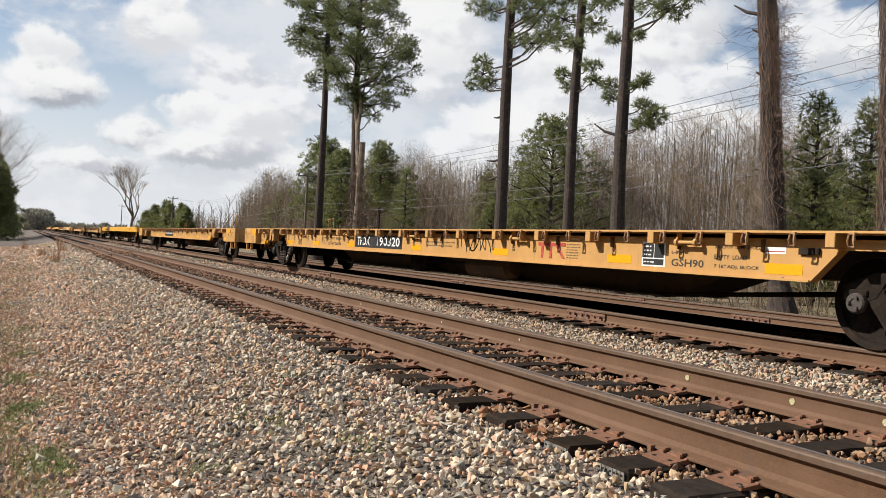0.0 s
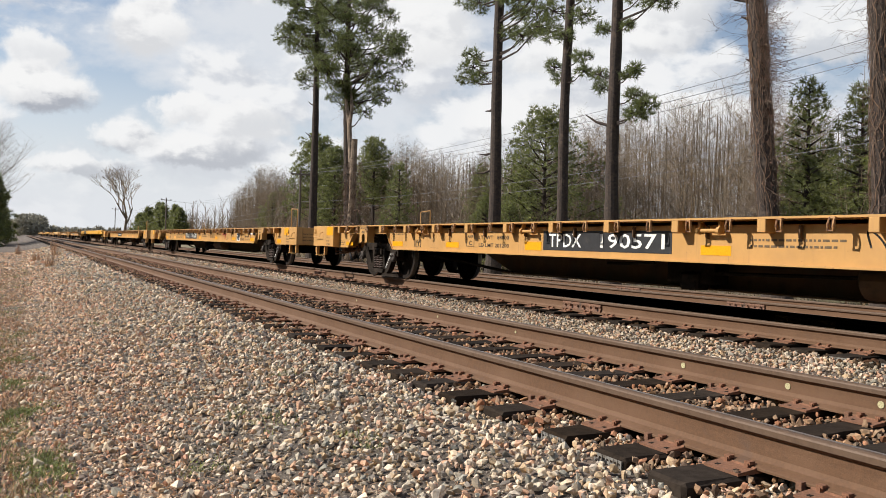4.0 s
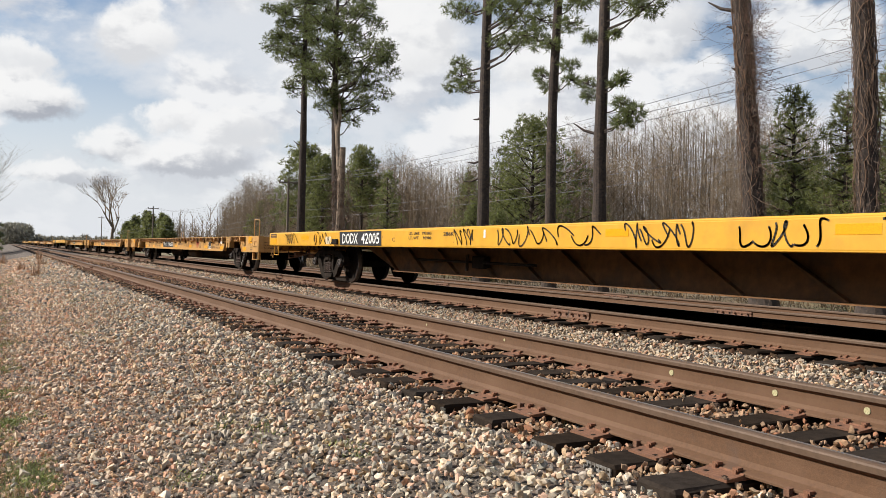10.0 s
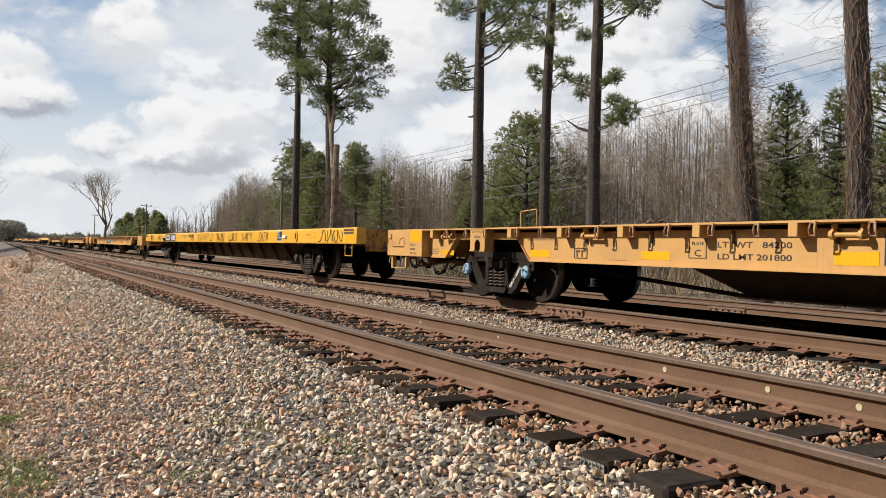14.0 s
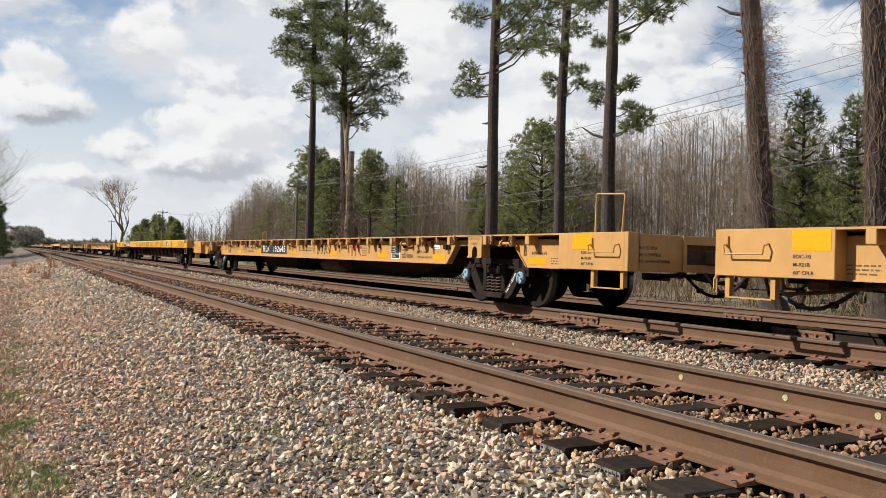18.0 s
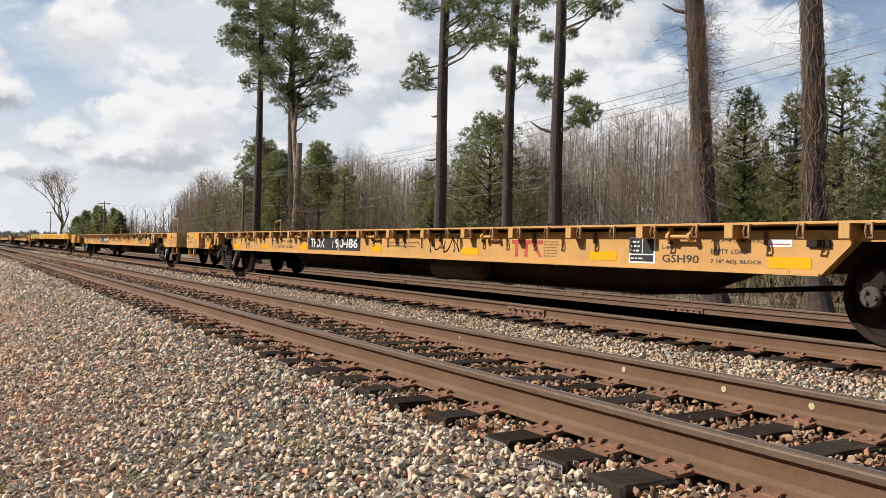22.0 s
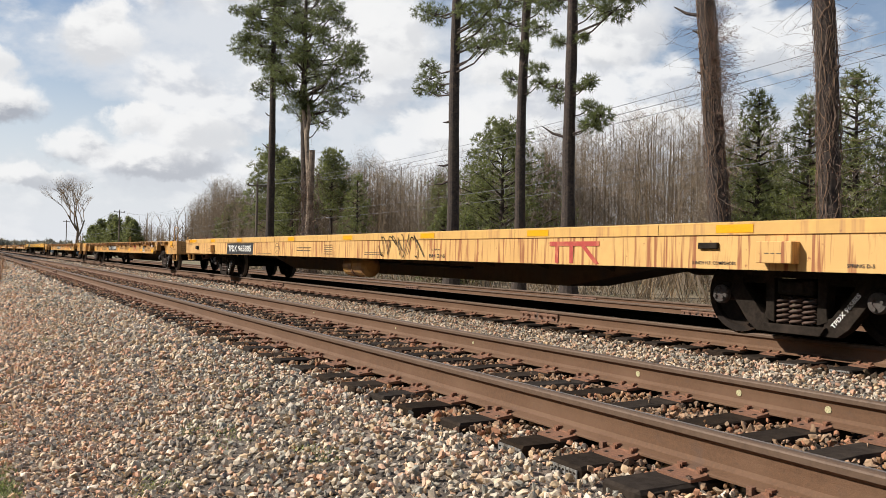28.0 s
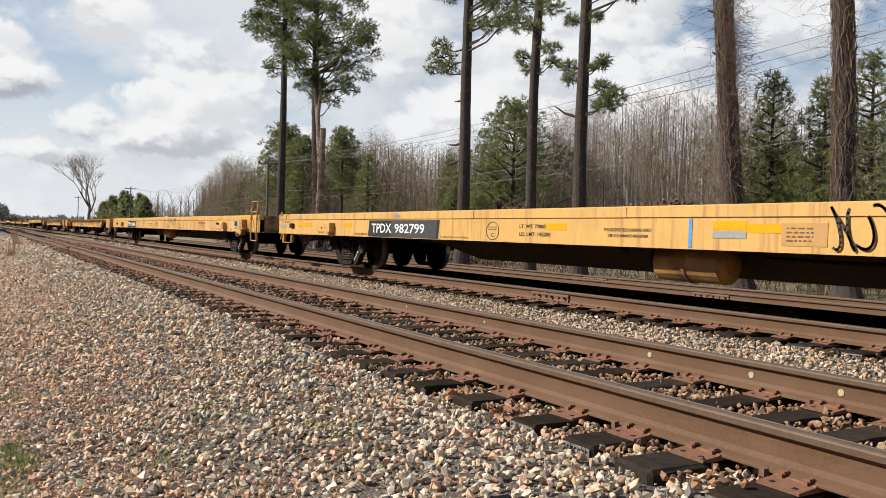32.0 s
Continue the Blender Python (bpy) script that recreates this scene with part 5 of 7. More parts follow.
def flatcar_channel(front, seed=0, detail=True):
    """Flatcar with a smooth yellow channel along its sides and a deep ribbed belly below."""
    L, half = 28.21, 1.45
    car = thing("flatcar", "bright yellow flatcar with smooth graffiti-covered sides, rolling on the track", "flatcar", pose(CAR_X, front, 0), "cars of the train")
    bm = bmesh.new()
    box(bm, -1.40, 1.40, -L + 0.02, -0.02, 1.13, 1.17)
    part("deck", bm, M_UNDER, car, "dirty worn flat deck")
    for s in (-1, 1):
        bm = bmesh.new()
        prism(bm, [(s * (half - 0.22), 0.86), (s * (half - 0.005), 0.85), (s * half, 0.87), (s * half, 1.185), (s * (half - 0.03), 1.215), (s * (half - 0.22), 1.215)], -L, 0)
        bmesh.ops.bevel(bm, geom=[e for e in bm.edges if abs(e.verts[0].co.y - e.verts[1].co.y) > 1], offset=0.012, segments=2, affect="EDGES")
        part("side_sill", bm, M_YEL, car, "smooth bright yellow side channel")
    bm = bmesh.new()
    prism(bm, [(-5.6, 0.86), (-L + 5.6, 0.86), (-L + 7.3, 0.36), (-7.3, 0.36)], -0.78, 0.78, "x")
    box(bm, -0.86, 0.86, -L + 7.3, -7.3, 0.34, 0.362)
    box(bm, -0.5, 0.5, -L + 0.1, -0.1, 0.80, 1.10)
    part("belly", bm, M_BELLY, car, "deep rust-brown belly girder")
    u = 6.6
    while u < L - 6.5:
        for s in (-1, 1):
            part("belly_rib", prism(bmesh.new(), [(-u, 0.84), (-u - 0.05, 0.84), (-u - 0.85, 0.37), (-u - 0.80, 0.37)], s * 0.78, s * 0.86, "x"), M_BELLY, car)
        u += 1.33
    truck(car, 3.9, 0.457, "", False, 4)
    truck(car, L - 4.1, 0.457, "", False, 5)
    ends(car, L, 0.70, 1.18, material("pitted_yellow_end", (0.42, 0.20, 0.03), 0.8, spots=[((0.09, 0.05, 0.03), 7, 0.47, 0.62), ((0.35, 0.30, 0.24), 9, 0.62, 0.7)], grain=20, contrast=0.3, bump=0.4), 0.55, 1.225)
    bm = bmesh.new()
    tube(bm, [(-0.9, -8.6, 0.62), (-0.95, -12.8, 0.60)], 0.025)
    box(bm, -0.95, -0.80, -11.2, -10.8, 0.5, 0.72, 0.02)
    rod(bm, (-0.98, -10.7, 0.74), (-0.98, -10.7, 0.45), 0.03)
    part("brake_pipe", bm, M_CAST, car, "rusty brake pipe with a valve")
    # slots are flat plates; the shade of a recess is only their dark colour
    bm = bmesh.new()
    for u0, u1 in ((0.11, 0.68), (27.47, 28.04)):
        box(bm, -half - 0.004, -half + 0.02, -u1, -u0, 1.075, 1.185)
    part("end_slot", bm, M_UNDER, car, "dark slot in the channel")
    bm = bmesh.new()
    for u0, u1 in ((0.13, 0.66), (27.49, 28.02)):
        box(bm, -half - 0.008, -half - 0.004, -u1, -u0, 1.12, 1.135)
    part("slot_bar", bm, M_YEL, car)
    step_y = mesh_of("sill_step", tube(bmesh.new(), [(0, 0.2, 0.02), (0, 0.2, -0.26), (0, -0.2, -0.26), (0, -0.2, 0.02)], 0.014), M_YEL)
    for u in (0.55, L - 0.55):
        part("sill_step", step_y, M_YEL, car, at=pose(-half + 0.05, -u, 0.85))
    sx = -half
    for u in (3.95, 24.19):
        bm = bmesh.new()
        n = 20
        for k in range(n):
            a, b = 2 * math.pi * k / n, 2 * math.pi * (k + 1) / n
            prism(bm, [(-u + 0.065 * math.cos(a), 1.03 + 0.085 * math.sin(a)), (-u + 0.11 * math.cos(a), 1.03 + 0.135 * math.sin(a)), (-u + 0.11 * math.cos(b), 1.03 + 0.135 * math.sin(b)),
                       (-u + 0.065 * math.cos(b), 1.03 + 0.085 * math.sin(b))], sx - 0.025, sx, "x")
        ring = part("lifting_ring", bm, M_YEL, car, "yellow lifting ring round a dark hole")
        bm = bmesh.new()
        prism(bm, [(-u + 0.066 * math.cos(k * 0.5236), 1.03 + 0.086 * math.sin(k * 0.5236)) for k in range(12)], sx - 0.006, sx, "x")
        part("hole", bm, M_BLACK, ring)
    for u0, u1, z0, z1 in ((0.18, 0.68, 0.90, 1.04), (2.84, 3.46, 1.0, 1.12), (18.36, 18.82, 1.02, 1.12), (20.18, 20.65, 1.02, 1.12), (21.78, 22.27, 1.02, 1.13), (15.06, 15.5, 1.02, 1.12), (25.24, 25.72, 1.0, 1.11), (27.55, 28.1, 0.90, 1.04)):
        patch(car, "reflector", u0, u1, z0, z1, M_REFLECT, sx - 0.003, "orange-yellow reflective strip")
    patch(car, "number_panel", 5.63, 7.99, 0.873, 1.183, M_BLACK, sx - 0.003, "black number panel", slant=0.025)
    bm = bmesh.new()
    box(bm, sx - 0.05, sx, -5.54, -5.22, 0.90, 1.02, 0.01)
    part("tag_box", bm, M_CAST, car, "small dark tag box")
    if not detail:
        return car
    lettering(car, "DODX", 5.80, 6.72, 0.912, 1.145, M_WHITE, sx - 0.005)
    lettering(car, "42005", 6.92, 7.88, 0.912, 1.145, M_WHITE, sx - 0.005)
    z = sx - 0.006
    lettering(car, "LD. LMT.  193100", 9.27, 10.2, 1.085, 1.14, x=z)
    lettering(car, "LT. WT.    92900", 9.27, 10.2, 1.0, 1.055, x=z)
    lettering(car, "286K", 10.67, 11.05, 1.06, 1.13, x=z)
    lettering(car, "C", 8.52, 8.64, 0.96, 1.04, x=z)
    lettering(car, "L-89-00", 24.92, 25.2, 1.05, 1.085, x=z)
    for u0, u1, sd, n in ((1.5, 2.55, 1, 6), (4.1, 5.1, 2, 5), (11.08, 11.7, 3, 4), (12.43, 14.0, 4, 5), (14.05, 14.95, 5, 3), (15.51, 16.63, 6, 5), (17.19, 18.34, 7, 5), (18.85, 20.04, 8, 5), (20.68, 21.7, 9, 4),
                          (25.89, 27.4, 10, 6)):
        graffiti(car, u0, u1, 0.88, 1.19, sd, x=z, loops=n, r=0.011)
    patch(car, "white_smear", 4.67, 5.07, 0.90, 1.08, M_SMEAR, z + 0.002, "white sprayed patch")
    patch(car, "white_smear", 12.03, 12.09, 1.02, 1.15, M_WHITE, z + 0.002)
    patch(car, "notice_frame", 22.54, 22.99, 0.90, 1.19, M_WHITE, z + 0.003)
    for u0, u1, z0, z1 in ((22.56, 22.75, 1.0, 1.17), (22.77, 22.97, 1.0, 1.17), (22.56, 22.97, 0.92, 0.985)):
        patch(car, "notice_board", u0, u1, z0, z1, M_BLACK, z, "black notice board with small white writing")
    bars(car, 22.58, 22.73, 1.02, 1.16, 3, M_WHITE, z - 0.002, 12)
    bm = bmesh.new()
    box(bm, sx - 0.04, sx, -23.38, -23.14, 0.98, 1.06, 0.008)
    part("tag_box", bm, M_WHITE, car, "small white tag box")
    return car


def flatcar_plain(front, mark, number, seed=0, brake=True, detail=True):
    """Flatcar with plain faded sides: a low fascia along the deck above a rust-streaked web."""
    L, half = 28.2, 1.45
    paint = M_PALE if seed == 6 else M_PALE2
    car = thing("flatcar", "faded pale-yellow flatcar with rust-streaked sides, rolling on the track" if brake else "pale-yellow flatcar with plain sides, rolling on the track",
                "flatcar", pose(CAR_X, front, 0), "cars of the train")
    bm = bmesh.new()
    box(bm, -1.40, 1.40, -L + 0.02, -0.02, 1.10, 1.14)
    part("deck", bm, M_UNDER, car, "dirty worn flat deck")
    for s in (-1, 1):
        bm = bmesh.new()
        prism(bm, [(s * (half + 0.015), 1.045), (s * (half + 0.015), 1.165), (s * (half - 0.02), 1.18), (s * (half - 0.12), 1.18), (s * (half - 0.12), 1.045)], -L, 0)
        part("deck_fascia", bm, M_PALE2, car, "pale yellow deck fascia")
        bm = bmesh.new()
        prism(bm, [(s * half, 0.69), (s * half, 1.043), (s * (half - 0.02), 1.043), (s * (half - 0.02), 0.71), (s * (half - 0.14), 0.71), (s * (half - 0.14), 0.69)], -L, 0)
        part("side_sill", bm, paint, car, "rust-streaked pale yellow side sill")
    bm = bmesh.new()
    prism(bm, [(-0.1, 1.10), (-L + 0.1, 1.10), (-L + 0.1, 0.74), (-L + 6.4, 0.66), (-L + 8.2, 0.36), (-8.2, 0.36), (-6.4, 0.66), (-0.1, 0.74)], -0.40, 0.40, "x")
    part("centre_sill", bm, M_UNDER, car, "dark fish-belly centre sill")
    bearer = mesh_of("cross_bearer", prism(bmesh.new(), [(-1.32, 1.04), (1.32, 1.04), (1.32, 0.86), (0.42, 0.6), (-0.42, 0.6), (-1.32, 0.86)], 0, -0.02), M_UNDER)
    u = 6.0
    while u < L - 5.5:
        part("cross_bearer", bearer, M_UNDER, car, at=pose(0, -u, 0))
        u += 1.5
    truck(car, 3.66, 0.419, "%s %s" % (mark, number) if detail else "", False, seed)
    truck(car, L - 3.8, 0.419, "%s %s" % (mark, number) if detail else "", False, seed + 1)
    ends(car, L, 0.69, 1.17, M_PITTED, 0.5, 1.305)
    sx = -half
    for u in (3.6, 24.52):
        bm = bmesh.new()
        box(bm, sx - 0.13, sx, -u - 0.20, -u + 0.20, 0.76, 0.97, 0.006)
        pad = part("jacking_pad", bm, paint, car, "boxed jacking pad")
        bars(pad, u - 0.1, u + 0.1, 0.84, 0.87, 1, x=sx - 0.132, seed=3)
    bm = bmesh.new()
    lathe(bm, [(0.12, -0.55), (0.22, -0.48), (0.22, -0.02), (0.235, -0.02), (0.235, 0.02), (0.22, 0.02), (0.22, 0.48), (0.12, 0.55)], 20, "y")
    part("air_reservoir", bm, M_TANK, car, "rusty yellow air reservoir", pose(-0.95, -13.75, 0.52))
    bm = bmesh.new()
    box(bm, -1.0, -0.75, -13.3, -13.05, 0.44, 0.66, 0.01)
    tube(bm, [(-0.95, -14.7, 0.62), (-0.95, -18.2, 0.58)], 0.022)
    tube(bm, [(-0.6, -0.4, 0.62), (-0.6, -2.6, 0.60)], 0.03)
    tube(bm, [(-0.9, -0.5, 0.52), (-0.9, -2.7, 0.66)], 0.025)
    part("brake_gear", bm, M_CAST, car, "dark brake gear and pipes")
    for u in (0.55, L - 0.55) if not brake else (0.55,):
        part("sill_step", STEP, M_TAN, car, at=pose(sx + 0.04, -u, 0.70))
        part("grab_iron", GRAB, M_TAN, car, at=pose(sx - 0.015, -u, 1.06))
    if brake:
        bm = bmesh.new()                                   # ladder frame at the brake end
        for yy in (-L + 0.65, -L + 0.10):
            tube(bm, [(sx - 0.05, yy, 0.46), (sx - 0.05, yy, 1.10), (sx - 0.02, yy, 1.56)], 0.02)
        for zz in (0.46, 1.27, 1.56):
            tube(bm, [(sx - 0.04, -L + 0.65, zz), (sx - 0.04, -L + 0.10, zz)], 0.016)
        for yy in (-L + 0.65, -L + 0.10):
            for zz in (0.74, 0.92, 1.08, 1.30):
                box(bm, sx - 0.085, sx - 0.04, yy - 0.025, yy + 0.025, zz - 0.025, zz + 0.025)
        part("ladder", bm, M_TAN, car, "rust-spotted yellow end ladder")
        bm = bmesh.new()                                   # hand brake housing
        u = L - 1.42
        prism(bm, [(-u + 0.30, 0.70), (-u + 0.34, 0.82), (-u - 0.02, 1.06), (-u - 0.16, 1.05), (-u - 0.22, 0.80), (-u - 0.14, 0.62), (-u + 0.05, 0.60)], sx - 0.16, sx - 0.02, "x")
        box(bm, sx - 0.19, sx - 0.02, -u - 0.45, -u - 0.10, 0.76, 0.80, 0.008)
        prism(bm, [(-u + 0.45, 0.60), (-u + 0.56, 0.66), (-u + 0.10, 1.02), (-u - 0.02, 1.0)], sx - 0.10, sx - 0.03, "x")
        bmesh.ops.bevel(bm, geom=list(bm.edges), offset=0.01, segments=1, affect="EDGES")
        part("hand_brake", bm, M_BRAKE, car, "rusty yellow hand-brake housing")
        bm = bmesh.new()
        pts = [(sx - 0.06, -u + 1.0, 0.685), (sx - 0.06, -u + 0.75, 0.68), (sx - 0.08, -u + 0.62, 0.58), (sx - 0.08, -u + 0.40, 0.555), (sx - 0.08, -u + 0.22, 0.60), (sx - 0.08, -u + 0.05, 0.68)]
        for a, b in zip(pts, pts[1:]):
            a, b = Vector(a), Vector(b)
            n = max(2, int((b - a).length / 0.035))
            for k in range(n):
                p, q = a.lerp(b, k / n), a.lerp(b, (k + 0.8) / n)
                rod(bm, p, q, 0.014 if k % 2 else 0.020, n=6)
        part("brake_chain", bm, M_RUST, car, "rusty brake chain")
    for u0, u1 in ((0.57, 1.5), (3.40, 3.86), (6.27, 6.74), (10.6, 11.05), (13.95, 14.42), (17.3, 17.78), (20.40, 20.88), (23.73, 24.2), (26.62, 27.56)):
        if brake:
            patch(car, "reflector", u0, u1, 1.065, 1.15, M_REFLECT, sx - 0.019, "orange-yellow reflective strip")
        else:
            patch(car, "reflector", u0 + 0.9, u1 + 0.9, 0.88, 0.97, M_REFLECT, sx - 0.003, "orange-yellow reflective strip")
    p0, p1 = (5.20, 7.76) if brake else (5.58, 8.45)
    patch(car, "number_panel", p0, p1, 0.70, 1.02, M_BLACK, sx - 0.003, "black number panel", slant=-0.05)
    for u in (2.62, 5.42, 9.6, 13.1, 16.9, 20.1, 22.9, 25.6):
        bm = bmesh.new()
        box(bm, sx - 0.0175, sx - 0.010, -u - 0.006, -u, 1.047, 1.163)
        part("fascia_seam", bm, M_CAST, car)
    bm = bmesh.new()
    a = 1.52 if brake else 0.93
    box(bm, sx - 0.05, sx, -a - 0.25, -a, 0.84, 0.95, 0.01)
    box(bm, sx - 0.035, sx, -23.76, -23.50, 0.90, 0.965, 0.006)
    part("tag_box", bm, M_CAST, car, "small dark tag box")
    if not detail:
        return car
    z = sx - 0.005
    lettering(car, mark, p0 + 0.18, p0 + 1.06, 0.78, 0.955, M_WHITE, z - 0.001)
    lettering(car, number, p0 + 1.20, p0 + (2.40 if brake else 2.38), 0.78, 0.955, M_WHITE, z - 0.001)
    if brake:
        lettering(car, "R-1 QUICK SERVICE VALVE NOT REQUIRED", 8.2, 9.35, 0.72, 0.755, x=z)
        bm = bmesh.new()
        for k in range(28):
            a, b = 2 * math.pi * k / 28, 2 * math.pi * (k + 1) / 28
            prism(bm, [(-9.78 + r * math.cos(c), 0.87 + r * 0.8 * math.sin(c)) for r, c in ((0.165, a), (0.175, a), (0.175, b), (0.165, b))], z, z - 0.002, "x")
        part("stencil_frame", bm, M_INK, car)
        lettering(car, "C", 9.74, 9.83, 0.78, 0.84, x=z)
        bars(car, 9.66, 9.92, 0.87, 0.94, 2, x=z, seed=31)
        for u in (1.6, 2.4):
            tagged(part("chain_heap", CHAIN, M_RUST, car, "rusty chain left on the deck", pose(-1.2, -u, 1.15)), kind="stuff")
        bars(car, 11.2, 12.1, 0.80, 0.93, 2, x=z, seed=32)
        bars(car, 12.9, 13.4, 0.74, 0.98, 5, x=z, seed=33)
        bars(car, 15.0, 15.9, 0.75, 0.83, 2, x=z, seed=34)
        graffiti(car, 15.65, 17.3, 0.72, 1.14, 41, x=sx - 0.0205, loops=7)
        lettering(car, "L-89-4", 17.68, 17.95, 0.86, 0.89, x=z)
        lettering(car, "BH 216", 17.60, 18.12, 0.74, 0.80, x=z)
        bm = bmesh.new()
        box(bm, z, z - 0.002, -21.90, -20.90, 0.93, 0.99)
        for u0 in (21.02, 21.32):
            box(bm, z, z - 0.002, -u0 - 0.075, -u0, 0.71, 0.93)
        prism(bm, [(-21.55, 0.93), (-21.64, 0.93), (-21.90, 0.71), (-21.81, 0.71)], z, z - 0.002, "x")
        part("red_emblem", bm, M_RED, car, "red painted emblem")
        lettering(car, "2 INCH H.F. COMPSHOES", 23.4, 23.98, 0.735, 0.77, x=z)
        lettering(car, "SPRING D-5", 25.2, 25.46, 0.735, 0.77, x=z)
        patch(car, "notice_frame", 25.62, 26.12, 0.74, 1.02, M_NOTICE, z, "torn white and black notice")
        patch(car, "notice_board", 25.66, 25.98, 0.86, 1.0, M_BLACK, z - 0.003)
        bars(car, 25.68, 26.08, 0.76, 0.84, 2, x=z - 0.003, seed=35)
        bars(car, L - 1.0, L - 0.75, 0.78, 1.0, 4, x=z, seed=36)
    else:
        patch(car, "blue_paint_line", 14.10, 14.15, 0.71, 1.03, M_BLUE, z)
        patch(car, "blue_paint_line", 1.62, 1.68, 1.07, 1.15, M_BLUE, sx - 0.02)
        patch(car, "blue_paint_line", 3.75, 3.80, 1.07, 1.15, M_BLUE, sx - 0.02)
        patch(car, "reflector", 14.44, 14.88, 0.91, 1.0, M_REFLECT, z, "orange-yellow reflective strip")
        patch(car, "grey_strip", 14.44, 14.88, 0.82, 0.895, M_REFLECT_GREY, z)
        patch(car, "grey_strip", 0.12, 0.55, 0.85, 0.93, M_REFLECT_GREY, z)
        patch(car, "darker_panel", 15.30, 15.80, 0.76, 0.98, M_TAN, z, "darker repainted panel")
        bars(car, 15.36, 15.68, 0.79, 0.95, 4, x=z - 0.003, seed=37)
        lettering(car, "R-1 QUICK SERVICE VALVE NOT REQUIRED", 8.53, 9.43, 0.72, 0.75, x=z)
        bm = bmesh.new()
        for k in range(28):
            a, b = 2 * math.pi * k / 28, 2 * math.pi * (k + 1) / 28
            prism(bm, [(-10.15 + r * math.cos(c), 0.855 + r * 0.8 * math.sin(c)) for r, c in ((0.165, a), (0.175, a), (0.175, b), (0.165, b))], z, z - 0.002, "x")
        part("stencil_frame", bm, M_INK, car)
        lettering(car, "C", 10.11, 10.20, 0.76, 0.82, x=z)
        bars(car, 10.03, 10.29, 0.86, 0.93, 2, x=z, seed=38)
        lettering(car, "LT. WT. 77800", 10.86, 11.48, 0.90, 0.955, x=z)
        lettering(car, "LD. LMT. 142200", 10.86, 11.60, 0.79, 0.845, x=z)
        lettering(car, "FOR RESTRICTED LOADING ONLY", 12.70, 13.53, 0.875, 0.915, x=z)
        lettering(car, "SEE EQUIPMENT REGISTER", 12.78, 13.48, 0.80, 0.84, x=z)
        lettering(car, "SPRING D-5", 2.85, 3.2, 0.73, 0.77, x=z)
        lettering(car, "2 INCH H.F. COMPSHOES", 4.9, 5.55, 0.725, 0.765, x=z)
        lettering(car, "No", 6.80, 7.02, 1.055, 1.155, M_BLUE, sx - 0.0195, label="blue chalked letters")
        patch(car, "repainted_panel", 6.62, 8.40, 0.705, 1.015, M_BLACK_WORN, sx - 0.0045, "greyer repainted part of the panel")
        bm = bmesh.new()
        prism(bm, [(-10.02, 1.18), (-10.22, 1.18), (-10.20, 1.25), (-10.14, 1.29), (-10.08, 1.28)], sx + 0.02, sx + 0.14, "x")
        part("deck_fitting", bm, M_CAST, car, "small grey casting on the deck edge")
        graffiti(car, 15.85, 16.9, 0.70, 1.16, 47, x=sx - 0.0205, loops=5, r=0.013)
        bm = bmesh.new()
        box(bm, sx - 0.10, sx, -3.46, -3.20, 0.83, 0.88, 0.01)
        part("lever_handle", bm, M_RUST, car, "rusty lever handle")
        for u in (10.3, 13.3, 13.5):
            tagged(part("chain_heap", CHAIN, M_RUST, car, "rusty chain left on the deck", pose(-1.2, -u, 1.15)), kind="stuff")
    return car


M_PALE2 = material("pale_yellow_paint", (0.61, 0.355, 0.10), 0.55, spots=[((0.52, 0.30, 0.085), 1.3, 0.52, 0.8), (RUST, 12, 0.70, 0.76)], grain=4, contrast=0.08, bump=0.12,
                   streaks=((0.40, 0.19, 0.07), 9, 0.53, 0.72))
M_PITTED = material("pitted_tan_end", (0.36, 0.20, 0.08), 0.8, spots=[((0.12, 0.065, 0.04), 5, 0.45, 0.62)], grain=20, contrast=0.3, bump=0.4)
M_TANK = material("rusty_yellow_tank", (0.42, 0.22, 0.06), 0.7, spots=[((0.17, 0.08, 0.04), 2.5, 0.45, 0.62)], grain=10, contrast=0.2, bump=0.2)
M_BRAKE = material("rusty_yellow_casting", (0.50, 0.28, 0.08), 0.75, spots=[((0.20, 0.09, 0.045), 6, 0.48, 0.62)], grain=18, contrast=0.25, bump=0.3)
M_NOTICE = material("worn_notice_paint", (0.46, 0.42, 0.33), 0.7, spots=[((0.30, 0.20, 0.10), 9, 0.5, 0.62)], grain=25, contrast=0.25)
M_BLUE = material("blue_chalk_paint", (0.10, 0.27, 0.55), 0.8, grain=30, contrast=0.25)

CARS = [flatcar_deep(76.64, "TPDX", "190320", 0), flatcar_deep(47.18, "TPDX", "190571", 1), flatcar_channel(18.07), flatcar_deep(-11.77, "TPDX", "192645", 3, blue=True),
        flatcar_deep(-41.19, "TPDX", "190486", 4), flatcar_plain(-70.66, "TPDX", "965885", 6), flatcar_plain(-100.57, "TPDX", "982799", 7, brake=False)]
_y = 76.69
for _k, _kind in enumerate("ABAACABACA"):
    _y += {"A": 27.98, "B": 28.21, "C": 28.2}[_kind] + 1.5
    CARS.append(flatcar_deep(_y, "", "", 10 + _k, detail=False) if _kind == "A" else flatcar_channel(_y, 10 + _k, False) if _kind == "B" else flatcar_plain(_y, "", "", 6, detail=False))
CAR_HOME = [c.location.y for c in CARS]


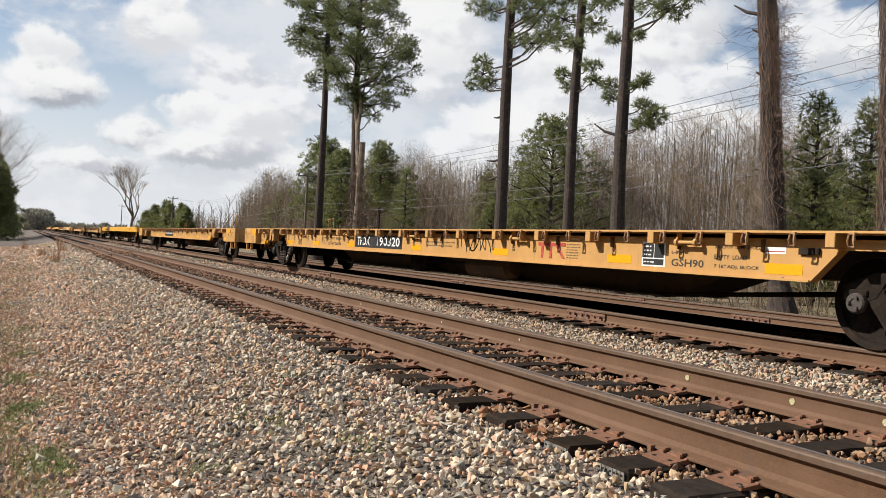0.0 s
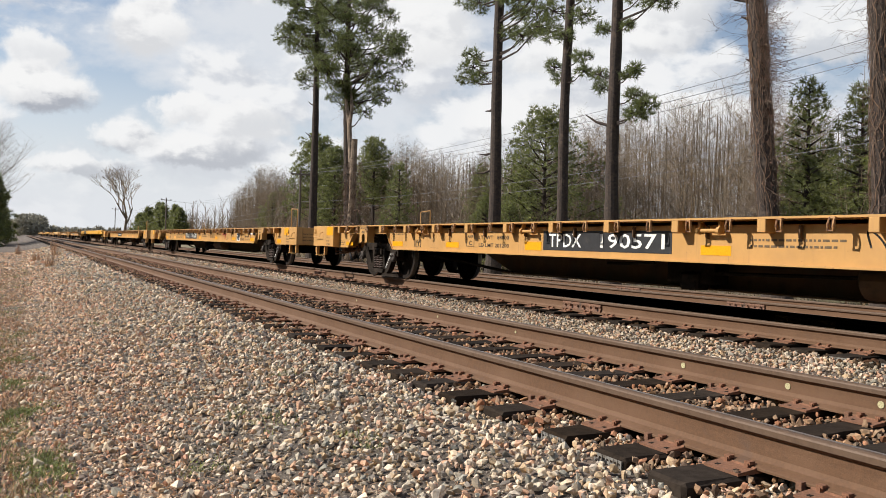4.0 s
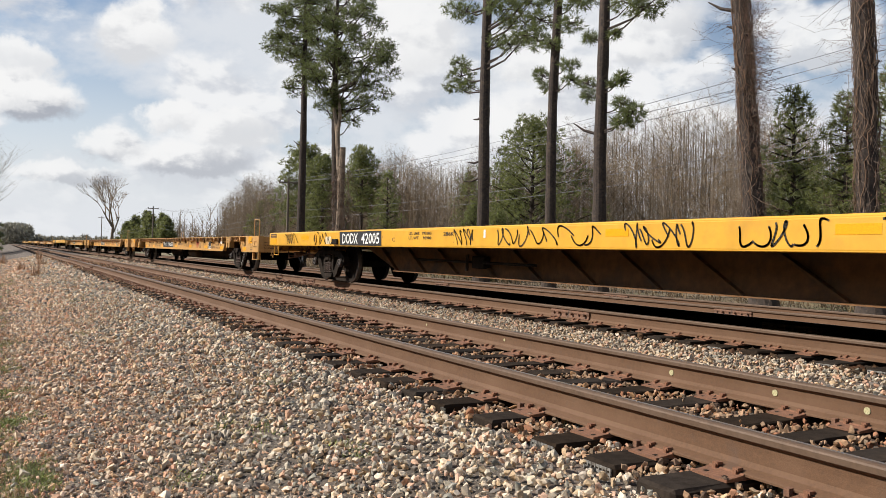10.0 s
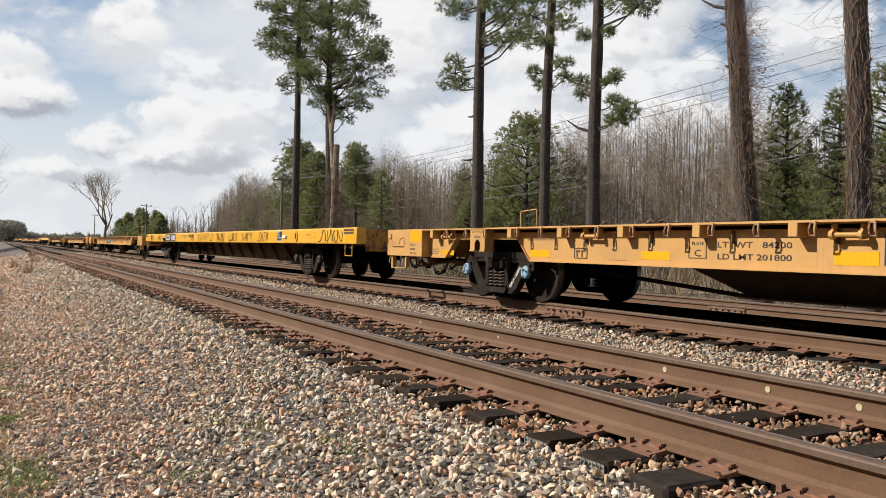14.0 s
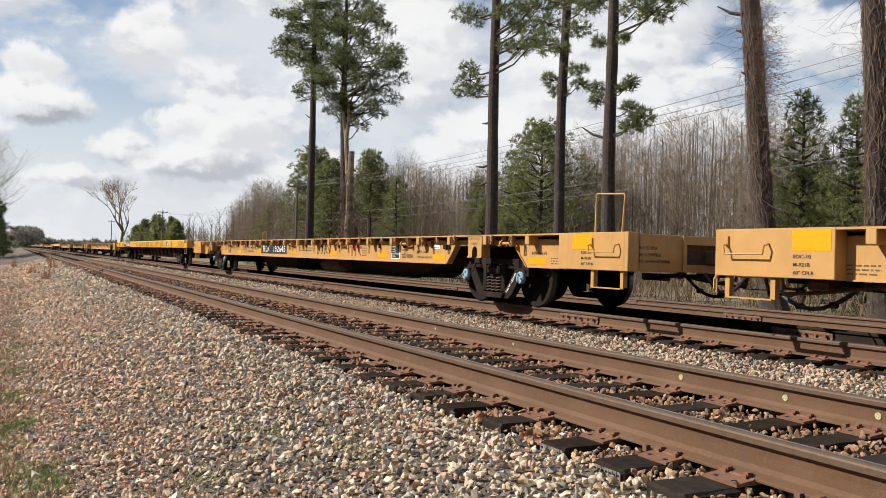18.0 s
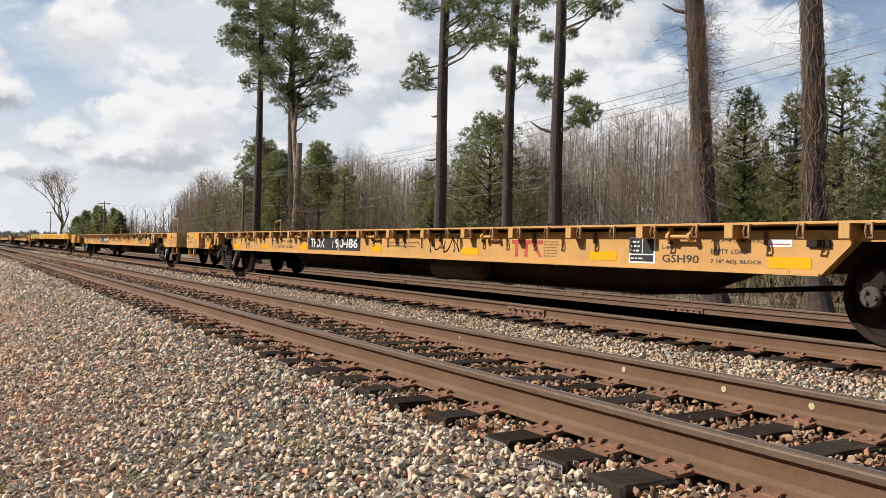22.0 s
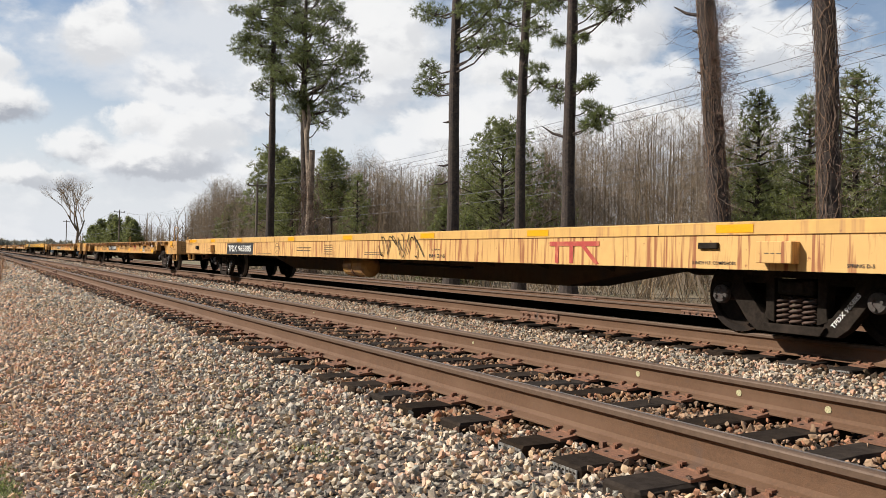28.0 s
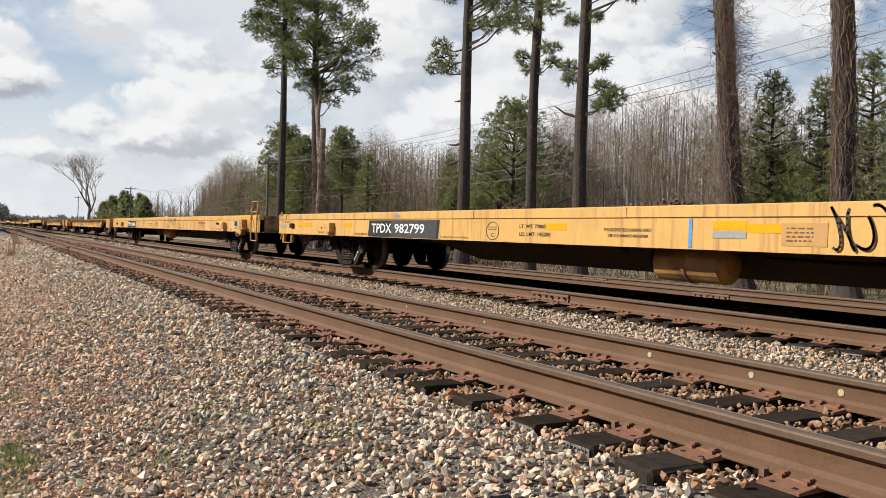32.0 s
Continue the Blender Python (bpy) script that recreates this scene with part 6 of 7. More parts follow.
def motions():
    """Moves the whole train along its track and turns its wheels."""
    for car, home in zip(CARS, CAR_HOME):
        walk(car, [(t, pose(CAR_X, home + s, 0)) for t, s in TRAVEL])
    ts, ss = [t for t, _ in TRAVEL], [s for _, s in TRAVEL]
    steps = [0.1 * k for k in range(321)]
    far = {c.name for c in CARS[8:]}
    for ws, r, y, car in WHEELSETS:
        walk(ws, [(t, pose(0, y, r) @ Matrix.Rotation(-float(np.interp(t, ts, ss)) / r, 4, "X")) for t in steps])

# ---------------------------------------------------------------- trees
M_BARK = material("pine_bark", (0.048, 0.034, 0.026), 0.95, spots=[((0.090, 0.062, 0.045), 4, 0.5, 0.72), ((0.028, 0.021, 0.018), 9, 0.50, 0.64)], grain=14, contrast=0.35, bump=0.9, bump_scale=14)
M_NEEDLE = material("pine_needles", (0.155, 0.175, 0.07), 0.7, grain=2, contrast=0.3, per_island=0.45, spec=0.3)
M_NEEDLE_DARK = material("dark_evergreen_foliage", (0.20, 0.215, 0.085), 0.75, grain=1.0, contrast=0.3, per_island=0.45, spec=0.3)
M_TWIG_PALE = material("pale_bare_twigs", (0.36, 0.285, 0.21), 0.95, grain=3, contrast=0.25, per_island=0.3)
M_TWIG = material("bare_grey_twigs", (0.25, 0.185, 0.12), 0.95, grain=3, contrast=0.25, per_island=0.35)
M_TWIG_RED = material("bare_brown_twigs", (0.165, 0.120, 0.076), 0.95, grain=3, contrast=0.25, per_island=0.35)
M_VINE = material("dry_vine", (0.15, 0.10, 0.07), 0.95, grain=5, contrast=0.3, per_island=0.35)
M_PALEWOOD = material("bare_weathered_wood", (0.27, 0.20, 0.14), 0.9, spots=[((0.12, 0.085, 0.06), 2.0, 0.45, 0.65)], grain=9, contrast=0.3, bump=0.5, bump_scale=12)
M_VINE_LEAF = material("withered_vine_leaves", (0.17, 0.085, 0.06), 0.9, grain=5, contrast=0.3, per_island=0.4)


def let_light_through(m, share=0.5):
    """Thin needles glow a little where the sun is behind them."""
    nt = m.node_tree
    bsdf, out = nt.nodes["Principled BSDF"], nt.nodes["Material Output"]
    thin, mix = nt.nodes.new("ShaderNodeBsdfTranslucent"), nt.nodes.new("ShaderNodeMixShader")
    nt.links.new(bsdf.inputs["Base Color"].links[0].from_socket, thin.inputs[0])
    mix.inputs[0].default_value = share
    nt.links.new(bsdf.outputs[0], mix.inputs[1])
    nt.links.new(thin.outputs[0], mix.inputs[2])
    nt.links.new(mix.outputs[0], out.inputs[0])


let_light_through(M_NEEDLE)
let_light_through(M_NEEDLE_DARK)


def limb(soup, pts, radii, sides=5):
    """A tapered branch along the points."""
    pts = [Vector(p) for p in pts]
    rings = []
    for i, p in enumerate(pts):
        d = (pts[min(i + 1, len(pts) - 1)] - pts[max(i - 1, 0)]).normalized()
        a = d.orthogonal().normalized()
        b = d.cross(a)
        rings.append([p + (a * math.cos(2 * math.pi * k / sides) + b * math.sin(2 * math.pi * k / sides)) * radii[i] for k in range(sides)])
    v = [q[:] for ring in rings for q in ring]
    f = []
    for i in range(len(pts) - 1):
        for k in range(sides):
            a, b = i * sides + k, i * sides + (k + 1) % sides
            f += [(a, b, a + sides), (b, b + sides, a + sides)]
    soup.add(v, f)


def tufts(soup, centres, dirs, rng, blade=0.30, width=0.028, n=10, cone=0.85):
    """Bursts of needles at the ends of twigs."""
    m = len(centres)
    d = dirs[:, None, :] + rng.normal(0, cone, (m, n, 3))
    d /= np.linalg.norm(d, axis=2)[..., None]
    up = rng.normal(size=(m, n, 3))
    side = np.cross(d, up)
    side /= np.linalg.norm(side, axis=2)[..., None] + 1e-9
    ln = blade * rng.uniform(0.6, 1.2, (m, n, 1))
    c = centres[:, None, :]
    v = np.stack([c - side * width, c + side * width, c + d * ln], 2)
    soup.add(v, np.arange(m * n * 3).reshape(-1, 3))


def clump(soup, wood, root, centre, r, count, rng, blade=0.30, width=0.03, n=10, flat=0.6):
    """A spray of needle tufts round centre, borne by a few twigs from root."""
    c = np.asarray(centre, float)
    p = rng.normal(size=(count, 3))
    p /= np.linalg.norm(p, axis=1)[:, None]
    p *= (r * rng.uniform(0.25, 1.0, (count, 1)) ** 0.6)
    p[:, 2] *= flat
    out = p / (np.linalg.norm(p, axis=1)[:, None] + 1e-9)
    out[:, 2] += 0.45
    tufts(soup, c + p, out, rng, blade, width, n)
    if wood is not None:
        for k in range(0, count, max(1, count // 5)):
            limb(wood, [root, Vector(root).lerp(Vector(c + p[k]), 0.55) + Vector((0, 0, 0.06)), c + p[k]], [0.035, 0.022, 0.008], 4)


def pine(base, top, r0, r1, clumps, stubs=(), label="", bend=0.0, seed=1, vines=0, blade=0.24, width=0.011, leafy=()):
    """Tall pine. clumps: (y, z, radius, tufts, depth) of its needle sprays; stubs: (z, dy, dz, length) of dead branches."""
    rng = np.random.default_rng(seed)
    base, top = Vector(base), Vector(top)
    tree = thing("pine_tree", label, "tree", pose(base.x, base.y, base.z), "tall pines")
    wood, leaf, snag = Soup(), Soup(), Soup()

    def axis(z):
        s = (z - base.z) / (top.z - base.z)
        return base.lerp(top, s) + Vector((0, bend * math.sin(s * 3.1) + 0.05 * math.sin(s * 9 + seed), 0))
    n = 34 if vines > 40 else 22
    trunk = Soup()
    zs = [base.z + (top.z - base.z) * k / n for k in range(n + 1)]
    limb(trunk, [axis(z) - base for z in zs], [(r0 * (1 + 0.5 * math.exp(-k * 0.9)) + (r1 - r0) * k / n) * (1 + (0.11 if vines > 40 else 0.05) * math.sin(k * 2.3 + seed) * math.sin(k * 0.9 + 2 * seed)) for k in range(n + 1)], 14)
    part("trunk", trunk.mesh("trunk", M_BARK), M_BARK, tree, "furrowed brown pine trunk")
    for (y, z, r, cnt, dx) in clumps:
        c = Vector((base.x + dx, y, z))
        root = axis(z - 0.25 * (c - axis(z)).length)
        w = c - root
        limb(wood, [root - base, root.lerp(c, 0.5) + Vector((0, 0, -0.08 * w.length)) - base, c - base], [0.02 + 0.012 * w.length, 0.015 + 0.007 * w.length, 0.012], 5)
        clump(leaf, wood, c - base, np.array((c - base)[:]), r, int(cnt * 1.7), rng, blade, width, 13)
    if clumps:
        tagged(part("branchwork", wood.mesh("branchwork", M_BARK), M_BARK, tree, "dark pine limbs"), kind="stuff")
        part("crown", leaf.mesh("crown", M_NEEDLE), M_NEEDLE, tree, "green sprays of long needles")
    for z, dy, dz, ln in stubs:
        p = axis(z)
        d = Vector((rng.uniform(-0.5, 0.1), dy, dz)).normalized()
        q = p + d * ln * 0.6
        snag = Soup()
        limb(snag, [p - base, q - base, q + d * ln * 0.4 + Vector((0, 0, 0.12 * ln)) - base], [0.065, 0.05, 0.02], 5)
        part("dead_branch", snag.mesh("dead_branch", M_BARK), M_BARK, tree, "broken grey branch stub")
    if vines:
        s, lf = Soup(), Soup()

        def skin(z, a, out=0.01):
            q = (z - base.z) / (top.z - base.z)
            return axis(z) + Vector((math.cos(a), math.sin(a), 0)) * (r0 + (r1 - r0) * q + out) - base
        for k in range(vines):                           # stems that climb the bark and cross one another
            a, z, turn = rng.uniform(0, 6.3), base.z + rng.uniform(0, 7), rng.choice([-1, 1]) * rng.uniform(0.05, 0.5)
            pts = []
            while z < top.z - 0.5 and len(pts) < 34:
                pts.append(skin(z, a, 0.012 + 0.06 * rng.uniform() ** 2))
                a += turn * 0.4 + rng.normal(0, 0.28)
                z += rng.uniform(0.05, 0.38)
            if len(pts) > 2:
                limb(s, pts, [0.003 + 0.009 * rng.uniform() ** 3] * len(pts), 4)
        for k in range(vines * 2):                       # slack loops
            z, a = base.z + (top.z - base.z - 1) * rng.uniform(), rng.uniform(0, 6.3)
            b, drop, out = a + rng.normal(0, 0.7), rng.uniform(-0.7, 0.5), rng.uniform(0.08, 0.34)
            z2 = max(base.z + 0.1, z + drop)
            limb(s, [skin(z, a), skin(z + 0.3 * drop, a * 0.7 + b * 0.3, out), skin(max(base.z + 0.1, z + 0.75 * drop - 0.1), a * 0.3 + b * 0.7, out * 0.8), skin(z2, b)], [0.006, 0.005, 0.005, 0.005], 3)
        for k in range(vines * 5):                       # thin runners that stick out, forked at their ends
            z = base.z + 0.5 + (top.z - base.z - 0.6) * rng.uniform() ** 0.8
            a = (1.57 if rng.uniform() < 0.62 else -1.57) + rng.normal(0, 0.7)
            ln = rng.uniform(0.25, 1.2) ** 1.3
            p0 = skin(z, a)
            d = Vector((math.cos(a), math.sin(a), rng.normal(0.0, 0.22)))
            p1 = p0 + d * ln * 0.5 + Vector((0, 0, rng.normal(0.02, 0.08)))
            p2 = p1 + d * ln * 0.5 + Vector((0, 0, rng.normal(-0.08, 0.14)))
            limb(s, [p0, p1, p2], [0.0055, 0.004, 0.002], 3)
            for _ in range(3):
                q = p1.lerp(p2, rng.uniform())
                e = q + (d + Vector(rng.normal(0, 0.55, 3))) * ln * rng.uniform(0.12, 0.35)
                limb(s, [q, e], [0.003, 0.0015], 3)
        m = vines * 14
        z = base.z + 0.3 + (top.z - base.z - 0.4) * rng.uniform(0, 1, m)
        ang = rng.normal(-1.57, 1.1, m)
        cs = np.array([skin(q, w, 0.02 + abs(rng.normal(0, 0.10)))[:] for q, w in zip(z, ang)])
        tufts(lf, cs, rng.normal(size=(m, 3)), rng, 0.032, 0.010, 3, 1.0)
        for zc, out, spread_z, count in leafy:           # a curtain of withered leaves on its own runners
            for _ in range(count):
                z, ln = zc + rng.normal(0, spread_z), abs(rng.normal(out, out * 0.5))
                p = skin(max(1.0, z), -1.57 + rng.normal(0, 0.5), ln) + Vector((0, 0, rng.normal(-0.05, 0.28)))
                root = skin(max(1.0, z + rng.normal(0, 0.15)), -1.57 + rng.normal(0, 0.6))
                limb(s, [root, root.lerp(p, 0.55) + Vector(rng.normal(0, 0.05, 3)), p], [0.003, 0.0025, 0.0015], 3)
                tufts(lf, np.array([p[:], root.lerp(p, 0.7)[:]]), rng.normal(size=(2, 3)), rng, 0.032, 0.010, 4, 1.0)
        part("vine_tangle", s.mesh("vine_tangle", M_VINE), M_VINE, tree, "dry brown vines wound round the trunk")
        part("vine_foliage", lf.mesh("vine_foliage", M_VINE_LEAF), M_VINE_LEAF, tree, "withered brown vine leaves")
    return tree


TX = 16.0


def crown_sprays(y0, z0, ry, rz, n, seed, rng_r=(0.7, 1.15), cnt=50, hole=0.25):
    """Sprays that fill an oval crown round (y0, z0), denser at its rim."""
    rng = random.Random(seed)
    out = []
    while len(out) < n:
        a, b, c = rng.uniform(-1, 1), rng.uniform(-1, 1), rng.uniform(-1, 1)
        d = a * a + b * b + c * c
        if hole < d < 1:
            out.append((y0 + ry * a, z0 + rz * b, rng.uniform(*rng_r), cnt, c * ry))
    return out


def make_pines():
    g = ground_z(TX)
    lab = "tall pine with a bare trunk and green needle sprays"
    pine((TX, 57.0, g), (TX, 57.3, 21.6), 0.33, 0.12, crown_sprays(58.0, 17.2, 2.7, 5.0, 66, 1, (0.5, 0.9), 46, 0.08) + [(58.6, 13.2, 0.8, 45, 0), (60.0, 15.0, 1.0, 50, 0.5), (55.6, 12.9, 0.8, 40, 0.4), (58.3, 12.3, 0.6, 30, -0.4)],
         [(11.5, 1, 0.4, 0.9), (10.6, 1, 0.3, 1.0), (9.0, 1, 0.2, 0.8), (8.3, 1, 0.3, 1.1), (12.0, 1, 0.1, 0.8)], lab, seed=1, blade=0.25, width=0.011)
    pine((TX + 1, 51.8, g), (TX + 1, 53.6, 18.6), 0.42, 0.10, crown_sprays(51.4, 14.2, 3.3, 5.0, 80, 2, (0.5, 0.9), 46, 0.08) + [(46.6, 13.3, 0.9, 55, 0), (47.5, 13.0, 0.8, 45, 0.3), (49.5, 10.6, 0.8, 45, 0), (50.2, 9.3, 0.7, 40, 0), (54.4, 11.6, 0.8, 45, 0), (48.8, 12.0, 0.8, 40, 0)],
         [(9.6, 1, 0.9, 1.6)], "tall vine-hung pine with a full crown", bend=0.5, seed=2, vines=22, blade=0.25, width=0.011)
    pine((TX, 31.55, g), (TX, 31.7, 16.5), 0.29, 0.17,
         [(33.9, 9.2, 0.75, 60, 0), (34.4, 9.9, 0.55, 40, 0.2), (33.2, 8.6, 0.5, 36, 0), (34.0, 8.7, 0.5, 34, -0.3), (33.6, 12.2, 0.8, 60, 0), (34.6, 12.6, 0.7, 45, 0), (30.0, 11.4, 0.8, 60, 0), (29.0, 10.6, 0.75, 60, 0.3), (28.2, 11.2, 0.9, 60, 0),
          (29.5, 12.4, 0.9, 60, -0.5), (28.6, 12.6, 0.9, 60, 0), (28.4, 9.9, 0.6, 45, 0), (29.3, 10.0, 0.5, 35, 0.2), (27.4, 11.9, 0.7, 45, 0), (30.7, 10.2, 0.45, 34, 0), (30.3, 10.9, 0.5, 40, 0.2), (29.7, 9.8, 0.5, 40, 0), (30.8, 11.7, 0.5, 40, -0.2), (29.2, 11.6, 0.6, 44, 0), (32.6, 13.4, 1.0, 60, 0), (30.3, 13.8, 1.0, 60, 0)],
         [(7.6, 1, 0.2, 0.5), (7.0, 1, -0.2, 0.8), (5.0, 1, -0.2, 0.9), (4.3, 1, -0.25, 1.4), (9.2, 1, 0.1, 0.5), (10.4, 1, 0.5, 0.5)], lab, seed=3)
    pine((TX, 26.42, g), (TX, 26.1, 15.5), 0.225, 0.14,
         [(27.6, 9.5, 0.6, 50, 0), (27.4, 10.3, 0.7, 55, 0), (25.4, 9.7, 0.55, 45, 0), (25.0, 10.5, 0.7, 50, 0), (27.2, 8.0, 0.45, 40, 0), (26.9, 7.5, 0.4, 34, 0.2), (25.5, 8.1, 0.4, 36, 0), (25.3, 7.5, 0.3, 26, 0), (26.0, 11.0, 0.9, 60, 0.2),
          (27.7, 11.4, 0.8, 50, 0), (24.6, 11.2, 0.7, 50, 0), (26.2, 9.0, 0.4, 34, -0.3), (26.4, 12.4, 1.0, 60, 0)],
         [(6.0, 1, 0.1, 0.4), (8.4, -1, 0.2, 0.5)], lab, bend=0.12, seed=4)
    pine((TX, 23.35, g), (TX, 23.5, 15.0), 0.26, 0.16,
         [(22.2, 5.55, 0.5, 50, 0), (21.7, 5.75, 0.45, 45, 0), (22.5, 6.2, 0.4, 34, 0.2), (22.6, 6.9, 0.3, 26, 0), (22.3, 7.1, 0.25, 22, 0), (24.1, 6.7, 0.35, 30, 0), (24.3, 7.2, 0.35, 30, 0), (22.0, 9.6, 0.7, 60, 0), (21.2, 9.3, 0.65, 55, 0), (20.5, 9.7, 0.6, 50, 0.2), (21.6, 10.2, 0.8, 60, 0),
          (24.2, 8.9, 0.3, 26, 0), (22.8, 8.7, 0.25, 20, 0), (24.6, 10.6, 0.8, 55, 0), (23.0, 11.4, 0.9, 60, 0)],
         [(5.2, 1, 0.35, 1.25), (4.5, 1, 0.3, 0.5), (8.4, 1, 0.7, 0.5)], lab, seed=5)
    dead = thing("dead_snag", "pale weathered dead trunk leaning on a pine", "dead tree", pose(TX + 0.5, 50.0, g))
    s = Soup()
    limb(s, [(0, 0, 0), (0, 0.15, 3.0), (-0.05, 0.75, 6.2), (0.0, 1.55, 9.3), (0.0, 2.2, 10.8), (0.0, 2.9, 12.8)], [0.26, 0.22, 0.17, 0.15, 0.11, 0.04], 9)
    limb(s, [(0.0, 1.5, 9.1), (0.1, 1.35, 10.3), (0.1, 1.7, 11.9)], [0.15, 0.12, 0.05], 7)
    part("trunk", s.mesh("trunk", M_PALEWOOD), M_PALEWOOD, dead, "bare pale barkless wood")
    vined = "thick pine trunk wrapped in dry brown vines"
    pine((TX, 16.05, g), (TX, 17.75, 14.0), 0.30, 0.19, (), [(8.1, 1, 0.35, 1.2), (7.6, 1, 0.2, 0.5), (6.3, 1, 0.3, 0.45)], vined, bend=0.10, seed=6, vines=62, leafy=((6.4, 0.50, 0.8, 420), (4.6, 0.28, 1.0, 160), (7.8, 0.36, 0.6, 150)))
    pine((TX, 12.75, g), (TX, 13.55, 13.5), 0.275, 0.20, (), [(5.55, -1, 0.5, 0.45)], vined, bend=0.08, seed=7, vines=62)
    snag = thing("dead_snag", "broken weathered trunk stub covered with vines", "dead tree", pose(TX - 0.2, 48.6, g))
    s = Soup()
    limb(s, [(0, 0.5, 0), (0.05, 0.3, 4), (0, 0, 7.9)], [0.28, 0.22, 0.19], 9)
    part("trunk", s.mesh("trunk", M_PALEWOOD), M_PALEWOOD, snag, "pale broken wood")
    s, rng = Soup(), np.random.default_rng(8)
    for k in range(620):
        a, z = rng.uniform(0, 6.3), 6.6 * rng.uniform() ** 1.3
        r = 0.4 + 0.35 * (1 - z / 6)
        p = Vector((math.cos(a) * r, math.sin(a) * r * 1.6 + 0.8 * (1 - z / 6), z))
        d = Vector((rng.normal(0, 0.4), rng.normal(0, 0.5), rng.normal(-0.1, 0.6)))
        limb(s, [p, p + d * 0.6, p + d + Vector((0, 0, -0.35))], [0.018, 0.013, 0.007], 3)
    part("vine_tangle", s.mesh("vine_tangle", M_VINE), M_VINE, snag, "tangle of dry brown vines")


make_pines()


def bare_tree_soup(h, seed, spread_r=0.16, twigs=46, r0=0.09):
    """A leafless tree: trunk, rising limbs and fine twigs."""
    rng = random.Random(seed)
    wood, fine = Soup(), Soup()
    pts = [Vector((0, 0, 0))]
    for k in range(1, 7):
        pts.append(Vector((rng.gauss(0, 0.05) * k ** 0.5, rng.gauss(0, 0.05) * k ** 0.5, h * k / 6)))
    limb(wood, pts, [r0 * (1 - 0.15 * k) for k in range(7)], 5)
    for k in range(twigs):
        s = 0.22 + 0.76 * (k / twigs) ** 0.85
        i = min(5, int(s * 6))
        p = pts[i].lerp(pts[i + 1], s * 6 - i)
        a, ln = rng.uniform(0, 6.3), h * spread_r * (1.25 - s) * rng.uniform(0.6, 1.6) + 0.25
        d = Vector((math.cos(a), math.sin(a), rng.uniform(0.45, 1.5))).normalized()
        q = p + d * ln
        e = q + (d + Vector((0, 0, 0.5))).normalized() * ln * 0.5
        limb(fine, [p, q, e], [0.014 * (1.3 - s), 0.009 * (1.3 - s), 0.003], 3)
        for _ in range(9):
            u = p.lerp(q, rng.uniform(0.25, 1.0)) if rng.random() < 0.6 else q.lerp(e, rng.random())
            b = rng.uniform(0, 6.3)
            v = u + Vector((math.cos(b), math.sin(b), rng.uniform(0.1, 1.3))).normalized() * ln * rng.uniform(0.25, 0.6)
            limb(fine, [u, v], [0.0055, 0.002], 3)
    return wood, fine


def tree_top(x, y):
    """Height of the woods' canopy: lower towards the near end of the line."""
    a = math.degrees(math.atan2(x + 2.9, y))
    return 1.2 + float(np.interp(a, [12, 13.5, 14.8, 16.5, 19, 22.6, 25, 29, 36.8, 41.7, 45.3, 52, 60], [0.045, 0.068, 0.092, 0.082, 0.076, 0.112, 0.118, 0.108, 0.14, 0.175, 0.188, 0.178, 0.175])) * (0.883 * y + 0.469 * (x + 2.9))


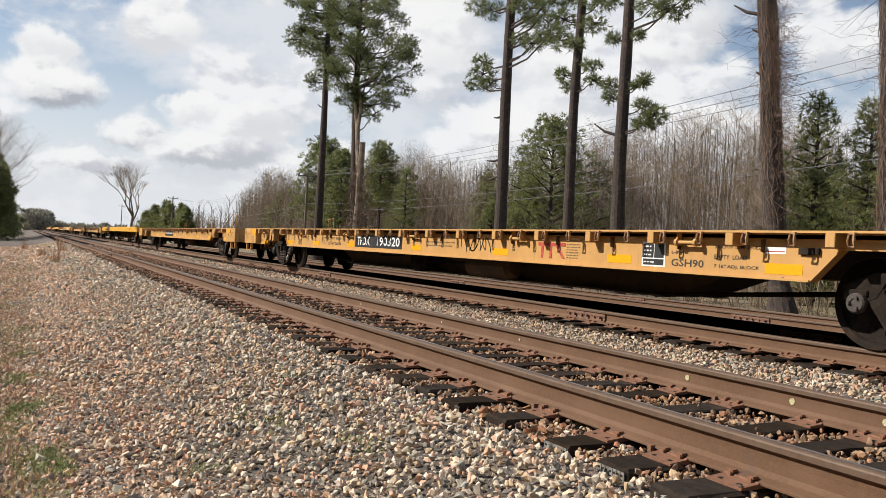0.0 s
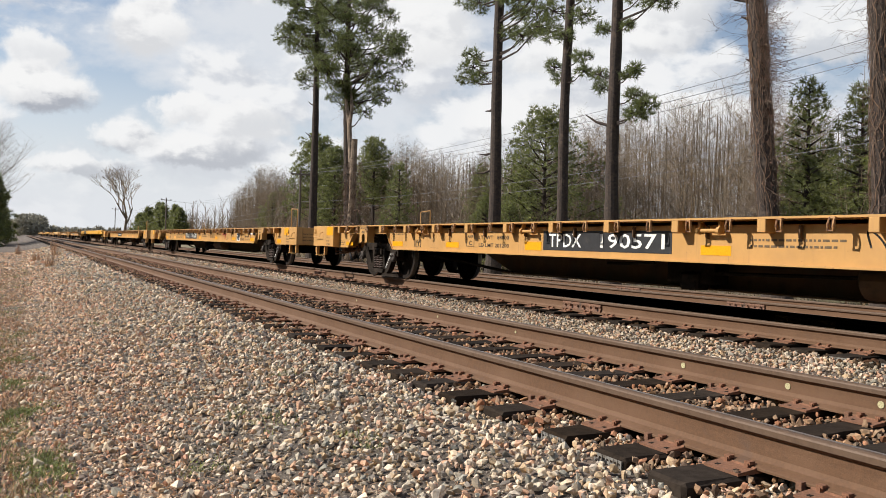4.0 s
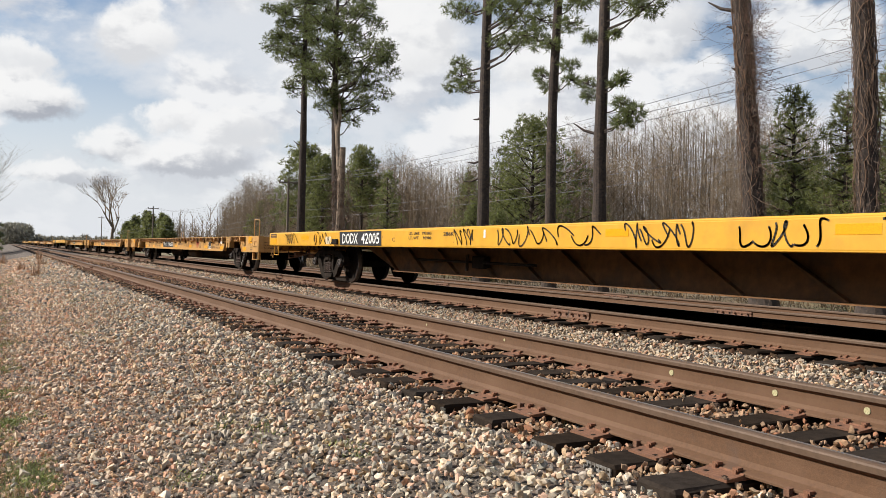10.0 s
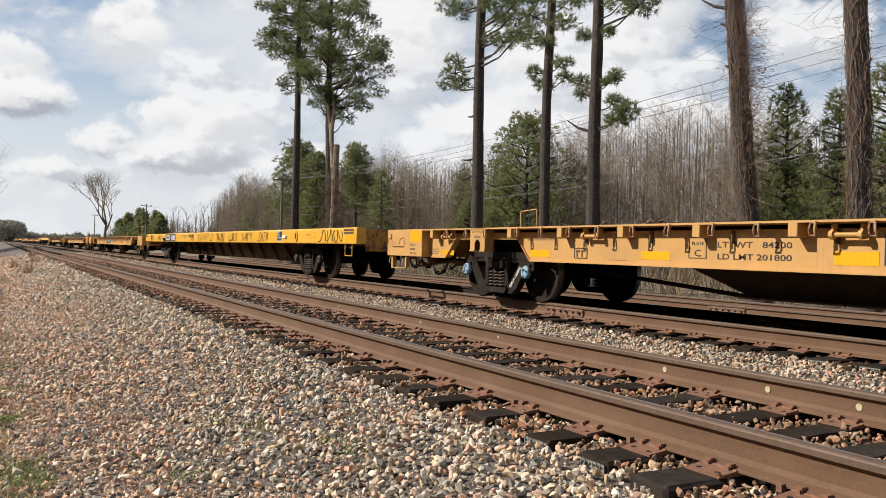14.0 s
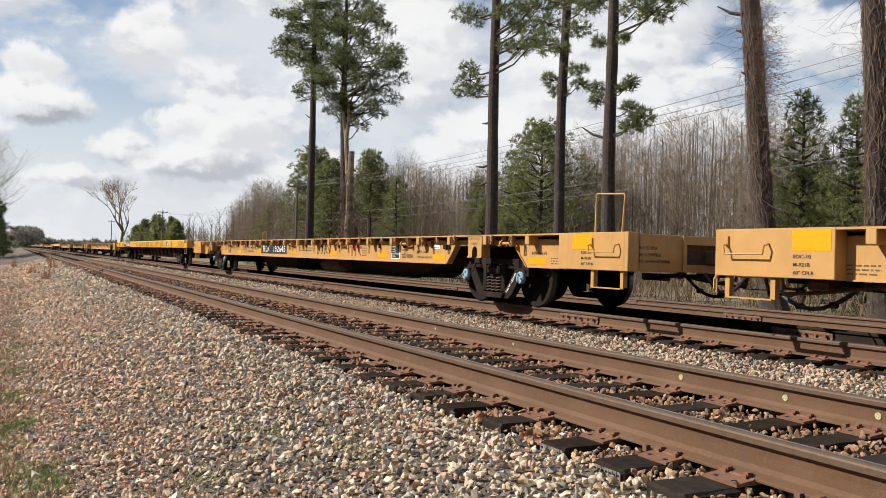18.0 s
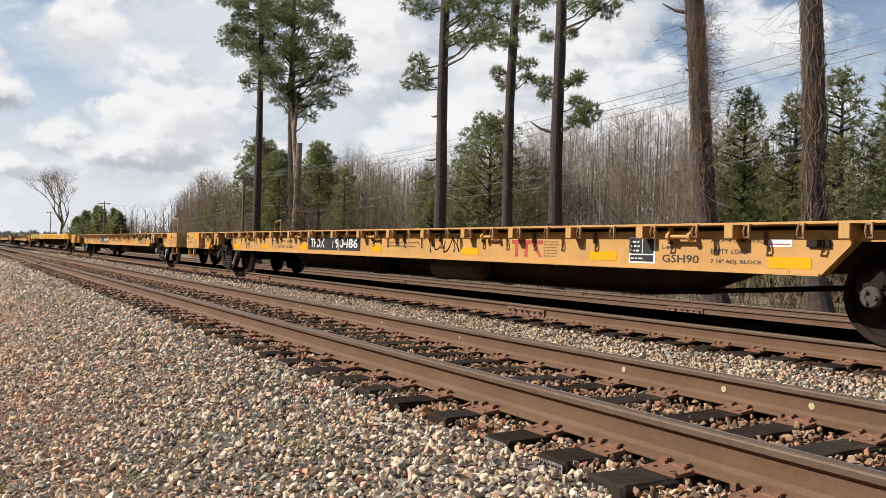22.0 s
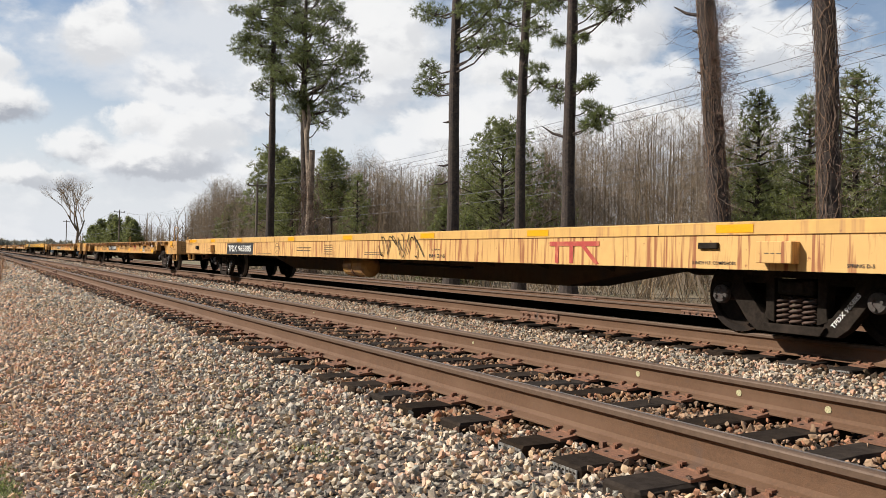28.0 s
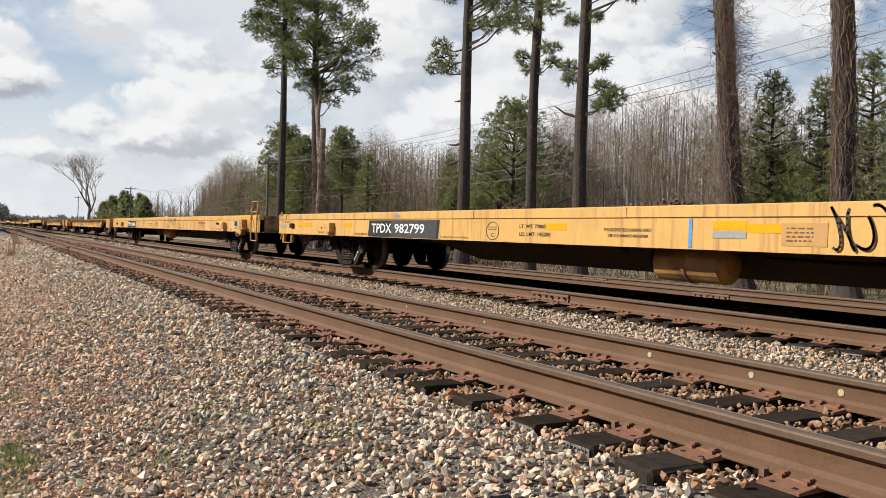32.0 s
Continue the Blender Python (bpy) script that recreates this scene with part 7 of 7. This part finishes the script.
def make_woods():
    rng = random.Random(21)
    kinds = []
    for k in range(9):
        w, f = bare_tree_soup(9.7, 50 + k, rng.uniform(0.15, 0.25), 64, rng.uniform(0.035, 0.065))
        mats = ((M_TWIG_RED, M_TWIG_RED), (M_TWIG, M_TWIG), (M_TWIG_PALE, M_TWIG_PALE))[k % 3]
        kinds.append((w.mesh("trunk", mats[0]), f.mesh("twig_crown", mats[1])))
    for k in range(200):
        x = rng.uniform(27, 42)
        y = x * rng.uniform(0.45, 1.0) + (rng.uniform(0, 1) ** 1.4) * x * 3.2
        h = tree_top(x, y) * rng.uniform(0.66, 1.06) / 9.7
        a, b = kinds[rng.randrange(9)]
        tree = thing("bare_tree", "slender leafless grey tree at the edge of the woods", "tree", pose(x, y, ground_z(x), rng.uniform(-3, 3), rng.uniform(-3, 3), rng.uniform(0, 360)), "leafless trees of the woods")
        tree.scale = (h, h, h)
        part("trunk", a, M_TWIG, tree)
        part("twig_crown", b, M_TWIG, tree)
    # the depth of the woods behind them, joined
    rng = np.random.default_rng(22)
    s = Soup()
    for k in range(4600):
        x = rng.uniform(28, 66)
        y = x * rng.uniform(0.35, 4.6)
        h = tree_top(x, y) * rng.uniform(0.55, 1.0)
        lean = rng.normal(0, 0.02, 2) * h
        z = ground_z(x)
        r = rng.uniform(0.014, 0.040)
        limb(s, [(x, y, z), (x + lean[0], y + lean[1], z + h)], [r, 0.012], 3)
        for _ in range(14):
            q = rng.uniform(0.1, 0.99)
            a, ln = rng.uniform(0, 6.3), rng.uniform(0.5, 1.9)
            p = Vector((x + lean[0] * q, y + lean[1] * q, z + h * q))
            limb(s, [p, p + Vector((math.cos(a) * ln * 0.9, math.sin(a) * ln * 0.9, ln * rng.uniform(0.2, 0.9)))], [0.012, 0.005], 3)
    tagged(new("woods", s.mesh("woods", M_TWIG_RED)), "dense leafless grey-brown winter woods", "woods", kind="stuff")
    s = Soup()
    for k in range(6500):                          # underbrush along the edge
        x = rng.uniform(17, 44)
        y = x * rng.uniform(0.40, 4.6)
        z = ground_z(x)
        hh = 0.6 + 3.2 * rng.uniform() ** 2
        for _ in range(3):
            a = rng.uniform(0, 6.3)
            ln = hh * rng.uniform(0.6, 1.1)
            p1 = Vector((x + math.cos(a) * 0.3 * ln, y + math.sin(a) * 0.3 * ln, z + ln * 0.7))
            limb(s, [(x, y, z), p1, p1 + Vector((math.cos(a + 1) * 0.3, math.sin(a + 1) * 0.3, 0.25 * ln))], [0.014, 0.010, 0.004], 3)
    tagged(new("underbrush", s.mesh("underbrush", M_TWIG)), "brown tangled underbrush at the foot of the woods", "underbrush", kind="stuff")


make_woods()


def evergreen(x, y, h, r, seed, label="dark green bushy evergreen tree", shape=0.75, density=1.0, blade=0.34, width=0.05, bottom=0.08):
    """A bushy pine or cedar: trunk, whorls of limbs, and sprays that leave an uneven outline."""
    rng = np.random.default_rng(seed)
    z = ground_z(x)
    tree = thing("evergreen_tree", label, "tree", pose(x, y, z), "evergreens of the woods")
    trunk, wood, leaf = Soup(), Soup(), Soup()
    limb(trunk, [(0, 0, 0), (0.05, 0.03, h * 0.5), (0, 0, h * 0.97)], [0.02 * h, 0.013 * h, 0.02], 7)
    n = int(46 * density)
    for k in range(n):
        s = bottom + (1 - bottom) * (k / n) ** 0.9
        rr = r * (1 - s) ** shape * rng.uniform(0.55, 1.12) + 0.12
        a = k * 2.4 + rng.uniform(-0.5, 0.5)
        c = Vector((math.cos(a) * rr, math.sin(a) * rr, h * s + 0.12 * rr))
        root = Vector((0, 0, h * s - 0.25 * rr))
        limb(wood, [root, root.lerp(c, 0.6), c], [0.05, 0.03, 0.012], 4)
        for q in ((1.0, 0.55) if rr > 0.8 else (1.0,)):
            p = root.lerp(c, q)
            clump(leaf, None, p, np.array(p[:]), min(0.8, 0.26 + 0.18 * rr) * rng.uniform(0.7, 1.2), int(16 * density ** 0.5), rng, blade * 0.8, width * 0.40, 9, 0.75)
    part("trunk", trunk.mesh("trunk", M_BARK), M_BARK, tree)
    part("branchwork", wood.mesh("branchwork", M_BARK), M_BARK, tree)
    part("crown", leaf.mesh("crown", M_NEEDLE_DARK), M_NEEDLE_DARK, tree, "uneven dark green crown")
    return tree


def make_evergreens():
    evergreen(24, 39.4, 9.2, 4.6, 1, "broad olive-green pine at the edge of the woods", shape=0.5, density=1.9)
    evergreen(24.5, 42.3, 6.2, 2.2, 2, density=1.1)
    evergreen(26, 86.5, 13.0, 4.6, 3, "tall dark pine standing behind the pines", 0.5, 1.6, 0.5, 0.08, 0.3)
    evergreen(26, 80.5, 11.0, 3.6, 4, "tall dark pine standing behind the pines", 0.55, 1.3, 0.5, 0.08, 0.25)
    evergreen(26, 70.0, 10.8, 3.0, 5, "tall dark pine standing behind the pines", 0.5, 1.2, 0.45, 0.07, 0.45)
    evergreen(25, 62.0, 8.0, 2.2, 6, density=1.0)
    evergreen(24, 21.5, 4.6, 1.6, 7, shape=0.55, density=1.2, bottom=0.2)
    evergreen(18.5, 36.6, 3.9, 1.3, 8, "small dense cedar at the foot of the woods", 0.9, 1.2, 0.22, 0.04, 0.02)
    evergreen(18.6, 34.4, 3.4, 1.2, 9, "small dense cedar at the foot of the woods", 0.9, 1.2, 0.22, 0.04, 0.02)
    evergreen(22, 20.0, 7.5, 1.7, 10, "young green pine at the edge of the woods", 0.75, 1.2, 0.32, 0.038)
    evergreen(22, 17.9, 6.9, 1.5, 11, "young green pine at the edge of the woods", 0.75, 1.2, 0.32, 0.038)
    evergreen(22, 16.2, 7.6, 2.0, 12, "young green pine at the edge of the woods", 0.75, 1.2, 0.32, 0.038)
    evergreen(21.5, 13.6, 7.2, 2.2, 13, "young green pine at the edge of the woods", 0.6, 1.4)
    evergreen(23.5, 18.6, 5.0, 1.7, 17, "young green pine at the edge of the woods", 0.6, 1.2)
    evergreen(30, 57.0, 7.5, 2.6, 14, density=1.1)
    evergreen(34, 130, 9.0, 3.4, 15, density=1.0, blade=0.5, width=0.09)
    evergreen(30, 118, 8.0, 3.0, 16, density=1.0, blade=0.5, width=0.09)
    for k, (x, y, h, r) in enumerate(((30, 262, 8.2, 4.5), (30, 246, 9.6, 4.0), (31, 232, 10.6, 4.2), (30, 219, 9.4, 3.6), (31, 207, 9.0, 3.6), (30, 196, 7.4, 3.0), (27, 178, 7.2, 2.4), (34, 280, 8.5, 5.0), (36, 300, 9.0, 5.0))):
        evergreen(x, y, h, r, 30 + k, "dark green conifer in the distance", 0.7, 0.8, 0.9, 0.16)


make_evergreens()


def make_lone_tree():
    x, y = 16.0, 172.0
    tree = thing("bare_tree", "lone leafless tree with a broad crown in the distance", "tree", pose(x, y, ground_z(x)))
    rng = random.Random(9)
    wood, fine = Soup(), Soup()

    def grow(p, d, ln, r, depth):
        q = p + d * ln
        limb(wood if depth < 2 else fine, [p, p.lerp(q, 0.5) + Vector((rng.gauss(0, 0.05), rng.gauss(0, 0.05), 0)) * ln, q], [r, r * 0.85, r * 0.7], 6 if depth < 2 else 3)
        if depth == 6:
            return
        for k in range(3 if depth else 4):
            a, tilt = rng.uniform(0, 6.3), rng.uniform(0.26, 0.66)
            e = (d + Vector((math.cos(a), math.sin(a), 0.08)) * tilt).normalized()
            grow(p.lerp(q, rng.uniform(0.7, 1.0)), e, ln * rng.uniform(0.62, 0.82), r * 0.56, depth + 1)
    grow(Vector((0, 0, 0)), Vector((0, 0.06, 1)).normalized(), 5.3, 0.30, 0)
    part("trunk", wood.mesh("trunk", M_TWIG_RED), M_TWIG_RED, tree)
    part("twig_crown", fine.mesh("twig_crown", M_TWIG), M_TWIG, tree)


make_lone_tree()


# pale greyish tone: distance haze is mixed into the colour of these trees
M_FAR = material("haze_paled_far_trees", (0.40, 0.375, 0.30), 0.95, grain=0.05, contrast=0.25, per_island=0.35, spec=0.1)


def make_distance():
    """Far tree belts, and the trees on the near side of the line."""
    rng = np.random.default_rng(61)
    s, t = Soup(), Soup()
    for k in range(420):
        x, y = rng.uniform(10, 260), rng.uniform(430, 620)
        h = rng.uniform(2.5, 5.5)
        clump(s, None, (0, 0, 0), (x, y, ground_z(x) + h * 0.5), h * 0.5, 34, rng, 2.0, 0.5, 7, 1.0)
    for k in range(46):
        x, y = rng.uniform(-4, 6), rng.uniform(430, 470)
        h = rng.uniform(5, 11)
        clump(s, None, (0, 0, 0), (x, y, h * 0.5), h * 0.42, 60, rng, 2.0, 0.5, 7, 1.0)
    tagged(new("far_tree_belt", s.mesh("far_tree_belt", M_FAR)), "low dark tree belt along the horizon", "trees", kind="stuff")
    for k in range(900):
        x, y = rng.uniform(28, 130), rng.uniform(150, 430)
        if x < 28 + (y - 150) * 0.05:
            continue
        z, h = ground_z(x), rng.uniform(5, 10)
        limb(t, [(x, y, z), (x, y, z + h)], [0.14, 0.04], 3)
        for _ in range(9):
            q, a, ln = rng.uniform(0.25, 0.95), rng.uniform(0, 6.3), rng.uniform(0.8, 2.4)
            p = Vector((x, y, z + h * q))
            limb(t, [p, p + Vector((math.cos(a) * ln * 0.7, math.sin(a) * ln * 0.7, ln))], [0.05, 0.02], 3)
    tagged(new("far_woods", t.mesh("far_woods", M_TWIG_RED)), "leafless brown woods in the distance", "woods", kind="stuff")
    for k, (x, y, h, r) in enumerate(((-6.0, 104, 8.5, 2.6), (-6.6, 112, 10.5, 2.8), (-6.3, 122, 9.5, 2.8), (-6.2, 134, 8.0, 2.6), (-7.5, 118, 12.0, 3.2))):
        evergreen(x, y, h, r, 80 + k, "dark evergreen beside the line in the distance", 0.5, 1.0, 0.7, 0.12)
    for k, (x, y, h) in enumerate(((-6.0, 108, 1.25), (-6.4, 116, 1.4), (-6.6, 128, 1.45), (-6.2, 122, 1.2))):
        w, f = bare_tree_soup(10.5, 90 + k, 0.28, 60, 0.16)
        tree = thing("bare_tree", "leafless tree beside the line in the distance", "tree", pose(x, y, ground_z(x)))
        tree.scale = (h, h, h)
        part("trunk", w.mesh("trunk", M_TWIG_RED), M_TWIG_RED, tree)
        part("twig_crown", f.mesh("twig_crown", M_TWIG_RED), M_TWIG_RED, tree)


make_distance()


def make_sky_screen_woods():
    """Unseen woods added on the near side and behind, to block low sky light."""
    rng = np.random.default_rng(71)
    s = Soup()
    for k in range(900):
        y = rng.uniform(-70, 150)
        x = -17 - rng.uniform(0, 6)
        h = rng.uniform(6.5, 10.5)
        z = ground_z(x)
        limb(s, [(x, y, z), (x, y, z + h * 0.9)], [0.12, 0.04], 4)
        clump(s, None, (0, 0, 0), (x, y, z + h * 0.55), h * 0.42, 30, rng, 0.9, 0.16, 7, 1.0)
    for k in range(420):
        a = rng.uniform(-3.3, 0.2)
        x, y = 4 + 46 * math.cos(a), -14 + 40 * math.sin(a)
        if x < -14 or y > -12:
            continue
        h = rng.uniform(5, 10)
        clump(s, None, (0, 0, 0), (x, y, ground_z(x) + h * 0.5), h * 0.45, 30, rng, 1.0, 0.18, 7, 1.0)
    tagged(new("near_side_woods", s.mesh("near_side_woods", M_NEEDLE_DARK)), "unseen evergreen woods added on the near side to block low sky light", "woods", kind="stuff")


make_sky_screen_woods()

M_POLE = material("weathered_pole_wood", (0.14, 0.11, 0.085), 0.9, grain=10, contrast=0.3, bump=0.3)
M_WIRE = material("grey_wire", (0.16, 0.16, 0.17), 0.6, grain=5, contrast=0.1)


def make_power_line():
    """Poles along the far side of the line, with sagging wires."""
    px, ys, tops = 20.0, (-12.0, 73.0, 150.0, 235.0), (9.2, 7.0, 7.4, 8.0)
    pole = None
    for y, z in zip(ys, tops):
        p = thing("utility_pole", "weathered wooden utility pole with a crossarm", "utility pole", pose(px, y, ground_z(px)), "poles of the power line")
        h = z - ground_z(px)
        bm = bmesh.new()
        rod(bm, (0, 0, 0), (0, 0, h + 0.3), 0.13, 0.09, 10)
        part("post", bm, M_POLE, p)
        bm = bmesh.new()
        box(bm, -0.9, 0.9, -0.06, 0.06, h - 0.15, h - 0.03)
        part("crossarm", bm, M_POLE, p)
        for x in (-0.8, 0, 0.8):
            bm = bmesh.new()
            lathe(bm, [(0.03, 0), (0.05, 0.03), (0.03, 0.08), (0.045, 0.11), (0.02, 0.15)], 8, "z")
            part("insulator", bm, M_CAST, p, at=pose(x, 0, h - 0.03))
    for k, (dx, dz, sag) in enumerate(((-0.8, 0.12, 1.55), (0, -0.02, 1.5), (0.8, 0.12, 1.75), (0.15, -2.6, 1.2), (0.15, -3.3, 1.0))):
        for (y0, z0), (y1, z1) in zip(zip(ys, tops), list(zip(ys, tops))[1:]):
            s = Soup()
            pts = [(px + dx, y0 + (y1 - y0) * i / 16, z0 + dz + (z1 - z0) * i / 16 - sag * 4 * (i / 16) * (1 - i / 16)) for i in range(17)]
            limb(s, pts, [0.011] * 17, 4)
            tagged(new("power_line", s.mesh("power_line", M_WIRE)), "thin grey wire sagging between the utility poles", "wire", "wires of the power line")


make_power_line()

motions()
